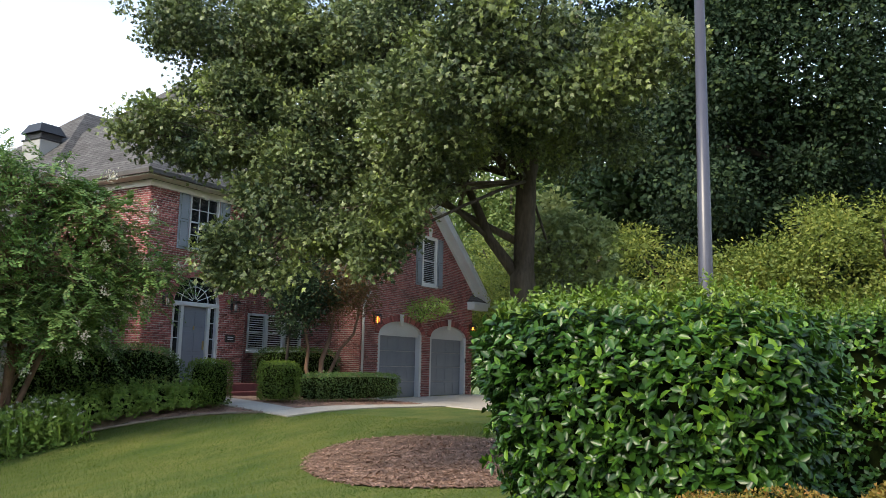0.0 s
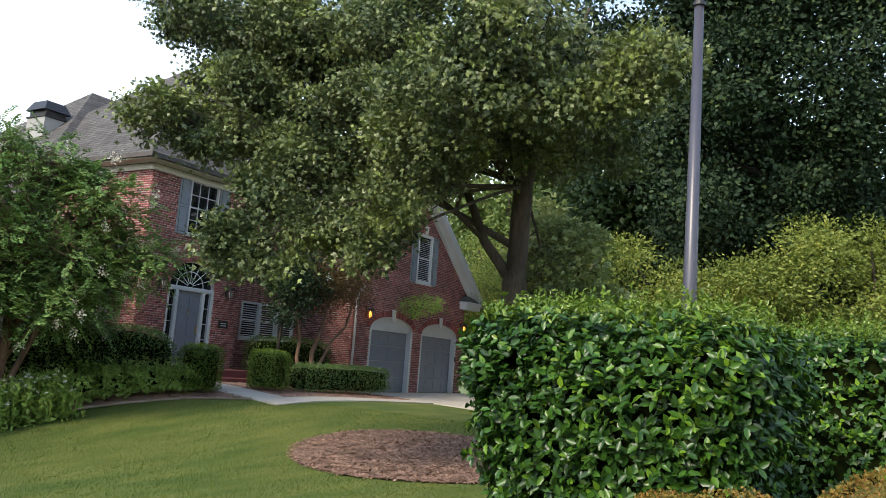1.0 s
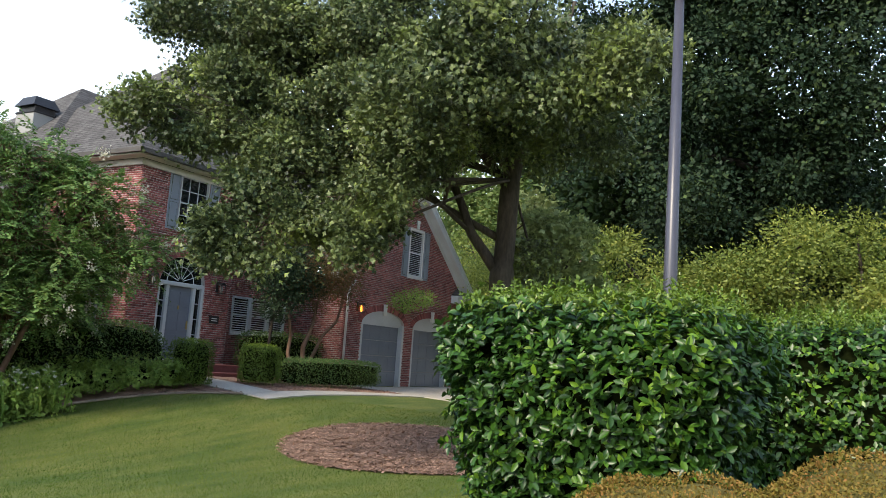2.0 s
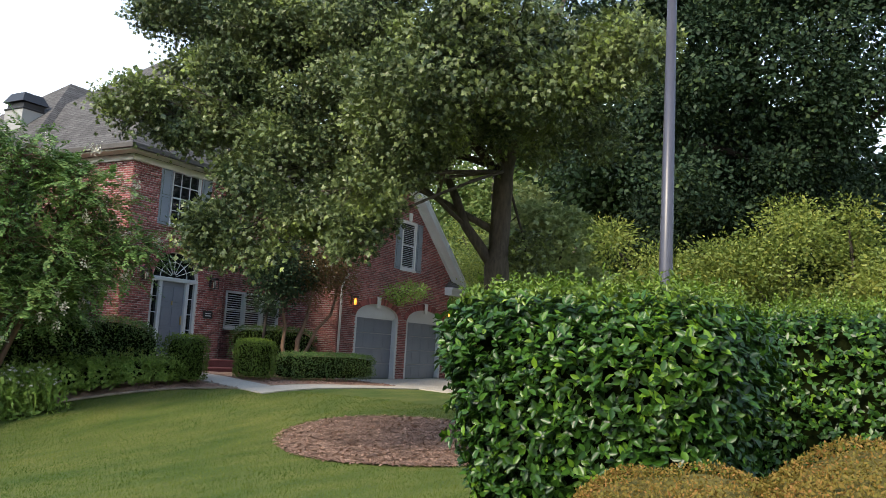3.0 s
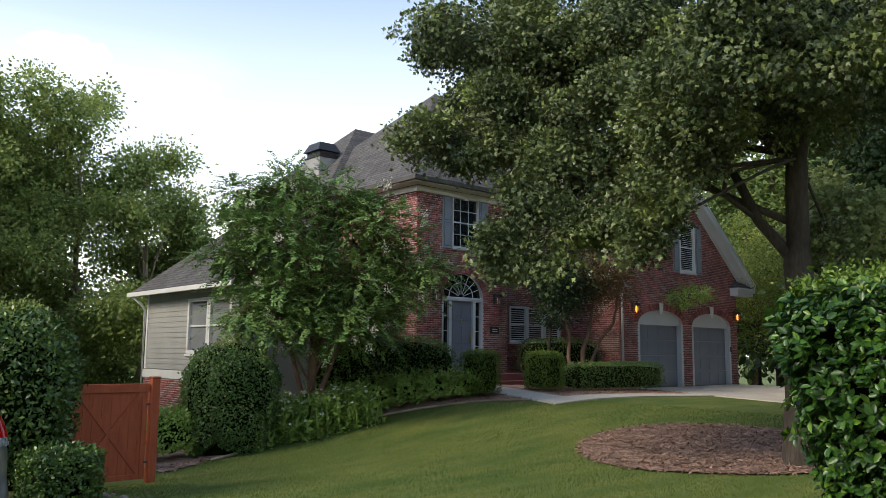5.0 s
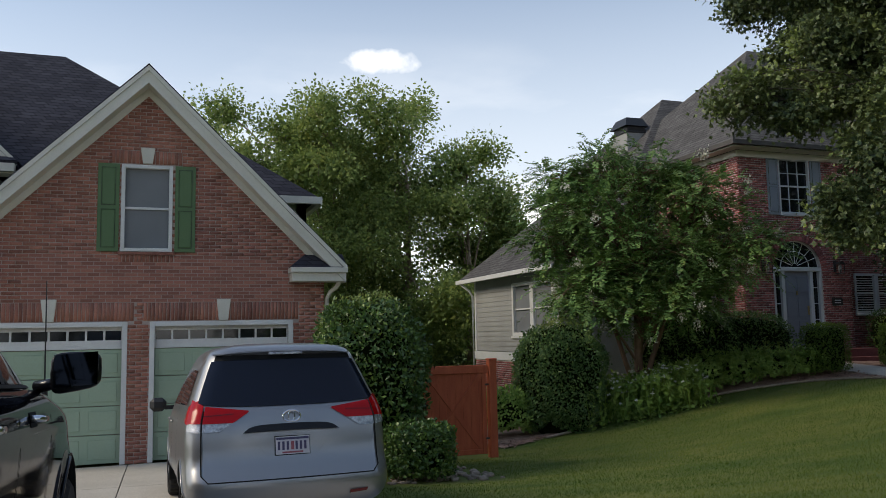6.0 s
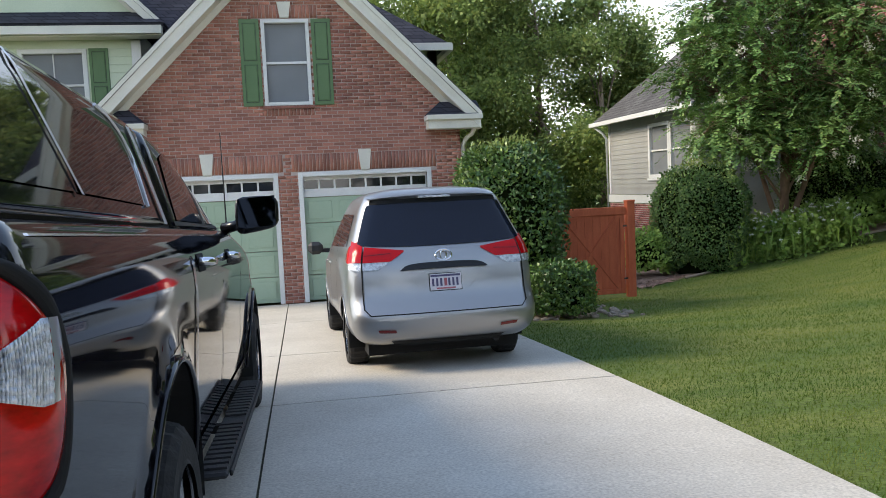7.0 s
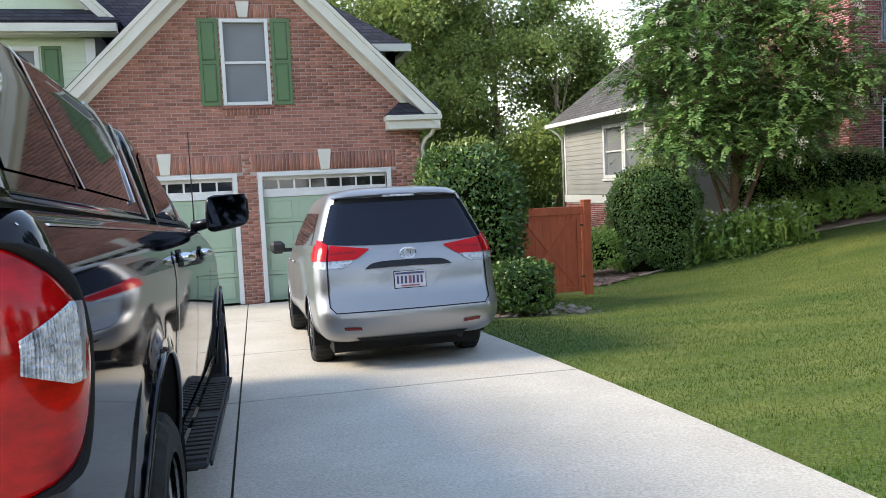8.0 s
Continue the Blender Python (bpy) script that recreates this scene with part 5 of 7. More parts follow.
def tree(name, label, trunk, radii, lobes, clumps, per, spread, leaf, mat, bark, shape="oval", width=0.5, flat=0.6, fork=None, limb_r=0.10, twigs=True, droop=0.2, group="", fill=0.45, extra_limbs=(), sprays=0.0, twig_step=4, pads=0, inner=0, inner_leaf=0.3, up=0.9, face=0.5, tall=0.42, pad_size=0.42):
    """A tree: tapered trunk, a limb to each lobe of the crown, twigs to its clumps, and leaves round the clumps.
    lobes: (x, y, z, radius). clumps: how many in all; per: leaves in each."""
    e = placed(name, label, "tree", trunk[0], group=group)
    o = Vector(trunk[0])
    loc = [tuple(Vector(p) - o) for p in trunk]
    bm = bmesh.new()
    fine, thick = [], []
    for k in range(len(loc) - 1):
        m = max(1, int((Vector(loc[k + 1]) - Vector(loc[k])).length / 0.16)) if radii[0] > 0.25 else 1
        for i in range(m):
            fine.append(tuple(Vector(loc[k]).lerp(Vector(loc[k + 1]), i / m)))
            thick.append(radii[k] + (radii[k + 1] - radii[k]) * i / m)
    tube(bm, fine + [loc[-1]], thick + [radii[-1]], sides=26 if radii[0] > 0.25 else 14)
    if radii[0] > 0.25:
        # swellings and furrows of old bark
        for v in bm.verts:
            q = v.co
            lump = 0.05 * noise.noise(q * 1.6 + o) + 0.03 * noise.noise(Vector((q.x * 9, q.y * 9, q.z * 2.2)))
            axis = min(fine, key=lambda c: abs(c[2] - q.z))
            d_ = Vector((q.x - axis[0], q.y - axis[1], 0))
            v.co = q + d_.normalized() * lump
    part("trunk", bm, bark, e, smooth=True)
    L = np.array(lobes, float)
    L[:, :3] -= np.array(o)
    share = L[:, 3] ** 2 / (L[:, 3] ** 2).sum()
    fork = fork if fork is not None else len(loc) // 2
    bm = bmesh.new()
    forks = [p for p in loc[fork:]]
    for pth, r0 in extra_limbs:
        q = [tuple(Vector(p) - o) for p in pth]
        forks += q[2:]
        tube(bm, q, np.linspace(r0, r0 * 0.5, len(q)), sides=8)
    start = []
    for k, (x, y, z, r) in enumerate(L):
        low = [p for p in forks if p[2] < z - 0.25 * r] or [loc[fork]]
        a = min(low, key=lambda p: (p[0] - x) ** 2 + (p[1] - y) ** 2 + (p[2] - z) ** 2) if extra_limbs else low[-1]
        q = branch_path(a, (x, y, z), 0.07)
        tube(bm, q, np.linspace(limb_r * min(1.0, 0.35 + r / 4), 0.02, len(q)), sides=7)
        start.append(q)
    which = RNG.choice(len(L), size=clumps, p=share)
    d = rand_dirs(clumps)
    rad = fill + (1 - fill) * RNG.random(clumps) ** 0.6
    c = L[which, :3] + d * (L[which, 3] * rad)[:, None] * np.array([1, 1, 0.8])
    if pads:
        # clumps coat the upper and outer sides of rounded boughs, with gaps between
        pd = rand_dirs(len(L) * pads).reshape(len(L), pads, 3)
        pick = RNG.integers(0, pads, clumps)
        reach = fill + (0.80 - fill) * RNG.random((len(L), pads))
        size = L[:, 3:4] * pad_size * RNG.uniform(0.65, 1.3, (len(L), pads))
        out = pd[which, pick]
        mid = L[which, :3] + out * (L[which, 3] * reach[which, pick])[:, None] * np.array([1, 1, 0.85])
        d = unit(rand_dirs(clumps) + 0.35 * out + np.array([0, 0, 0.35]))
        c = mid + d * (size[which, pick] * RNG.uniform(0.7, 1.0, clumps))[:, None] * np.array([1, 1, tall])
    if twigs:
        for i in range(0, clumps, twig_step):
            q = start[which[i]]
            a = q[RNG.integers(2, len(q))]
            tube(bm, branch_path(a, tuple(c[i]), 0.1, 4), [0.015, 0.011, 0.008, 0.004], sides=4, cap=False)
    part("branchwork", bm, bark, e, smooth=True)
    n = clumps * per
    cc, dd = np.repeat(c, per, 0), np.repeat(d, per, 0)
    if sprays:
        # leaves in two ranks along arching, drooping shoots
        go = unit(d * np.array([1, 1, 0.5]) + 0.6 * rand_dirs(clumps) * np.array([1, 1, 0.7]))
        t = np.tile(np.arange(per) / per, clumps)[:, None]
        gg = np.repeat(go, per, 0)
        ln = np.repeat(sprays * RNG.uniform(0.6, 1.25, clumps), per)[:, None]
        pts = cc + gg * t * ln + np.array([0, 0, -1.0]) * droop * ln * t * t
        run = unit(gg + np.array([0, 0, -2.0]) * droop * t)
        across = unit(np.cross(run, np.array([0, 0, 1.0])))
        sgn = np.where(np.arange(n) % 2 == 0, 1.0, -1.0)[:, None]
        along = unit(across * sgn + run * 0.55 + 0.25 * rand_dirs(n))
        normal = unit(np.cross(across, run) + 0.35 * rand_dirs(n))
        pts = pts + 0.02 * rand_dirs(n)
    else:
        off = RNG.normal(size=(n, 3)) * spread * np.array([1, 1, flat])
        pts = cc + off
        along = unit(off / spread * 0.8 + dd * 0.5 + rand_dirs(n) * 0.8 + np.array([0, 0, -droop]))
        normal = unit(np.array([0, 0, up]) + dd * face + rand_dirs(n) * 0.9)
    leaves("crown", pts, along, normal, leaf * RNG.uniform(0.6, 1.2, n), width, shape, mat, e)
    if inner:
        w2 = RNG.choice(len(L), size=inner, p=share)
        q = L[w2, :3] + rand_dirs(inner) * (L[w2, 3] * 0.6 * RNG.random(inner) ** 0.4)[:, None] * np.array([1, 1, 0.8])
        leaves("inner_foliage", q, rand_dirs(inner), rand_dirs(inner), inner_leaf * RNG.uniform(0.6, 1.2, inner), 0.8, "diamond", mat, e)
    return e, c + np.array(o)


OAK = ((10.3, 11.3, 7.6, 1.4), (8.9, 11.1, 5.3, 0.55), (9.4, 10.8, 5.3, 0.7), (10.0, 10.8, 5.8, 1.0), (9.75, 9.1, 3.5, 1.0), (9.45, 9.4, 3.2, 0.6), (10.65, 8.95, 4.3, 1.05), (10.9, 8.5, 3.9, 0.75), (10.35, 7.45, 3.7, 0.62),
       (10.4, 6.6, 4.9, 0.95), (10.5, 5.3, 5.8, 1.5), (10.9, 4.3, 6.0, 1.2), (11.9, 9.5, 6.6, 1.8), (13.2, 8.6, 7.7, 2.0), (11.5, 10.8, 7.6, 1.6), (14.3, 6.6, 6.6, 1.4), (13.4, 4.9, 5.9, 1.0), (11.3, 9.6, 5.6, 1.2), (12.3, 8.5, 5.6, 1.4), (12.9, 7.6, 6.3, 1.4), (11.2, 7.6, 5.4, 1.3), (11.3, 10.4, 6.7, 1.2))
OAK2 = ((16.6, 4.2, 4.4, 1.1), (15.7, 4.2, 5.9, 2.1), (16.0, 2.6, 7.0, 2.2), (15.6, 4.7, 7.7, 2.2), (17.2, 1.7, 6.1, 1.9), (17.2, 0.7, 7.7, 2.3), (16.9, 3.2, 4.7, 1.4), (13.6, 7.0, 10.2, 3.0), (12.2, 10.8, 10.0, 2.4), (15.8, 3.7, 10.6, 3.0), (16.5, 1.6, 9.6, 2.4), (16.8, -0.4, 9.6, 2.4), (15.2, 3.0, 9.2, 2.0), (17.0, -2.2, 8.0, 2.2))
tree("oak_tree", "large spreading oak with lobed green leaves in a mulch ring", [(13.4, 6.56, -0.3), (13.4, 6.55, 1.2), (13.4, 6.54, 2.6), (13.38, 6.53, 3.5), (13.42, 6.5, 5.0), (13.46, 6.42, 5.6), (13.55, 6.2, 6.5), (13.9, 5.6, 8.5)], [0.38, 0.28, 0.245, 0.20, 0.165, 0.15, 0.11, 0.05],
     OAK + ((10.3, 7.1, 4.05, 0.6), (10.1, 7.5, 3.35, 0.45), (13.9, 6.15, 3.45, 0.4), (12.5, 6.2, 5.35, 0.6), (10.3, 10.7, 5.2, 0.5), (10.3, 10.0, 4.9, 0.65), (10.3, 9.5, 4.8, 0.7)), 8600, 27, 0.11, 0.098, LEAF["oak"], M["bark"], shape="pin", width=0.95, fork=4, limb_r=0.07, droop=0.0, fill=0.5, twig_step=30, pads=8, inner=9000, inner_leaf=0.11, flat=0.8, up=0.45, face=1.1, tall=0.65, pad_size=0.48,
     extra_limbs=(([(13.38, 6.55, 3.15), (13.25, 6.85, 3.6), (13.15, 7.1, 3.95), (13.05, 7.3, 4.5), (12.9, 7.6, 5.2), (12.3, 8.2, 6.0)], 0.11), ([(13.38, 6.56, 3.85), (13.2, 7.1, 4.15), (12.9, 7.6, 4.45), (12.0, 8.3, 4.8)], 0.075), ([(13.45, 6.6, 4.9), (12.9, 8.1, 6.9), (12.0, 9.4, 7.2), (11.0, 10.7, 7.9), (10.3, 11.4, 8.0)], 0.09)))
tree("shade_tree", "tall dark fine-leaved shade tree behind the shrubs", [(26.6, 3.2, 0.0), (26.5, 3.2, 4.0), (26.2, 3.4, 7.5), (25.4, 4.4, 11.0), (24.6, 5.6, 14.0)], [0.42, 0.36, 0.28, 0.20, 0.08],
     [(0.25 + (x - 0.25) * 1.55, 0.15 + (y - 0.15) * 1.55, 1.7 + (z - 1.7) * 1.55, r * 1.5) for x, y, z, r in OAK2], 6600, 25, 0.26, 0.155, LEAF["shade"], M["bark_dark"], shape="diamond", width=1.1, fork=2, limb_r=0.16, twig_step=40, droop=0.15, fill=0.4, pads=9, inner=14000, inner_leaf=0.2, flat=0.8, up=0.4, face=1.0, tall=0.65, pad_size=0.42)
# dark trees and yellow-green shrubs beyond the hedge
FARSPOTS = (((33, -5.5), 17, 5.5), ((35, 2.5), 17, 5.5), ((38, 10.0), 12, 4.5), ((28, -13), 13, 5), ((31, 0.5), 8, 4.5), ((31, -4), 8, 4.5), ((44, 5), 15, 5.5), ((44, 19), 13, 5.0), ((42, -7), 15, 5.5), ((50, 14), 14, 6), ((47, 25), 9, 6), ((43, 17.5), 8, 5.5))
for (x, y), h, w in FARSPOTS:
    g = ground(x, y)
    lob = [(x + RNG.normal() * w * 0.35, y + RNG.normal() * w * 0.35, g + h * f, w * s) for f, s in ((0.28, 0.5), (0.4, 0.55), (0.5, 0.6), (0.62, 0.6), (0.75, 0.5), (0.88, 0.4), (0.35, 0.5), (0.55, 0.55))]
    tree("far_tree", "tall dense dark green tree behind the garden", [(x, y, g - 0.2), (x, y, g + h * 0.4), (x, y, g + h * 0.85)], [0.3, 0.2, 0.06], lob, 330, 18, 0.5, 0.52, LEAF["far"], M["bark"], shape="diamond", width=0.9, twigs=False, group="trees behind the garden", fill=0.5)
for (x, y), w, h in (((22.5, 9.4), 1.8, 4.6), ((36.5, 19.3), 2.6, 9.0), ((35.5, 16.8), 2.6, 8.5), ((23.4, 9.0), 1.8, 6.2), ((22.8, 6.6), 2.2, 5.5), ((23.4, 4.6), 2.1, 5.7), ((23.6, 2.9), 2.0, 6.9), ((24.2, 1.3), 2.0, 6.8), ((23.2, -0.2), 2.0, 5.4), ((22, -3.0), 1.9, 4.0)):
    g = ground(x, y)
    lob = [(x + RNG.normal() * w * 0.4, y + RNG.normal() * w * 0.4, g + h * f, w * s) for f, s in ((0.3, 0.6), (0.45, 0.6), (0.6, 0.6), (0.75, 0.5), (0.86, 0.35), (0.5, 0.6))]
    tree("tall_shrub", "tall feathery yellow-green shrub behind the hedge", [(x, y, g - 0.1), (x, y, g + h * 0.3), (x, y, g + h * 0.7)], [0.09, 0.07, 0.03], lob, 700, 23, 0.26, 0.12, LEAF["yellow"], M["bark"], shape="diamond", width=0.8, twigs=False, group="yellow-green shrubs", fill=0.5, flat=0.45, droop=-0.1, up=0.35, face=0.9, inner=2000, inner_leaf=0.15)
for x, y, h, w in ((46, 26.0, 17, 5.5), (43, 21.5, 15, 4.8), (41, 16.0, 13, 4.5)):
    g = ground(x, y)
    lob = [(x + RNG.normal() * w * 0.3, y + RNG.normal() * w * 0.3, g + h * f, w * s) for f, s in ((0.2, 0.5), (0.32, 0.55), (0.45, 0.6), (0.58, 0.6), (0.7, 0.55), (0.82, 0.45), (0.92, 0.3))]
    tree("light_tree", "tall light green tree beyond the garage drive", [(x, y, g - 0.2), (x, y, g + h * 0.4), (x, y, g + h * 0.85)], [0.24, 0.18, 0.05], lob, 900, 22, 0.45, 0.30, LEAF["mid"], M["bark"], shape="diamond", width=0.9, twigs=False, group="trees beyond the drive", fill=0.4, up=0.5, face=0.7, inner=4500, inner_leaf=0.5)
# unseen trees, added behind the camera to reflect in paint and glass
for x, y, h, w in ((-16, -22, 11, 5), (-6, -26, 12, 5), (5, -24, 11, 5), (16, -22, 12, 5), (-24, -8, 11, 5), (-22, 4, 10, 4.5)):
    lob = [(x + RNG.normal() * w * 0.35, y + RNG.normal() * w * 0.35, h * f, w * s) for f, s in ((0.25, 0.55), (0.4, 0.6), (0.55, 0.6), (0.7, 0.55), (0.85, 0.4))]
    tree("unseen_tree", "unseen broad green tree added behind the camera", [(x, y, -0.2), (x, y, h * 0.4), (x, y, h * 0.8)], [0.3, 0.2, 0.06], lob, 190, 16, 0.6, 0.72, LEAF["far"], M["bark"], shape="diamond", width=1.0, twigs=False, group="trees across the street", fill=0.5)
# birches behind the fence
for (x, y), h, w, fs in (((10.1, 34.6), 15.0, 3.3, 1.0), ((6.9, 35.0), 14.6, 3.2, 1.0), ((3.9, 34.5), 14.2, 3.2, 1.0), ((12.6, 33.6), 12.6, 2.9, 1.0), ((-0.5, 37), 13.5, 4, 1), ((8.4, 39), 13, 4, 1), ((14.4, 34.4), 9.8, 1.7, 1)):
    g = -1.8
    lob = [(x + RNG.normal() * w * 0.32, y + RNG.normal() * w * 0.32, g + h * f, w * s) for f, s in ((0.14, 0.6), (0.25, 0.6), (0.36, 0.65), (0.47, 0.65), (0.58, 0.62), (0.68, 0.58), (0.78, 0.54), (0.86, 0.5), (0.92, 0.38), (0.73, 0.55))]
    tree("birch_tree", "tall slender birch with pale trunk and small leaves", [(x, y, g - 0.3), (x + 0.1, y, g + h * 0.4), (x, y, g + h * 0.8)], [0.2, 0.14, 0.03], lob, 1150, 24, 0.28, 0.165, LEAF["birch"], M["bark_pale"], shape="diamond", width=1.0, group="birches behind the fence", fill=0.3, flat=0.75, droop=0.3, twig_step=16, limb_r=0.07, up=0.3, face=0.6, pads=12, pad_size=0.48, tall=0.75, inner=3000, inner_leaf=0.34)
# lower growth between the birch trunks
for x, y, h, w in ((1.5, 38.5, 6.5, 3.2), (5.2, 38.0, 7.0, 3.4), (9.0, 37.5, 6.5, 3.2), (12.3, 37.0, 6.0, 3.0)):
    lob = [(x + RNG.normal() * w * 0.35, y + RNG.normal() * w * 0.3, -1.8 + h * f, w * q) for f, q in ((0.15, 0.5), (0.3, 0.55), (0.45, 0.55), (0.6, 0.5), (0.75, 0.4), (0.9, 0.3))]
    tree("understorey_tree", "dense green young tree below the birches", [(x, y, -2.0), (x, y, -1.8 + h * 0.4), (x, y, -1.8 + h * 0.8)], [0.09, 0.07, 0.03], lob, 420, 20, 0.4, 0.24, LEAF["mid"], M["bark"], shape="diamond", width=0.9, twigs=False, group="young trees below the birches", fill=0.35, up=0.4, face=0.7, inner=800, inner_leaf=0.5)
# crape myrtle in the bed
CRAPE = ((10.6, 17.0, 3.7, 1.7), (9.2, 17.9, 4.4, 1.2), (9.2, 18.1, 5.2, 0.7), (10.4, 17.3, 5.3, 1.1), (11.9, 16.3, 4.3, 1.3), (12.5, 15.8, 3.4, 0.9), (11.3, 16.4, 2.7, 1.2), (9.6, 17.5, 2.9, 1.3), (10.6, 16.6, 2.4, 1.1), (11.4, 16.9, 5.2, 0.8), (8.8, 18.2, 3.6, 0.7), (10.0, 17.6, 5.6, 0.7), (12.6, 17.0, 3.3, 1.0), (12.3, 17.2, 2.3, 0.85), (9.3, 17.5, 2.3, 0.7), (9.9, 17.0, 2.5, 0.7))
cr, tips = tree("crape_myrtle", "crape myrtle with layered sprays and white flower heads", [(10.75, 17.5, -0.4), (10.7, 17.4, 0.8), (10.6, 17.2, 2.2), (10.6, 17.1, 4.0)], [0.13, 0.10, 0.08, 0.03], CRAPE, 3700, 32, 0.20, 0.078, LEAF["crape"], M["bark_mid"], shape="diamond", width=0.95, fork=1, limb_r=0.07, droop=0.28, fill=0.5, flat=0.7, sprays=0.6, pads=13, pad_size=0.40, tall=0.7, inner=14000, inner_leaf=0.11,
                extra_limbs=(([(10.7, 17.4, -0.3), (10.9, 17.2, 0.8), (11.3, 16.9, 2.2)], 0.09), ([(10.8, 17.5, -0.3), (10.45, 17.6, 0.9), (10.0, 17.6, 2.3)], 0.08)))


def flower_heads(owner, spots, size, per, mat, name="flower_head"):
    o = np.array(owner.matrix_world.translation)
    for s in spots:
        n = per
        off = RNG.normal(size=(n, 3)) * size * np.array([0.42, 0.42, 0.5])
        tagged(leaves(name, s - o + off, rand_dirs(n), rand_dirs(n), size * 0.35 * RNG.uniform(0.6, 1.3, n), 0.9, "oval", mat, owner, "white flower head"), kind="stuff")


outer = tips[(tips[:, 1] - tips[:, 0] * 0.2) < 15.6]
outer = outer[RNG.choice(len(outer), 60, replace=False)]
outer_tips = outer + 0.45 * unit(outer - np.array([10.6, 17.3, 3.4]))
flower_heads(cr, outer_tips, 0.13, 45, LEAF["panicle"])
# small multi-stem tree by the path and the climbing spray over the garage
mp, _ = tree("small_maple", "small multi-stemmed tree with thin bronze foliage", [(20.4, 17.1, 0.4), (20.62, 17.0, 1.1), (20.6, 17.0, 1.7), (20.95, 17.0, 2.4), (21.2, 17.0, 3.4)], [0.11, 0.09, 0.08, 0.06, 0.03], ((20.3, 17.0, 3.9, 0.7), (21.2, 16.9, 4.0, 0.8), (22.2, 16.8, 3.8, 0.7), (20.8, 16.8, 4.6, 0.8), (22.0, 16.6, 4.6, 0.7), (20.9, 17.0, 3.2, 0.5)), 520, 18, 0.20, 0.085, LEAF["maple"], M["bark_mid"], shape="lance", width=0.8, fork=1, limb_r=0.05,
             extra_limbs=(([(20.3, 17.1, 0.4), (20.22, 17.1, 0.9), (20.0, 17.1, 1.5), (20.08, 17.1, 2.1), (19.85, 17.1, 2.7), (19.9, 17.1, 3.4)], 0.075), ([(20.5, 17.1, 0.4), (20.75, 17.0, 1.0), (21.15, 17.0, 1.5), (21.4, 16.9, 2.1), (21.95, 16.8, 2.6), (22.2, 16.8, 3.3)], 0.075)))
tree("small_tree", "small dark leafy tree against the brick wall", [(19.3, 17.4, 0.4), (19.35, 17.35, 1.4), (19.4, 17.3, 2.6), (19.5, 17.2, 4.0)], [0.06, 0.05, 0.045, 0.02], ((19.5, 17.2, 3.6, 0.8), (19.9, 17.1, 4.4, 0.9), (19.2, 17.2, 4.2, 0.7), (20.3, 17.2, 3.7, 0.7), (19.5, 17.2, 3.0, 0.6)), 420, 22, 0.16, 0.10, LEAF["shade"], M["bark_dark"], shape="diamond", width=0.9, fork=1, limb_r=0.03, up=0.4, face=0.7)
tree("climbing_spray", "leafy green spray hanging above the garage arches", [(27.0, 17.5, 3.3), (26.9, 17.2, 3.55), (26.6, 17.0, 3.7)], [0.03, 0.025, 0.015], ((26.5, 17.05, 3.75, 0.5), (27.3, 17.05, 3.85, 0.55), (28.0, 17.05, 3.95, 0.4), (25.9, 17.05, 3.6, 0.35)), 90, 16, 0.14, 0.10, LEAF["perennial"], M["bark"], shape="oval", width=0.5, fork=0, limb_r=0.02)


# flower bed with white daisies
def daisies():
    e = placed("daisy_bed", "tall clump of white daisies with green stems", "flowers", (10.2, 16.95, -0.4))
    n = 1000
    x = RNG.uniform(-1.7, 1.6, n)
    y = 0.35 * RNG.normal(size=n) - 0.12 * x
    z = grounds(np.c_[x + 10.2, y + 16.95]) + 0.4
    h = RNG.uniform(0.45, 1.0, n)
    bm = bmesh.new()
    foot = np.c_[x, y, z]
    lean = RNG.normal(size=(n, 3)) * np.array([0.12, 0.12, 0])
    tip = foot + lean + np.c_[np.zeros(n), np.zeros(n), h]
    leaves("stems", foot, tip - foot, rand_dirs(n), np.linalg.norm(tip - foot, axis=1), 0.012, "diamond", LEAF["perennial"], e)
    k = 16
    t = RNG.random((n, k, 1))
    pts = (foot[:, None] + t * (tip - foot)[:, None]).reshape(-1, 3)
    leaves("leaves", pts, rand_dirs(n * k) + (0, 0, 0.3), rand_dirs(n * k) + (0, 0, 0.8), 0.13 * RNG.uniform(0.6, 1.2, n * k), 0.75, "diamond", LEAF["perennial"], e)
    pick = RNG.random(n) < 0.36
    f = tip[pick]
    petals = 8
    a = np.linspace(0, 2 * np.pi, petals, endpoint=False)
    d = np.stack([np.cos(a), np.sin(a), 0.1 + 0 * a], 1)
    tilt = rand_dirs(len(f)) * 0.5 + np.array([-0.3, -0.6, 0.6])
    q = np.repeat(f, petals, 0)
    dd = np.tile(d, (len(f), 1))
    nn = np.repeat(unit(tilt), petals, 0)
    dd = dd - (dd * nn).sum(1, keepdims=True) * nn
    leaves("petals", q, dd, nn, 0.055, 0.5, "lance", LEAF["petal"], e, "white petals")
    tagged(e, kind="stuff")


daisies()


# ---- lawn, mulch, edging, stones ----
def in_mulch(x, y):
    c, s = math.cos(radians(15)), math.sin(radians(15))
    u, v = (x - 14.2) * c + (y - 8.4) * s, -(x - 14.2) * s + (y - 8.4) * c
    return (u / 2.95) ** 2 + (v / 2.8) ** 2


BED = ((6.3, 15.5), (7.6, 16.25), (9.0, 16.65), (10.1, 16.8), (11.3, 16.88), (12.5, 16.75), (13.85, 16.2), (15.1, 15.45), (15.85, 14.9), (15.85, 19.2), (6.3, 19.2))


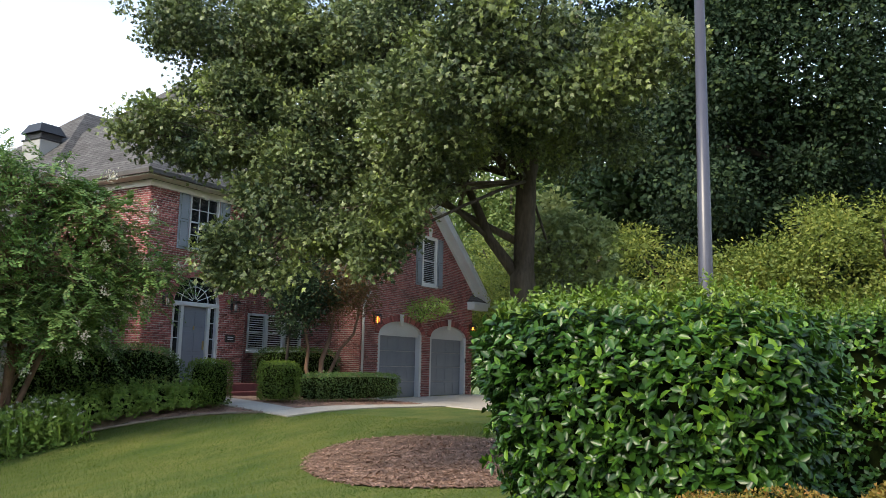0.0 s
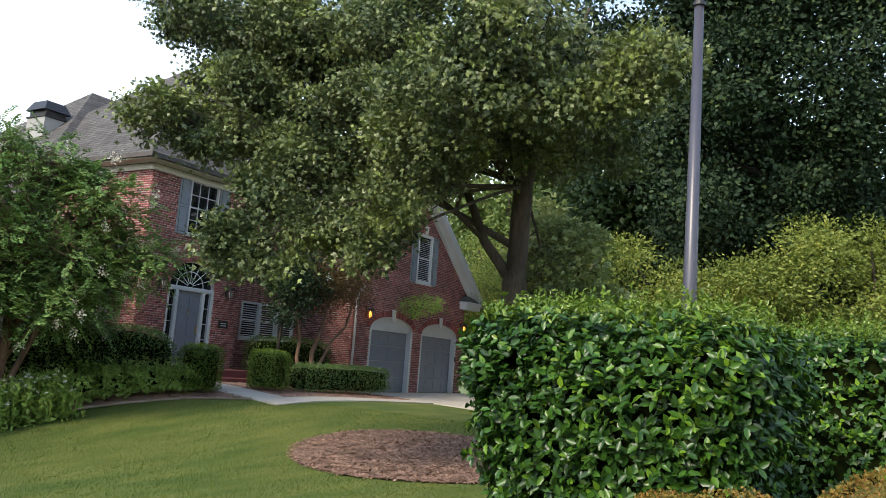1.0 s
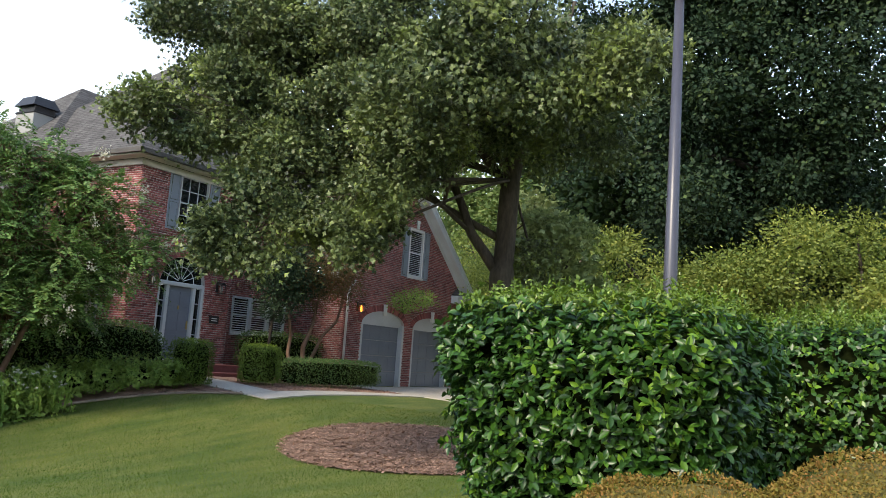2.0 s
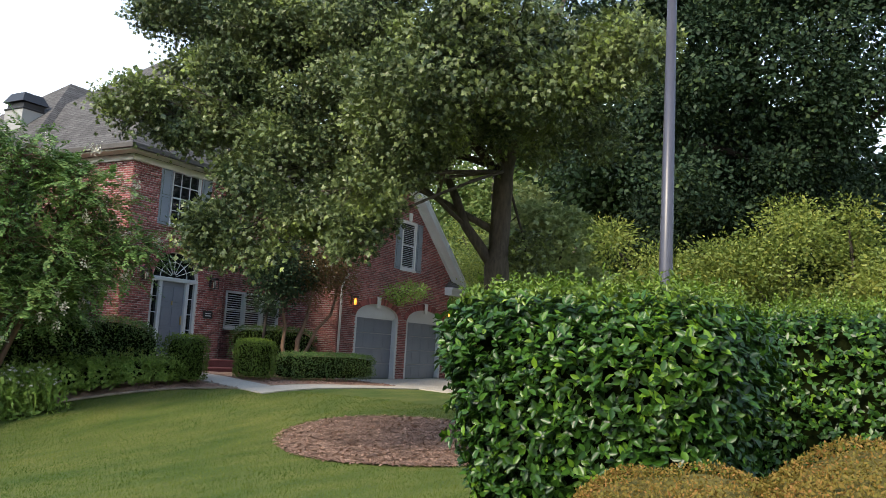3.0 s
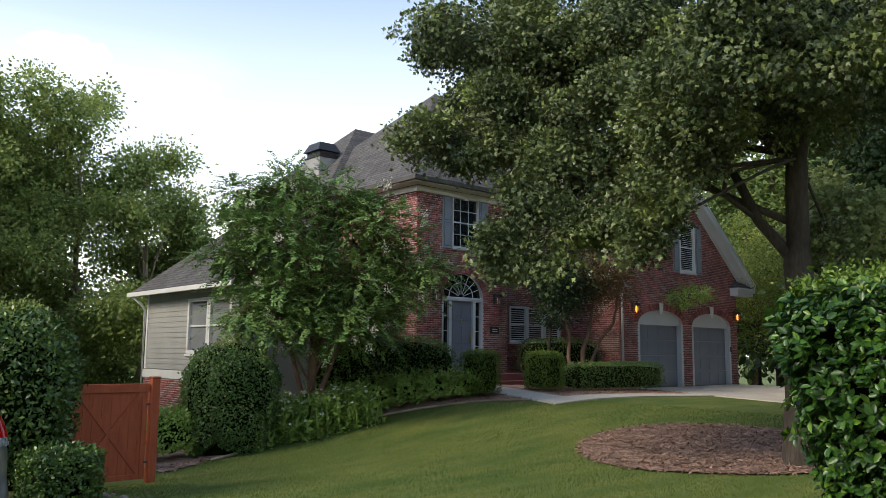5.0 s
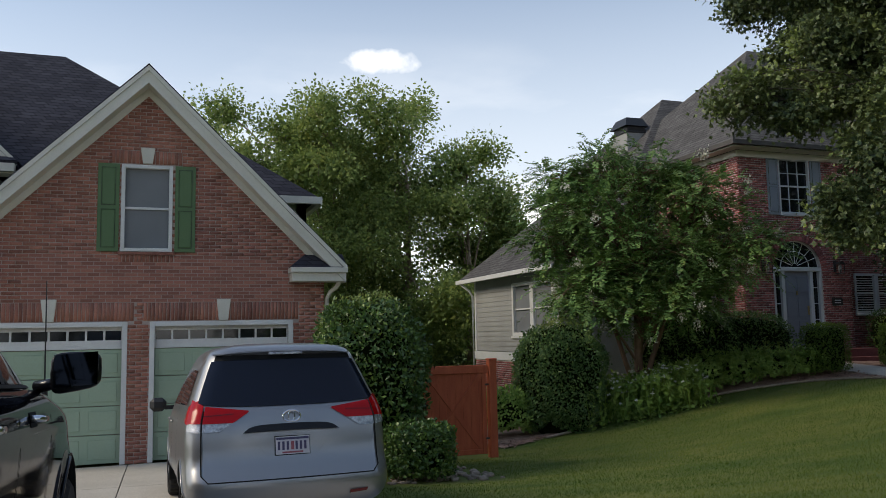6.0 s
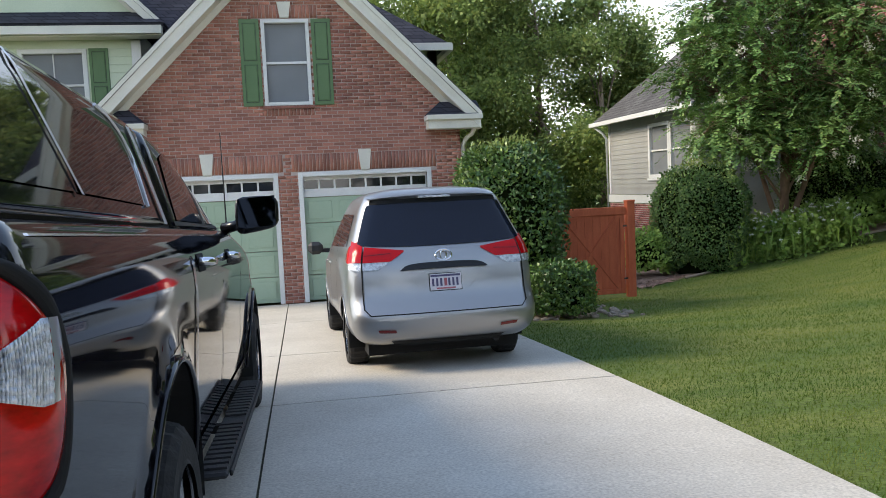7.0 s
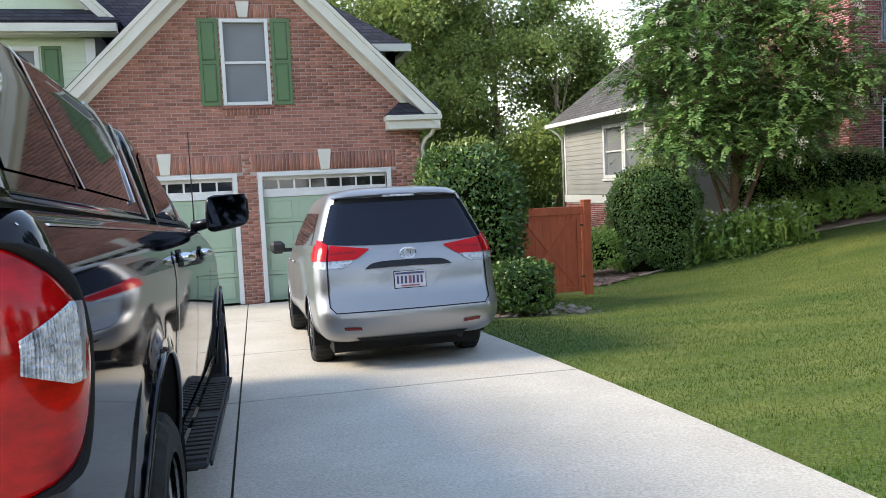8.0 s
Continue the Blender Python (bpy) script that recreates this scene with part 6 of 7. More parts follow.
def in_bed(x, y):
    inside = np.zeros(len(x), bool)
    q = BED[-1]
    for p in BED:
        cross = ((p[1] > y) != (q[1] > y)) & (x < (q[0] - p[0]) * (y - p[1]) / (q[1] - p[1] + 1e-9) + p[0])
        inside ^= cross
        q = p
    return inside


def grass():
    """Short blades over the part of the lawn that the camera passes, thinner with distance."""
    n = 460000
    d = 2.2 + 20.0 * RNG.random(n) ** 1.3
    a = RNG.uniform(radians(-30), radians(88), n)
    x, y = d * np.cos(a), d * np.sin(a)
    keep = (x > 2.235) & (y < 17.3) & (in_mulch(x, y) > 1) & ~in_bed(x, y) & ~((x > 15.9) & (y > 14.05)) & ~((x > 23.5) & (y > 6)) & ~((y > 14.6) & (x < 5.8))
    keep &= ~((x > 2.7) & (x < 4.6) & (y > 11.3) & (y < 14.6))
    x, y, d = x[keep], y[keep], d[keep]
    n = len(x)
    z = grounds(np.c_[x, y])
    h = RNG.uniform(0.012, 0.030, n) * (1 + 0.03 * d)
    w = 0.0020 * (1 + 0.13 * d)
    t = RNG.uniform(0, 2 * np.pi, n)
    side = np.c_[np.cos(t), np.sin(t), np.zeros(n)] * w[:, None]
    lean = np.c_[RNG.normal(size=(n, 2)) * 0.45, np.ones(n)] * h[:, None]
    foot = np.c_[x, y, z - 0.004]
    v = np.stack([foot - side, foot + side, foot + lean], 1).reshape(-1, 3)
    ob = obj("grass", fast_mesh("grass", v, np.arange(3 * n).reshape(-1, 3)), LEAF["grass"])
    tagged(ob, "short mown grass blades, patchy yellow-green", "grass", kind="stuff")


LEAF["grass"] = foliage("grass_blade", (0.049, 0.107, 0.012), (0.158, 0.202, 0.033), rough=0.6, trans=0.3, spec=0.2, warm=(0.334, 0.317, 0.106), patch=0.6, mottle=(0.2, 0.95), stripes=-28)
grass()


def disc(name, fn, label, x0, x1, y0, y1, lift, mat, step=0.2):
    """A low mound of the ground's shape where fn says so."""
    xs, ys = np.arange(x0, x1, step), np.arange(y0, y1, step)
    gx, gy = np.meshgrid(xs, ys)
    k = fn(gx.ravel(), gy.ravel()).reshape(gx.shape)
    z = grounds(np.c_[gx.ravel(), gy.ravel()]).reshape(gx.shape) + lift + 0.02 * RNG.random(gx.shape)
    idx = -np.ones(gx.shape, int)
    verts, faces = [], []
    for j in range(len(ys) - 1):
        for i in range(len(xs) - 1):
            cell = ((j, i), (j, i + 1), (j + 1, i + 1), (j + 1, i))
            if all(k[c] for c in cell):
                f = []
                for c in cell:
                    if idx[c] < 0:
                        idx[c] = len(verts)
                        verts.append((gx[c], gy[c], z[c]))
                    f.append(int(idx[c]))
                faces.append(f)
    return tagged(raw(name, verts, faces, mat, smooth=True), label, "mulch", kind="structure")


disc("mulch_ring", lambda x, y: in_mulch(x, y) < 1, "brown bark mulch ring round the oak", 10.8, 17.8, 5.0, 11.8, 0.02, M["mulch"], 0.12)
disc("mulch_bed", lambda x, y: in_bed(x, y), "brown mulch in the flower bed", 6.2, 16.4, 14.1, 19.3, 0.015, M["mulch"], 0.15)
disc("mulch_strip", lambda x, y: (x > 17.03) & (x < 23.6) & (y > 14.83), "brown mulch below the box hedge", 16.9, 23.8, 14.7, 19.8, 0.015, M["mulch"], 0.15)


def chips():
    n = 34000
    x, y = RNG.uniform(11.0, 17.4, n), RNG.uniform(5.4, 11.5, n)
    k = in_mulch(x, y) < 1.0
    x2, y2 = RNG.uniform(6.4, 23.4, n // 2), RNG.uniform(14.3, 16.5, n // 2)
    k2 = in_bed(x2, y2) | ((x2 > 17.1) & (y2 > 14.9))
    x, y = np.r_[x[k], x2[k2]], np.r_[y[k], y2[k2]]
    m = len(x)
    pts = np.c_[x, y, grounds(np.c_[x, y]) + 0.04]
    flat = rand_dirs(m) * np.array([1, 1, 0.25])
    leaves("mulch_chips", pts, flat, np.array([0, 0, 1.0]) + 0.4 * rand_dirs(m), RNG.uniform(0.03, 0.10, m), 0.6, "diamond", M["mulch"])
    tagged(scene.objects["mulch_chips"], "scattered bark chips on the mulch", "mulch", kind="stuff")


M["stone"] = surface("river_stone", (0.20, 0.155, 0.12), (0.36, 0.29, 0.23), scale=2, detail=30, rough=0.8)
chips()
bm = bmesh.new()
edge = [(x, y, ground(x, y) + 0.03) for x, y in ((7.6, 16.22), (8.3, 16.45), (9.0, 16.62), (10.1, 16.77), (11.3, 16.85), (12.0, 16.8), (12.5, 16.72), (13.2, 16.47), (13.85, 16.17), (14.5, 15.85), (15.1, 15.42), (15.85, 14.87))]
tube(bm, edge, 0.028, sides=7)
tagged(part("trim", bm, M["stone"], smooth=True), "low stone-coloured edging along the flower bed", "edging", kind="structure")


def stones():
    e = placed("river_stones", "patch of pale river stones below a shrub", "stones", (3.7, 12.6, ground(3.7, 12.6)))
    for k in range(150):
        x, y = RNG.uniform(-0.9, 0.95), RNG.uniform(-1.0, 1.0)
        s = RNG.uniform(0.03, 0.075)
        bm = bmesh.new()
        bmesh.ops.create_icosphere(bm, subdivisions=1, radius=s)
        bmesh.ops.scale(bm, vec=(1.3, 1.0, 0.6), verts=bm.verts)
        bmesh.ops.rotate(bm, matrix=Matrix.Rotation(RNG.uniform(0, 6.28), 3, "Z"), verts=bm.verts)
        bmesh.ops.translate(bm, vec=(x, y, ground(3.7 + x, 12.6 + y) - ground(3.7, 12.6) + s * 0.3), verts=bm.verts)
        part("stone", bm, M["stone"], e, smooth=True)


stones()
for x, y, h, w in ((31.5, 10.4, 14.0, 4.6), (33.0, 8.0, 14.0, 4.6)):
    g = ground(x, y)
    lob = [(x + RNG.normal() * w * 0.25, y + RNG.normal() * w * 0.25, g + h * f, w * s) for f, s in ((0.28, 0.5), (0.4, 0.55), (0.5, 0.6), (0.62, 0.6), (0.75, 0.55), (0.88, 0.4))]
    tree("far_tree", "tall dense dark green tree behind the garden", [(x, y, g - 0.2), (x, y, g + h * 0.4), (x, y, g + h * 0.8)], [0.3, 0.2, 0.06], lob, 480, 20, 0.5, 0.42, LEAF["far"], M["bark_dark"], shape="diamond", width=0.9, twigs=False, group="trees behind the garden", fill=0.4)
# a tree added behind the oak; its pale leaves paint in sunlit foliage
g = ground(17.9, 7.5)
tree("added_lit_tree", "added tree with loose sprays of leaves, sunlight painted in their pale green", [(17.9, 7.5, g - 0.2), (17.85, 7.5, 2.4), (17.8, 7.45, 4.8)], [0.09, 0.07, 0.03],
     ((17.7, 7.7, 5.1, 0.6), (17.5, 7.3, 4.7, 0.75), (17.8, 8.0, 4.3, 0.7), (17.6, 6.9, 4.2, 0.8), (17.9, 7.5, 3.6, 0.9), (17.7, 6.7, 3.3, 0.7), (17.8, 8.1, 3.2, 0.6), (18.1, 7.3, 2.6, 0.9)),
     300, 24, 0.15, 0.18, LEAF["lit_oak"], M["bark"], shape="pin", width=0.95, fill=0.5, twig_step=12, droop=0.1, up=0.45, face=1.0, pads=6, pad_size=0.42, inner=350, inner_leaf=0.16)

# ---- vehicles ----
def tint(name, col, rough, metal=0.0, coat=0.0, spec=0.5, flake=0.0):
    m, nt, b = nodes_of(name, rough, metal, spec)
    b.inputs["Base Color"].default_value = (*col, 1)
    if coat:
        b.inputs["Coat Weight"].default_value, b.inputs["Coat Roughness"].default_value = coat, 0.03
    # faint road dust
    tc, no, mr = nt.nodes.new("ShaderNodeTexCoord"), nt.nodes.new("ShaderNodeTexNoise"), nt.nodes.new("ShaderNodeMapRange")
    no.inputs["Scale"].default_value, no.inputs["Detail"].default_value = 5.0, 6.0
    mr.inputs["To Min"].default_value, mr.inputs["To Max"].default_value = max(0.02, rough - 0.03), rough + 0.06
    nt.links.new(tc.outputs["Object"], no.inputs["Vector"])
    nt.links.new(no.outputs["Fac"], mr.inputs["Value"])
    nt.links.new(mr.outputs["Result"], b.inputs["Roughness"])
    return m


C = {
    "black": tint("black_pearl_paint", (0.006, 0.006, 0.009), 0.0, 0.0, 0.0, 0.5),
    "silver": tint("silver_metallic_paint", (0.30, 0.305, 0.315), 0.30, 0.7, 0.5),
    "glass": plain("tinted_car_glass", (0.008, 0.009, 0.011), 0.03, spec=0.7),
    "glass_blue": plain("privacy_rear_glass", (0.004, 0.006, 0.015), 0.04, spec=0.35),
    "chrome": plain("chrome", (0.75, 0.75, 0.76), 0.08, 1.0),
    "rubber": surface("tyre_rubber", (0.012, 0.012, 0.012), (0.025, 0.025, 0.025), scale=6, detail=80, rough=0.85, bump=0.3),
    "plastic": surface("black_grained_plastic", (0.015, 0.015, 0.016), (0.022, 0.022, 0.024), scale=6, detail=200, rough=0.55, bump=0.2),
    "well": plain("wheel_well_liner", (0.006, 0.006, 0.006), 0.95),
    "red": plain("red_lamp_lens", (0.40, 0.003, 0.006), 0.12, spec=0.25),
    "red_dark": plain("deep_red_lamp_lens", (0.13, 0.002, 0.004), 0.10, spec=0.4, coat=0.3),
    "clear": surface("clear_lamp_lens", (0.26, 0.28, 0.31), (0.60, 0.63, 0.67), scale=30, detail=90, rough=0.15, bump=0.6, metal=0.6, fine=0.3),
    "alloy": plain("alloy_rim", (0.55, 0.56, 0.58), 0.25, 1.0),
    "plate": surface("pale_plate", (0.50, 0.50, 0.55), (0.66, 0.60, 0.62), scale=8, detail=40, rough=0.4, bump=0.0, fine=0.08),
    "plate_red": plain("dusky_red_plate_print", (0.33, 0.09, 0.11), 0.5),
    "ink": plain("dark_plate_ink", (0.06, 0.05, 0.12), 0.5),
}

C["mirror_case"] = plain("gloss_black_plastic", (0.008, 0.008, 0.009), 0.22, spec=0.35)

C["chrome_dark"] = plain("dark_polished_trim", (0.10, 0.11, 0.13), 0.12, 1.0)


class Shell:
    """A closed body from rounded rectangles stacked in height. Tables over z: half width, rear, front. Local: y forwards from the tail, z up."""

    def __init__(self, z, w, rear, front, rc=0.12, bulge=0.05, nose=0.25, crown=0.03):
        self.z, self.w, self.rear, self.front = (np.array(t, float) for t in (z, w, rear, front))
        self.rc, self.bulge, self.nose, self.crown = rc, bulge, nose, crown
        self.flares = ()

    def at(self, z):
        return np.interp(z, self.z, self.w), np.interp(z, self.z, self.rear), np.interp(z, self.z, self.front)

    def back(self, u, z, off=0.0):
        """Point of the rear face; u from -1 to 1 across."""
        w, r, f = self.at(z)
        x = u * w
        y = r - self.bulge * (1 - u * u)
        t = abs(x) - (w - self.rc)
        if t > 0:
            y += self.rc - math.sqrt(max(0.0, self.rc ** 2 - t * t))
        return (x * (1 + off / w), y - off, z)

    def side(self, y, z, s=1, off=0.0):
        """Point of the side at y; s: +1 right, -1 left."""
        w, r, f = self.at(z)
        x = w
        t = (r + self.rc) - y
        if t > 0:
            x = w - self.rc + math.sqrt(max(0.0, self.rc ** 2 - min(t, self.rc) ** 2))
        t = y - (f - 1.2)
        if t > 0:
            x -= self.nose * (t / 1.2) ** 2
        for cy, cz, rad in self.flares:
            d = math.hypot(y - cy, z - cz) - rad
            x += 0.018 * math.exp(-(d / 0.07) ** 2)
        return (s * (x + off), y, z)

    def mesh(self, heights, along=90, across=24, arches=(), top=True):
        bm = bmesh.new()
        rings = []
        for z in heights:
            w, r, f = self.at(z)
            a = math.pi / 2
            loop = [self.back(u, z) for u in np.linspace(-1 + 0.5 * self.rc / w, 1 - 0.5 * self.rc / w, across)]
            ys = np.linspace(r + self.rc * 0.35, f, along)
            loop += [self.side(y, z, 1) for y in ys]
            xe = self.side(f, z, 1)[0]
            loop += [(x, f + 0.10 * (1 - (x / xe) ** 2), z) for x in np.linspace(xe, -xe, 12)[1:-1]]
            loop += [self.side(y, z, -1) for y in ys[::-1]]
            rings.append([bm.verts.new(p) for p in loop])
        n = len(rings[0])
        for p, q in zip(rings, rings[1:]):
            for k in range(n):
                bm.faces.new((p[k], p[(k + 1) % n], q[(k + 1) % n], q[k]))
        if top:
            w, r, f = self.at(heights[-1])
            mid = [bm.verts.new((v.co.x * 0.6, (v.co.y - (r + f) / 2) * 0.8 + (r + f) / 2, v.co.z + self.crown)) for v in rings[-1]]
            for k in range(n):
                bm.faces.new((rings[-1][k], rings[-1][(k + 1) % n], mid[(k + 1) % n], mid[k]))
            bm.faces.new(mid)
        bm.faces.new(rings[0][::-1])
        for cy, cz, rad in arches:
            for v in bm.verts:
                d = math.hypot(v.co.y - cy, v.co.z - cz)
                if abs(d - rad) < 0.035 and abs(v.co.x) > 0.5:
                    v.co.y, v.co.z = cy + (v.co.y - cy) * rad / d, cz + (v.co.z - cz) * rad / d
            kill = [f for f in bm.faces if math.hypot(f.calc_center_median().y - cy, f.calc_center_median().z - cz) < rad - 0.004 and abs(f.calc_center_median().x) > 0.5 and len(f.verts) == 4]
            bmesh.ops.delete(bm, geom=kill, context="FACES")
        return bm

    def back_patch(self, lines, off, n=14):
        """A patch of the rear face between rows (z as a function of u): lines: (u0, u1, z at bottom for u0 and u1, z at top for u0 and u1)."""
        u0, u1, b0, b1, t0, t1 = lines
        return grid_patch(lambda a, b: self.back(u0 + (u1 - u0) * a, (b0 + (b1 - b0) * a) * (1 - b) + (t0 + (t1 - t0) * a) * b, off), n, 6)

    def side_patch(self, y0, y1, b0, b1, t0, t1, s, off, n=14, lean=0.0):
        return grid_patch(lambda a, b: self.side(y0 + (y1 - y0) * a + lean * b, (b0 + (b1 - b0) * a) * (1 - b) + (t0 + (t1 - t0) * a) * b, s, off), n, 6)


def grid_patch(fn, n, m, thick=None):
    bm = bmesh.new()
    g = [[bm.verts.new(fn(i / n, j / m)) for j in range(m + 1)] for i in range(n + 1)]
    for i in range(n):
        for j in range(m):
            bm.faces.new((g[i][j], g[i + 1][j], g[i + 1][j + 1], g[i][j + 1]))
    return bm


def wheel(parent, at, r, width, s, spokes=6):
    """Tyre with tread blocks, rim with spokes, hub; s: side that shows."""
    x, y, z = at
    bm = bmesh.new()
    rings = []
    prof = [(0.0, r * 0.62), (width * 0.02, r * 0.66), (width * 0.0, r * 0.86), (width * 0.10, r * 0.97), (width * 0.25, r), (width * 0.75, r), (width * 0.9, r * 0.97), (width, r * 0.86), (width * 0.98, r * 0.6)]
    k = 56
    for q, (d, rad) in enumerate(prof):
        ring_ = []
        for i in range(k):
            a = 2 * math.pi * i / k
            rr = rad - (0.012 if q in (3, 4, 5, 6) and i % 2 else 0)
            ring_.append(bm.verts.new((x + s * (width / 2 - d), y + rr * math.cos(a), z + rr * math.sin(a))))
        rings.append(ring_)
    for p, q in zip(rings, rings[1:]):
        for i in range(k):
            bm.faces.new((p[i], p[(i + 1) % k], q[(i + 1) % k], q[i]))
    w = part("wheel", bm, C["rubber"], parent)
    bm = bmesh.new()
    fx = x + s * width * 0.44
    tube(bm, [(fx, y, z), (fx - s * 0.01, y, z)], r * 0.63, sides=36, cap=False)
    tube(bm, [(fx - s * 0.06, y, z), (fx - s * 0.07, y, z)], r * 0.62, sides=36)
    for i in range(spokes):
        a = 2 * math.pi * i / spokes
        d = Vector((0, math.cos(a), math.sin(a)))
        n = Vector((0, -math.sin(a), math.cos(a)))
        v = [bm.verts.new(Vector((fx - s * h, y, z)) + d * rr + n * wd) for rr, wd, h in ((r * 0.1, 0.035, 0.0), (r * 0.1, -0.035, 0.0), (r * 0.61, -0.05, 0.02), (r * 0.61, 0.05, 0.02))]
        bm.faces.new(v)
        v2 = [bm.verts.new(u.co - Vector((s * 0.05, 0, 0))) for u in v]
        for j in range(4):
            bm.faces.new((v[j], v[(j + 1) % 4], v2[(j + 1) % 4], v2[j]))
    tube(bm, [(fx - s * 0.05, y, z), (fx + s * 0.012, y, z)], r * 0.15, sides=16)
    part("rim", bm, C["alloy"], w)
    return w


def arch_lip(shell, cy, cz, r, s, mat, parent, rad=0.014, lo=-0.1):
    bm = bmesh.new()
    pts = []
    for k in range(25):
        a = lo + (math.pi - 2 * lo) * k / 24
        y, z = cy + r * math.cos(a), cz + r * math.sin(a)
        pts.append(shell.side(y, max(z, shell.z[0]), s, 0.004))
    tube(bm, pts, rad, sides=6)
    return part("arch_lip", bm, mat, parent, smooth=True)


def wheel_well(parent, cy, cz, r, s, x_in, x_out):
    bm = bmesh.new()
    k = 20
    a = [bm.verts.new((s * x_out, cy + r * math.cos(math.pi * (1.15 * i / k - 0.075)), cz + r * math.sin(math.pi * (1.15 * i / k - 0.075)))) for i in range(k + 1)]
    b = [bm.verts.new((s * x_in, v.co.y, v.co.z)) for v in a]
    for i in range(k):
        bm.faces.new((a[i], a[i + 1], b[i + 1], b[i]))
    bm.faces.new(b)
    part("wheel_well", bm, C["well"], parent)


def minivan():
    e = placed("minivan", "silver minivan with dark rear glass parked before a garage", "car", (0.925, 7.74, ground(0.93, 8.8) + 0.045), 1.5, tilt=-2.4)
    z = (0.33, 0.38, 0.48, 0.60, 0.68, 0.78, 0.97, 1.12, 1.22, 1.42, 1.62, 1.74, 1.79)
    w = np.array((0.84, 0.92, 0.975, 0.985, 0.985, 0.985, 0.985, 0.97, 0.945, 0.875, 0.80, 0.74, 0.66)) * 0.925
    sh = Shell(z, w, (0.14, 0.07, 0.03, 0.02, 0.06, 0.12, 0.14, 0.17, 0.21, 0.35, 0.48, 0.53, 0.63),
               (4.9, 5.0, 5.05, 5.05, 5.05, 5.0, 4.95, 4.3, 4.05, 3.7, 3.3, 3.0, 2.8), rc=0.17, bulge=0.07, nose=0.2, crown=0.035)
    hs = [0.33, 0.36, 0.40, 0.45, 0.50, 0.55, 0.60, 0.64, 0.68, 0.72, 0.78, 0.84, 0.90, 0.97, 1.04, 1.12, 1.17, 1.22, 1.29, 1.36, 1.42, 1.48, 1.54, 1.60, 1.66, 1.71, 1.75, 1.79]
    AX = (1.02, 4.05)
    part("body", sh.mesh(hs, along=100, arches=[(y, 0.34, 0.40) for y in AX]), C["silver"], e, smooth=True)
    part("underside", boxes((-0.74, 0.74, 0.32, 4.7, 0.20, 0.34)), C["well"], e)
    part("lower_valance", sh.back_patch((-0.66, 0.66, 0.31, 0.31, 0.365, 0.365), 0.004), C["well"], e)
    gate = part("tailgate", sh.back_patch((-0.84, 0.84, 0.625, 0.625, 1.205, 1.205), 0.006, n=24), C["silver"], e, smooth=True)
    bm = grid_patch(lambda a, b: sh.back((-0.93 + 1.86 * a) * (1 - 0.02 * b), 1.245 + 0.035 * abs(2 * a - 1) ** 3 * (1 - b) + b * (0.445 - 0.035 * abs(2 * a - 1) ** 6), 0.010), 28, 8)
    part("rear_window", bm, C["glass_blue"], gate, smooth=True)
    # black strip paints the spoiler's shade on the top of the glass
    part("spoiler_shade", sh.back_patch((-0.88, 0.88, 1.665, 1.665, 1.71, 1.71), 0.014, n=20), C["well"], gate, "painted shade below the spoiler")
    bm = grid_patch(lambda a, b: ((-0.66 + 1.32 * a) * (1 - 0.06 * b), 0.39 + 0.40 * b + 0.10 * abs(2 * a - 1) ** 3 * (1 - b), 1.735 + 0.055 * b - 0.025 * abs(2 * a - 1) ** 3), 20, 6)
    bmesh.ops.solidify(bm, geom=bm.faces[:], thickness=-0.03)
    part("spoiler", bm, C["silver"], gate, smooth=True)
    part("brake_light", boxes((-0.16, 0.16, 0.381, 0.392, 1.708, 1.73), bevel=0.004), C["clear"], gate, "clear high brake light")
    bm = bmesh.new()
    seam = [sh.back(-0.86, zz, 0.004) for zz in (1.22, 1.12, 1.0, 0.86, 0.76, 0.68)] + [sh.back(u, 0.62, 0.004) for u in np.linspace(-0.80, 0.80, 17)] + [sh.back(0.86, zz, 0.004) for zz in (0.68, 0.76, 0.86, 1.0, 1.12, 1.22)]
    tube(bm, seam, 0.006, sides=5)
    part("gate_seam", bm, C["well"], gate)
    bm = grid_patch(lambda a, b: sh.back((-0.46 + 0.92 * a) * (1 - 0.10 * b), 1.020 + 0.010 * (1 - abs(2 * a - 1) ** 2) + 0.058 * b * (1 - 0.35 * abs(2 * a - 1) ** 8), 0.034 - 0.016 * b), 24, 3)
    part("handle_bar", bm, C["mirror_case"], gate, "black grip strip")
    for s in (1, -1):
        part("gate_crease", sh.back_patch((s * 0.26, s * 0.40, 0.83, 0.985, 0.842, 0.99), 0.012, n=4), C["silver"], gate)
    bm = bmesh.new()
    c = Vector(sh.back(0, 1.15, 0.016))
    tube(bm, [c + Vector((0.078 * math.cos(a), 0, 0.052 * math.sin(a))) for a in np.linspace(0, 2 * math.pi, 25)], 0.008, sides=6)
    tube(bm, [c + Vector((0.030 * math.cos(a), 0, 0.044 * math.sin(a))) for a in np.linspace(0, 2 * math.pi, 17)], 0.006, sides=6)
    part("badge", bm, C["chrome"], gate, "oval chrome badge")
    plate = part("number_plate", sh.back_patch((-0.163, 0.163, 0.818, 0.818, 0.972, 0.972), 0.018, n=4), C["plate"], gate, "pale number plate with dark bars")
    part("plate_frame", sh.back_patch((-0.172, 0.172, 0.811, 0.811, 0.979, 0.979), 0.013, n=4), C["chrome_dark"], gate)
    part("plate_band", sh.back_patch((-0.155, 0.155, 0.945, 0.945, 0.964, 0.964), 0.020, n=3), C["ink"], plate)
    for k in range(7):
        u = -0.142 + 0.042 * k
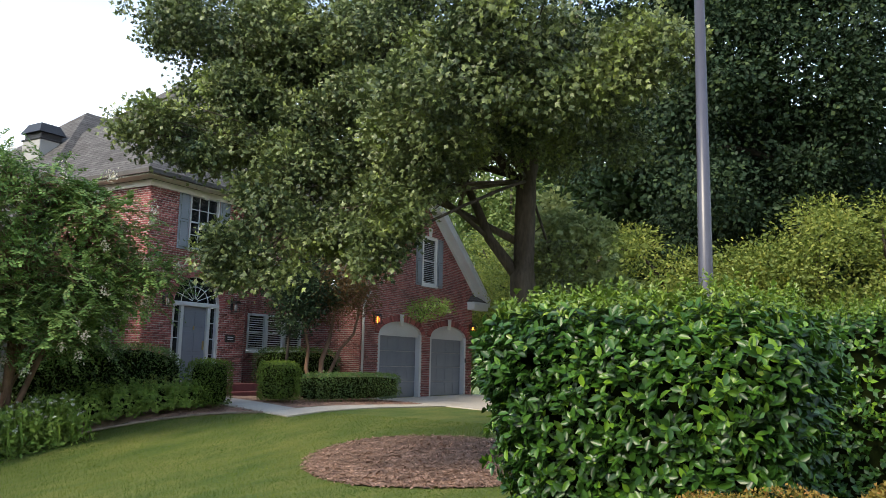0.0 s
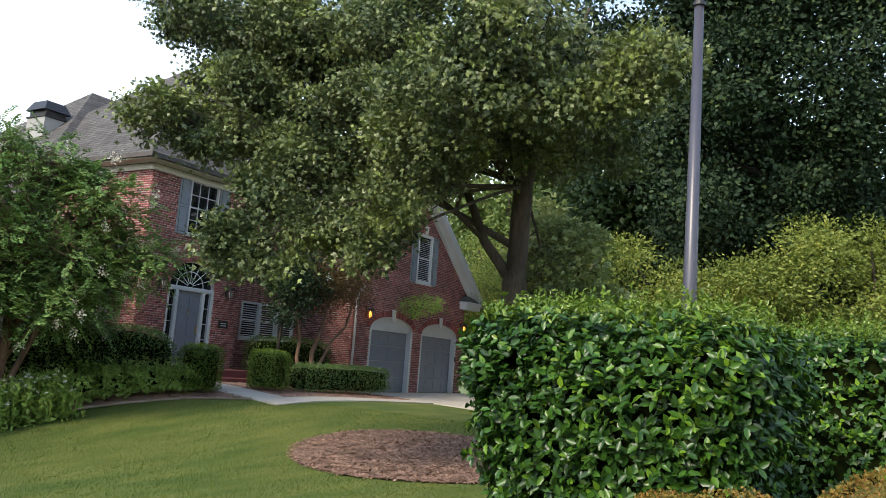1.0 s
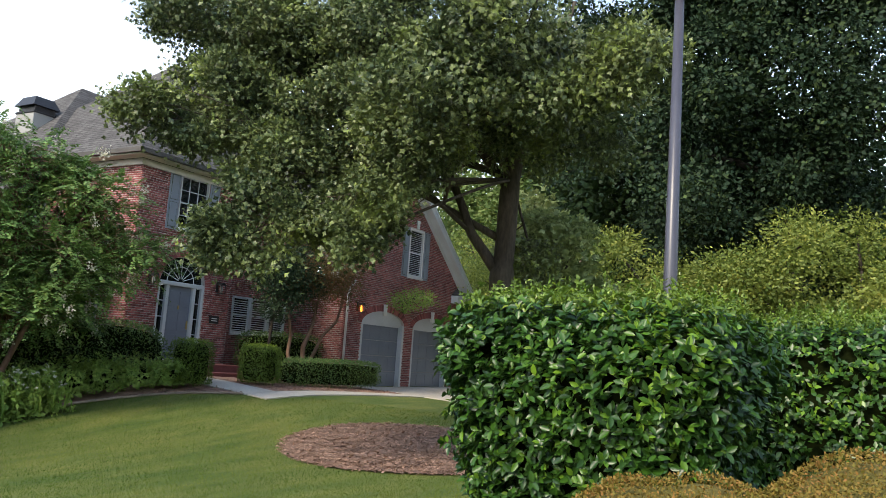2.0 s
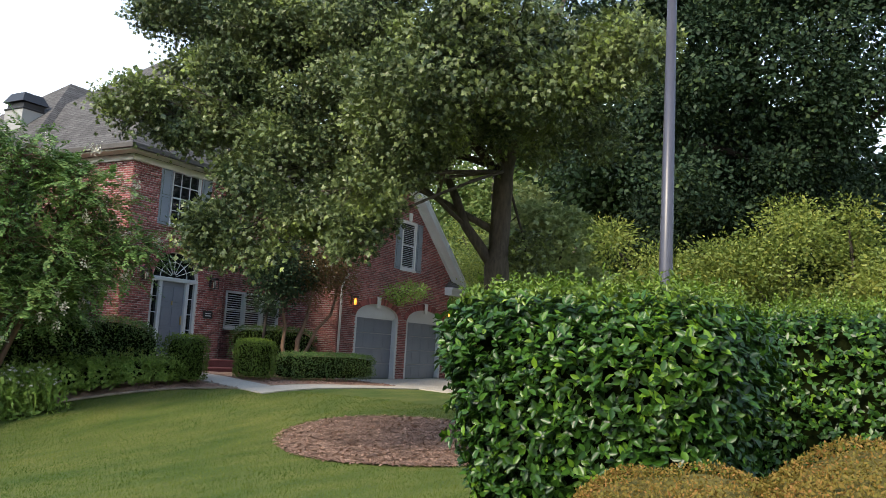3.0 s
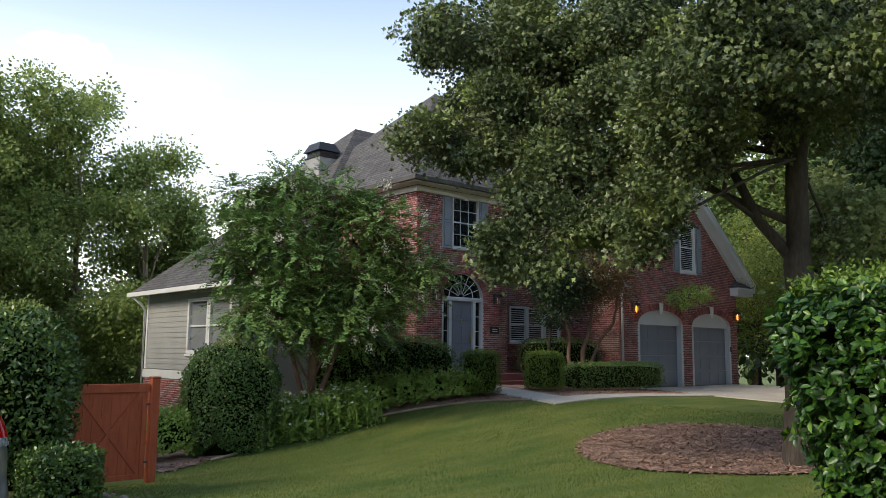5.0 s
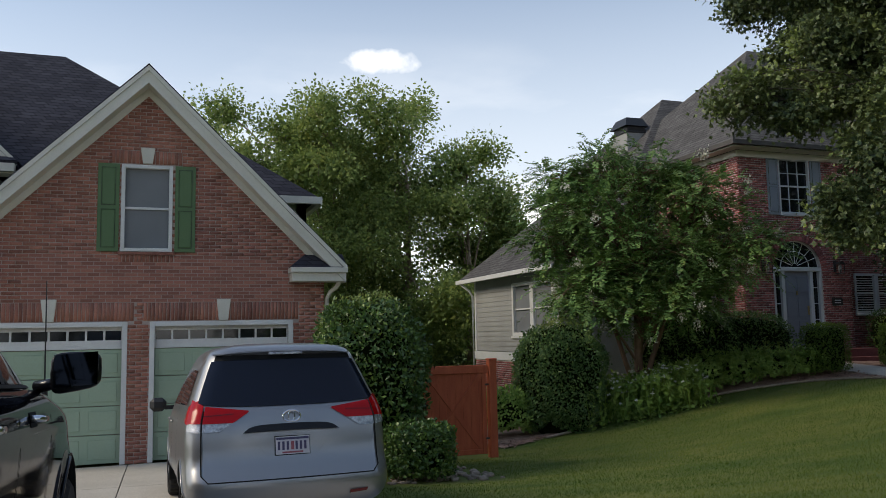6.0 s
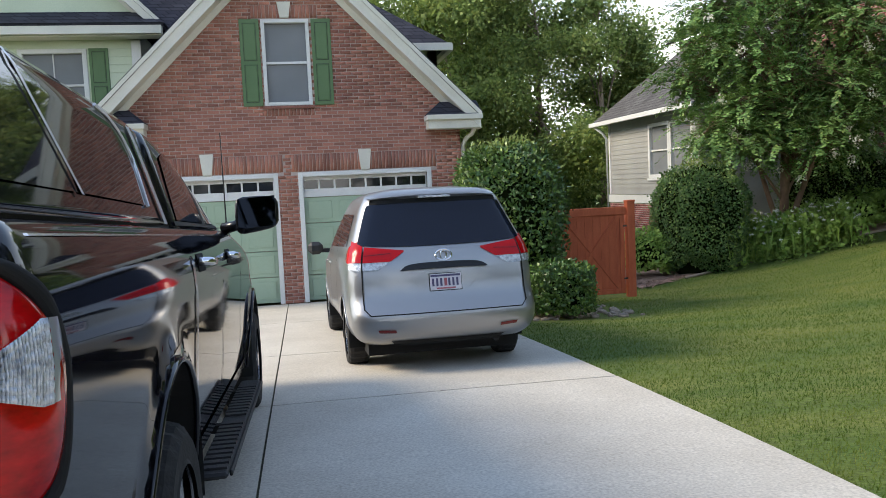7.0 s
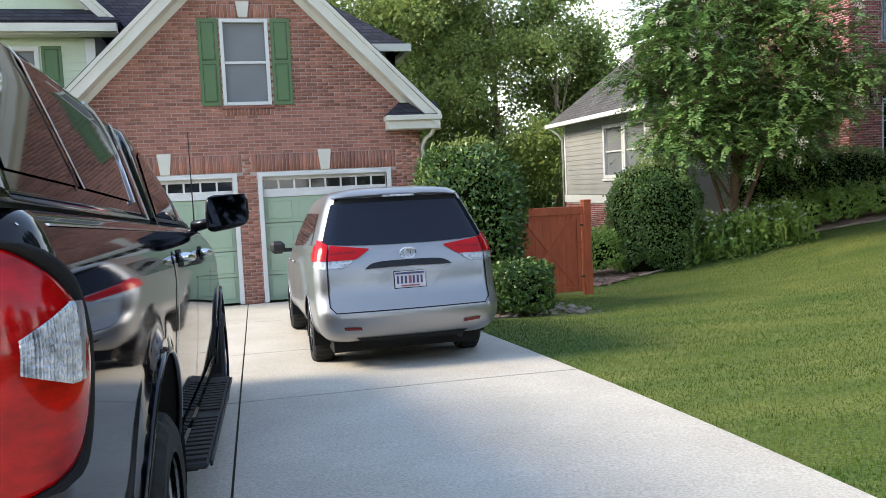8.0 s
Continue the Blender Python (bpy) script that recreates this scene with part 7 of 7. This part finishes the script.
        part("bar", sh.back_patch((u, u + (0.022 if k != 3 else 0.030), 0.856, 0.856, 0.930, 0.930), 0.021, n=1), C["ink"] if k != 3 else C["plate_red"], plate)
    part("plate_band", sh.back_patch((-0.10, 0.10, 0.828, 0.828, 0.842, 0.842), 0.020, n=3), C["plate_red"], plate)
    for s in (1, -1):
        # wedge lamp on the gate, swept to a point, its lower part clear
        def wedge(a, lo):
            u = 0.42 + 0.425 * a
            foot = 1.200 - 0.165 * min(1.0, a / 0.62)
            return u, (max(foot, 1.112) if lo else foot), 1.212 + 0.048 * a

        def red_face(a, b):
            u, lo, hi = wedge(a, True)
            return sh.back(s * u, lo + (hi - lo) * b, 0.016)

        def clear_face(a, b):
            u, lo, hi = wedge(0.36 + 0.64 * a, False)
            return sh.back(s * u, lo + (max(lo, 1.110) - lo) * b, 0.016)

        lamp = part("tail_light", grid_patch(red_face, 16, 6), C["red"], e, smooth=True)
        part("reverse_lens", grid_patch(clear_face, 12, 4), C["clear"], lamp, "clear reversing lens")
        part("lamp_line", grid_patch(lambda a, b: sh.back(s * (0.56 + 0.28 * a), 1.185 - 0.012 * a + 0.008 * b, 0.019), 8, 1), C["red_dark"], lamp)
        bm = grid_patch(lambda a, b: sh.back(s * (0.865 + 0.12 * a), 1.115 * (1 - b) + (1.265 + 0.055 * a) * b, 0.014), 8, 8)
        outer = part("tail_light", bm, C["red"], e, smooth=True)
        bm = grid_patch(lambda a, b: sh.side(0.24 + 0.24 * a * (1 - 0.4 * b) + 0.06 * b, (1.10 + 0.05 * a) * (1 - b) + (1.32 - 0.10 * a) * b, s, 0.012), 6, 6)
        part("side_lens", bm, C["red"], outer, smooth=True)
        part("reverse_lens", sh.back_patch((s * 0.865, s * 0.985, 1.035, 1.045, 1.112, 1.112), 0.012, n=6), C["clear"], outer)
        part("bumper_reflector", sh.back_patch((s * 0.56, s * 0.74, 0.445, 0.455, 0.475, 0.485), 0.008, n=4), C["red_dark"], e)
        part("bumper_crease", sh.back_patch((s * 0.40, s * 0.97, 0.54, 0.565, 0.548, 0.572), 0.004, n=10), C["silver"], e)
        part("side_window", sh.side_patch(0.75, 1.75, 1.26, 1.24, 1.58, 1.60, s, 0.006, lean=0.10), C["glass"], e)
        part("side_window", sh.side_patch(1.82, 2.75, 1.24, 1.22, 1.60, 1.60, s, 0.006, lean=0.02), C["glass"], e)
        part("side_window", sh.side_patch(2.82, 3.75, 1.22, 1.21, 1.60, 1.57, s, 0.006, lean=-0.25), C["glass"], e)
        part("door_handle", boxes(tuple(sorted((s * 0.915, s * 0.945))) + (2.45, 2.65, 1.02, 1.05), bevel=0.01), C["silver"], e)
        part("door_handle", boxes(tuple(sorted((s * 0.915, s * 0.945))) + (3.0, 3.2, 1.02, 1.05), bevel=0.01), C["silver"], e)
        mir = boxes(tuple(sorted((s * 0.95, s * 1.15))) + (3.52, 3.66, 1.10, 1.27), bevel=0.05)
        box(mir, *sorted((s * 0.86, s * 0.97)), 3.58, 3.64, 1.12, 1.17)
        part("door_mirror", mir, C["plastic"], e)
        for y in AX:
            wheel(e, (s * 0.79, y, 0.335), 0.335, 0.22, s)
            wheel_well(e, y, 0.34, 0.40, s, 0.55, 0.90)
            arch_lip(sh, y, 0.34, 0.40, s, C["silver"], e, rad=0.010, lo=0.0)
        part("door_seam", sh.side_patch(1.79, 1.80, 0.50, 0.50, 1.6, 1.6, s, 0.004, n=1), C["well"], e)
        part("door_seam", sh.side_patch(2.785, 2.795, 0.50, 0.50, 1.6, 1.6, s, 0.004, n=1), C["well"], e)
    bm = bmesh.new()
    tube(bm, [(0.5, 0.45, 0.31), (0.5, 0.16, 0.30)], 0.03, sides=10)
    part("exhaust", bm, C["plastic"], e)


def pickup():
    e = placed("pickup_truck", "glossy black four-door pickup with a camper top and side steps", "truck", (-1.865, 1.70, 0.105), -0.7, tilt=-3.1)
    z = (0.44, 0.60, 0.75, 0.95, 1.10, 1.20, 1.27, 1.33, 1.38, 1.42, 1.445, 1.463)
    AX1, AX2, RW, RA = 1.46, 5.28, 0.405, 0.51
    ZW1, ZW2, ZA = RW - 0.035, RW + 0.012, 0.48
    low = Shell(z, (0.925, 0.945, 0.962, 0.975, 0.985, 0.990, 0.986, 0.976, 0.962, 0.945, 0.930, 0.908),
                (0.02, 0.0, 0.0, 0.0, 0.0, 0.0, 0.0, 0.005, 0.01, 0.02, 0.03, 0.05), (6.0, 6.1, 6.15, 6.15, 6.1, 6.0, 5.9, 5.7, 5.4, 5.2, 5.0, 4.8), rc=0.10, bulge=0.02, nose=0.18, crown=0.004)
    low.flares = ((AX1, ZA, RA), (AX2, ZA, RA))
    hs = list(np.arange(0.44, 1.40, 0.03)) + [1.40, 1.42, 1.435, 1.447, 1.456, 1.463]
    part("body", low.mesh(hs, along=170, arches=((AX1, ZA, RA), (AX2, ZA, RA))), C["black"], e, smooth=True)
    part("frame_rails", boxes((-0.75, 0.75, 0.1, 5.6, 0.40, 0.52)), C["well"], e)
    for s in (1, -1):
        arch_lip(low, AX1, ZA, RA, s, C["black"], e, rad=0.013)
        arch_lip(low, AX2, ZA, RA, s, C["black"], e, rad=0.013)
        for y, zc in ((AX1, ZW1), (AX2, ZW2)):
            wheel(e, (s * 0.865, y, zc), RW, 0.265, s, spokes=5)
            wheel_well(e, y, ZA, RA, s, 0.55, 0.985)
        for k, y in enumerate((2.07, 3.08, 4.16)):
            part("door_gap", low.side_patch(y, y + 0.014, 0.56, 0.56, 1.455, 1.455, s, 0.003, n=1), C["well"], e)
        # strip that paints in the bluish reflection beside the bed gap
        part("bed_edge", low.side_patch(2.015, 2.072, 0.60, 0.60, 1.455, 1.455, s, 0.006, n=2), C["edge"], e)
        for y in (2.20, 3.40):
            h = bmesh.new()
            p = [low.side(y, 1.31, s, 0.004), low.side(y + 0.02, 1.31, s, 0.05), low.side(y + 0.17, 1.305, s, 0.05), low.side(y + 0.20, 1.305, s, 0.004)]
            tube(h, p, 0.020, sides=8)
            part("door_handle", h, C["chrome"], e, "chrome door handle", smooth=True)
            part("handle_cup", low.side_patch(y - 0.01, y + 0.20, 1.265, 1.265, 1.345, 1.345, s, 0.003, n=6), C["well"], e)
        part("pinstripe", low.side_patch(0.06, 4.4, 1.427, 1.427, 1.432, 1.432, s, 0.003, n=30), C["alloy"], e, "thin pale pinstripe")
        # side step with ribbed pads
        bm = boxes(tuple(sorted((s * 0.92, s * 1.06))) + (2.14, 4.45, 0.365, 0.392), bevel=0.012)
        st = part("side_step", bm, C["plastic"], e)
        for a in (2.20, 3.28):
            for k in range(11):
                part("tread_rib", boxes(tuple(sorted((s * 0.93, s * 1.05))) + (a + 0.085 * k, a + 0.085 * k + 0.05, 0.393, 0.404)), C["plastic"], st)
        part("step_edge", boxes(tuple(sorted((s * 1.062, s * 1.076))) + (2.18, 4.40, 0.365, 0.392), bevel=0.005), C["plastic"], st)
        for a in (2.3, 3.2, 4.2):
            part("step_bracket", boxes(tuple(sorted((s * 0.75, s * 1.0))) + (a, a + 0.07, 0.32, 0.364)), C["well"], st)
        part("rocker", low.side_patch(2.15, 4.7, 0.455, 0.455, 0.53, 0.53, s, 0.008, n=12), C["chrome_dark"], e)

        # tail light wrapped round the corner: q runs along the bodywork from the back to the side
        def wrap(q, zz, off):
            w, r, f = low.at(zz)
            rc = low.rc
            if q < 0:
                return (s * (w - rc + q), r - off, zz)
            if q < rc * math.pi / 2:
                a = q / rc
                return (s * (w - rc + (rc + off) * math.sin(a)), r + rc - (rc + off) * math.cos(a), zz)
            return (s * (w + off), r + rc + q - rc * math.pi / 2, zz)

        def rim_q(zz):
            t = (zz - 1.11) / 0.295 if zz > 1.11 else (1.11 - zz) / 0.185
            return -0.025 + 0.205 * max(0.0, 1 - min(1.0, t) ** (1.9 if zz > 1.11 else 3.0)) ** 0.5

        def swell(t):
            return 0.012 + 0.022 * math.sin(math.pi * min(max(t, 0.0), 1.0)) ** 0.7

        bm = grid_patch(lambda a, b: wrap(-0.16 + (rim_q(0.935 + 0.46 * b) + 0.16) * a, 0.935 + 0.46 * b, swell(b) if a < 0.98 else 0.004), 26, 30)
        lamp = part("tail_light", bm, C["red_lens"], e, smooth=True)
        bm = grid_patch(lambda a, b: wrap(rim_q(0.922 + 0.486 * b) - 0.006 + 0.062 * a, 0.922 + 0.486 * b, 0.003 + 0.030 * math.sin(math.pi * a) ** 0.6), 8, 34)
        part("lamp_surround", bm, C["well"], lamp, "black rim")
        def lens(a, b, lift):
            q = min(0.034 + 0.138 * a, 0.170)
            top = 1.222 + 0.060 * min(1.0, a / 0.55) - 0.010 * max(0.0, a - 0.55)
            foot = 1.160 - 0.030 * min(1.0, a / 0.5) + 0.006 * max(0.0, a - 0.5)
            return wrap(q, foot + (top - foot) * b, swell(0.55) + lift)

        part("reverse_lens", grid_patch(lambda a, b: lens(a * 0.64, b, 0.002 + 0.0035 * abs(math.sin(60 * a)) + 0.002 * abs(math.sin(22 * b))), 72, 28), C["clear"], lamp, "clear faceted reversing lens")
        part("reverse_lens", grid_patch(lambda a, b: lens(0.66 + 0.32 * a, b, 0.002 - 0.006 * a), 10, 8), C["clear_plain"], lamp, "clear smooth outer lens")
    part("tailgate", low.back_patch((-0.77, 0.77, 0.62, 0.62, 1.42, 1.42), 0.010, n=20), C["black"], e, smooth=True)
    part("rear_bumper", boxes((-0.97, 0.97, -0.16, 0.06, 0.50, 0.72), bevel=0.04), C["chrome"], e)
    part("bumper_step", boxes((-0.5, 0.5, -0.165, 0.0, 0.722, 0.735)), C["plastic"], e)
    # cab
    cab = Shell((1.44, 1.50, 1.58, 1.70, 1.80, 1.87, 1.905, 1.92), (0.922, 0.902, 0.880, 0.846, 0.818, 0.788, 0.74, 0.65), (2.06, 2.06, 2.06, 2.06, 2.06, 2.08, 2.12, 2.22), (4.55, 4.3, 4.05, 3.72, 3.42, 3.18, 3.02, 2.9), rc=0.10, bulge=0.02, nose=0.10, crown=0.02)
    cb = part("cab", cab.mesh([1.44, 1.47, 1.50, 1.54, 1.58, 1.64, 1.70, 1.75, 1.80, 1.84, 1.87, 1.89, 1.905, 1.92], along=70), C["black"], e, smooth=True)
    for s in (1, -1):
        bm = grid_patch(lambda a, b: cab.side(2.17 + 0.81 * a + 0.12 * b * (1 - a) ** 2, 1.495 + b * (0.34 - 0.06 * (1 - a) ** 3), s, 0.005), 12, 8)
        part("side_window", bm, C["glass"], cb, smooth=True)
        part("side_window", cab.side_patch(3.08, 4.0, 1.495, 1.495, 1.83, 1.62, s, 0.005, lean=-0.18), C["glass"], cb, smooth=True)
        part("window_trim", cab.side_patch(2.12, 4.15, 1.472, 1.472, 1.490, 1.490, s, 0.007, n=20), C["plastic"], cb)
        part("window_post", cab.side_patch(2.985, 3.075, 1.492, 1.492, 1.835, 1.835, s, 0.006, n=2, lean=0.0), C["plastic"], cb)
        m = bmesh.new()
        k, prev = 20, None
        # mirror head: a rounded, slightly tapered pod, wider towards its tip
        for d, sc in ((0.0, 0.86), (0.012, 0.97), (0.05, 1.0), (0.10, 0.93), (0.14, 0.72), (0.155, 0.4)):
            ring_ = []
            for i in range(k):
                a = 2 * math.pi * i / k
                cx, cz = math.copysign(abs(math.cos(a)) ** 0.45, math.cos(a)), math.copysign(abs(math.sin(a)) ** 0.45, math.sin(a))
                ring_.append(m.verts.new((s * (1.130 + 0.142 * sc * cx), 3.97 + d, 1.560 + 0.012 * cx + cz * sc * (0.118 - 0.012 * cx))))
            if prev:
                for i in range(k):
                    m.faces.new((prev[i], prev[(i + 1) % k], ring_[(i + 1) % k], ring_[i]))
            else:
                m.faces.new(ring_)
            prev = ring_
        m.faces.new(prev)
        tube(m, [(s * 0.90, 4.14, 1.475), (s * 0.97, 4.10, 1.487), (s * 1.06, 4.06, 1.51)], [0.040, 0.036, 0.032], sides=10)
        mi = part("door_mirror", m, C["mirror_case"], e, "gloss black mirror on a short arm", smooth=True)
        bm = grid_patch(lambda a, b: (s * (1.012 + 0.240 * a), 3.966, 1.463 + 0.018 * a + 0.195 * b), 4, 4)
        part("mirror_glass", bm, C["mirror"], mi)
    bm = bmesh.new()
    tube(bm, [(0.84, 4.95, 1.40), (0.84, 4.93, 1.47)], 0.020, sides=8)
    tube(bm, [(0.84, 4.93, 1.47), (0.845, 4.80, 2.20)], [0.006, 0.0035], sides=5)
    part("antenna", bm, C["plastic"], e)
    # camper top over the bed
    cap = Shell((1.472, 1.53, 1.60, 1.70, 1.78, 1.85, 1.895, 1.915), (0.910, 0.893, 0.873, 0.844, 0.820, 0.800, 0.765, 0.68), (0.0, 0.01, 0.02, 0.05, 0.08, 0.11, 0.15, 0.24), (2.02, 2.02, 2.02, 2.02, 2.02, 2.02, 2.01, 1.99), rc=0.05, bulge=0.02, nose=0.01, crown=0.02)
    cp = part("camper_top", cap.mesh([1.472, 1.50, 1.53, 1.56, 1.60, 1.65, 1.70, 1.74, 1.78, 1.815, 1.85, 1.875, 1.895, 1.907, 1.915], along=50), C["black"], e, smooth=True)
    part("top_gasket", boxes((-0.902, 0.902, 0.02, 2.0, 1.461, 1.473)), C["well"], cp)
    for s in (1, -1):
        part("side_window", cap.side_patch(0.10, 0.735, 1.537, 1.540, 1.860, 1.860, s, 0.005, lean=0.0), C["glass"], cp, smooth=True)
        bm = grid_patch(lambda a, b: cap.side(0.765 + 0.86 * a - 0.20 * b * (1 - a) + a * (0.09 * b - 0.33 * b ** 5), 1.540 + b * 0.325, s, 0.006), 16, 10)
        part("side_window", bm, C["glass"], cp, smooth=True)
        part("window_divider", grid_patch(lambda a, b: cap.side(0.742 + 0.024 * a - 0.20 * b, 1.535 + 0.335 * b, s, 0.012), 2, 10), C["satin"], cp, "bright window divider")
        bm = bmesh.new()
        tube(bm, [cap.side(1.63 + 0.10 * t - 0.34 * t ** 5, 1.535 + 0.335 * t, s, 0.008) for t in np.linspace(0, 1, 18)], 0.007, sides=5)
        part("window_gasket", bm, C["satin"], cp, "pale edge of the window")
        part("edge_strip", cap.side_patch(1.87, 1.94, 1.475, 1.475, 1.86, 1.86, s, 0.008, n=2, lean=-0.05), C["satin"], cp, "bright edge strip")
    part("rear_door", cap.back_patch((-0.78, 0.78, 1.51, 1.51, 1.82, 1.82), 0.008, n=12), C["glass"], cp)


# blue-grey of a reflection, put into the bed edge's colour
C["edge"] = plain("painted_edge_reflection", (0.30, 0.35, 0.46), 0.15, 1.0)
C["satin"] = plain("satin_aluminium_trim", (0.60, 0.62, 0.66), 0.30, 0.5)
C["clear_plain"] = plain("smooth_clear_lamp_lens", (0.34, 0.35, 0.38), 0.08, 0.3, spec=0.6)
# noise paints the inner reflector's bright spots into the red
C["red_lens"] = surface("red_lens_painted_spots", (0.20, 0.001, 0.002), (0.48, 0.002, 0.004), scale=9, detail=60, rough=0.1, bump=0.0, spec=0.3, fine=0.14, stretch=(1, 1, 2.2), coat=0.2)
C["mirror"] = plain("dimmed_mirror_glass", (0.010, 0.013, 0.020), 0.03, 1.0)
minivan()
pickup()

# ---- bricks, laid last ----
BRICK_L, BRICK_H, JOINT, PROUD = 0.200, 0.0547, 0.013, 0.006


def brick_cells(u0, u1, z0, z1, holes, cuts, arches):
    step, long = BRICK_H + JOINT, BRICK_L + JOINT
    for c in range(int((z1 - z0) / step)):
        a = z0 + c * step
        b = a + BRICK_H
        m = (a + b) / 2
        lo, hi = u0, u1
        for p, q, r in cuts:
            if p > 0:
                hi = min(hi, (r - q * b) / p)
            else:
                lo = max(lo, (r - q * b) / p)
        spans = [(lo, hi)]
        block = [(h[0] - 0.002, h[1] + 0.002) for h in holes if h[2] - 0.01 < b and h[3] > a + 0.01 and not any(abs((h[0] + h[1]) / 2 - k[0]) < 0.1 and h[2] < k[2] < m for k in arches)]
        for k in arches:
            t = (m - k[2]) / (k[3] + 0.24)
            if 0 < t < 1:
                w = (k[1] + 0.22) * math.sqrt(1 - t * t)
                block.append((k[0] - w, k[0] + w))
        for h0, h1 in block:
            spans = [s for x, y in spans for s in ((x, min(y, h0)), (max(x, h1), y)) if s[1] - s[0] > 0.03]
        for x, y in spans:
            k = math.floor((x - u0) / long) - 1
            while True:
                s = u0 + (k + 0.5 * (c % 2)) * long
                if s >= y:
                    break
                p, q = max(s, x), min(s + BRICK_L, y)
                if q - p > 0.035:
                    yield p, q, a, b
                k += 1


CUBE_F = np.array([(0, 1, 3, 2), (4, 6, 7, 5), (0, 4, 5, 1), (2, 3, 7, 6), (1, 5, 7, 3), (0, 2, 6, 4)])


def brick_mesh(name, cells, axis, face, out):
    c = np.array(cells)
    n = len(c)
    front = face + out * (PROUD + RNG.uniform(-0.0015, 0.0015, n))
    back = np.full(n, face - out * 0.004)
    d0, d1 = np.minimum(front, back), np.maximum(front, back)
    if axis == "y":
        lo, hi = np.c_[c[:, 0], d0, c[:, 2]], np.c_[c[:, 1], d1, c[:, 3]]
    else:
        lo, hi = np.c_[d0, c[:, 0], c[:, 2]], np.c_[d1, c[:, 1], c[:, 3]]
    v = np.stack([np.stack([(lo, hi)[i][:, 0], (lo, hi)[j][:, 1], (lo, hi)[k][:, 2]], 1) for i in (0, 1) for j in (0, 1) for k in (0, 1)], 1)
    f = (np.arange(n)[:, None, None] * 8 + CUBE_F[None]).reshape(-1, 4)
    me = fast_mesh(name, v.reshape(-1, 3), f)
    me.attributes.new("tone", "FLOAT", "POINT").data.foreach_set("value", np.repeat(RNG.random(n), 8).astype(np.float32))
    return me


def one_brick(tone):
    bm = bmesh.new()
    box(bm, 0, BRICK_L, -PROUD, 0.004, 0, BRICK_H)
    me = mesh_of(bm, "brick")
    me.attributes.new("tone", "FLOAT", "POINT").data.foreach_set("value", np.full(8, tone, np.float32))
    return me


SHARED = {}
for ob, axis, face, out, u0, u1, z0, z1, holes, cuts, mat, arches in BRICKED:
    extra = ()
    if ob.name == "wall_garage":
        extra = ((D1[0] - 0.2, D1[1] + 0.2, 1.955, 2.27), (D2[0] - 0.2, D2[1] + 0.2, 1.955, 2.27), (-1.1, 0.15, 4.9, 5.13), (-0.96, 0.01, 3.08, 3.24))
    cells = list(brick_cells(u0, u1, z0, z1, tuple(holes) + extra, cuts, arches))
    if ob.name == "wall_garage":
        full = [c for c in cells if c[1] - c[0] > BRICK_L - 0.001 and -2.6 < c[0] < 2.4 and 2.27 < c[2] < 3.2][:290]
        chosen = set(full)
        if mat.name not in SHARED:
            SHARED[mat.name] = [one_brick(t) for t in np.linspace(0, 1, 14)]
            for me in SHARED[mat.name]:
                me.materials.append(mat)
        for c in full:
            b = new("brick", SHARED[mat.name][RNG.integers(14)])
            b.parent = ob
            b.location = (c[0], face + RNG.uniform(-0.0015, 0.0015), c[2])
        cells = [c for c in cells if c not in chosen]
    rest = obj("brickwork", brick_mesh("brickwork", cells, axis, face, out), mat, ob)
    tagged(rest, kind="stuff")

# soldier courses and sills on the gable, brick arches on the red house
for owner, spans, y, mat in (("wall_garage", ((D1[0] - 0.2, D1[1] + 0.2, 1.965, 2.265), (D2[0] - 0.2, D2[1] + 0.2, 1.965, 2.265), (-1.1, 0.15, 4.9, 5.12), (-0.96, 0.01, 3.05, 3.16)), YB, M["brick_b"]),):
    z0 = [w[6] for w in BRICKED if w[0].name == owner][0]
    for a, b, c, d in spans:
        # up to the bed joint of the next full course
        d = z0 + math.ceil((d - 0.005 - z0) / (BRICK_H + JOINT)) * (BRICK_H + JOINT) - JOINT
        n = int((b - a) / 0.0677)
        w = (b - a) / n
        cells = [(a + k * w, a + (k + 1) * w - 0.01, c, d) for k in range(n)]
        tagged(obj("soldier_course", brick_mesh("soldier_course", cells, "y", y, -1), mat, scene.objects[owner]), kind="stuff")


def voussoirs(owner, cx, zs, rx, rz, depth, count, y, mat, part_name="arch_brick"):
    for k in range(count):
        bm = bmesh.new()
        t0, t1 = math.pi * (k + 0.08) / count, math.pi * (k + 0.92) / count
        p = [(cx + (rx + e) * math.cos(t), zs + (rz + e) * math.sin(t)) for t, e in ((t0, 0.0), (t1, 0.0), (t1, depth), (t0, depth))]
        prism(bm, p, y - 0.025, y + 0.002)
        ob = part(part_name, bm, mat, scene.objects[owner])
        ob.data.attributes.new("tone", "FLOAT", "POINT").data.foreach_set("value", np.full(len(ob.data.vertices), RNG.random(), np.float32))


voussoirs("wall_front", 17.45, 3.25, 0.9, 0.9, 0.22, 40, YD, M["brick_a"])
for m in (25.90, 29.43):
    voussoirs("wall_garage_gable", m, 2.75, 1.45, 0.5, 0.24, 44, YG, M["brick_a"])
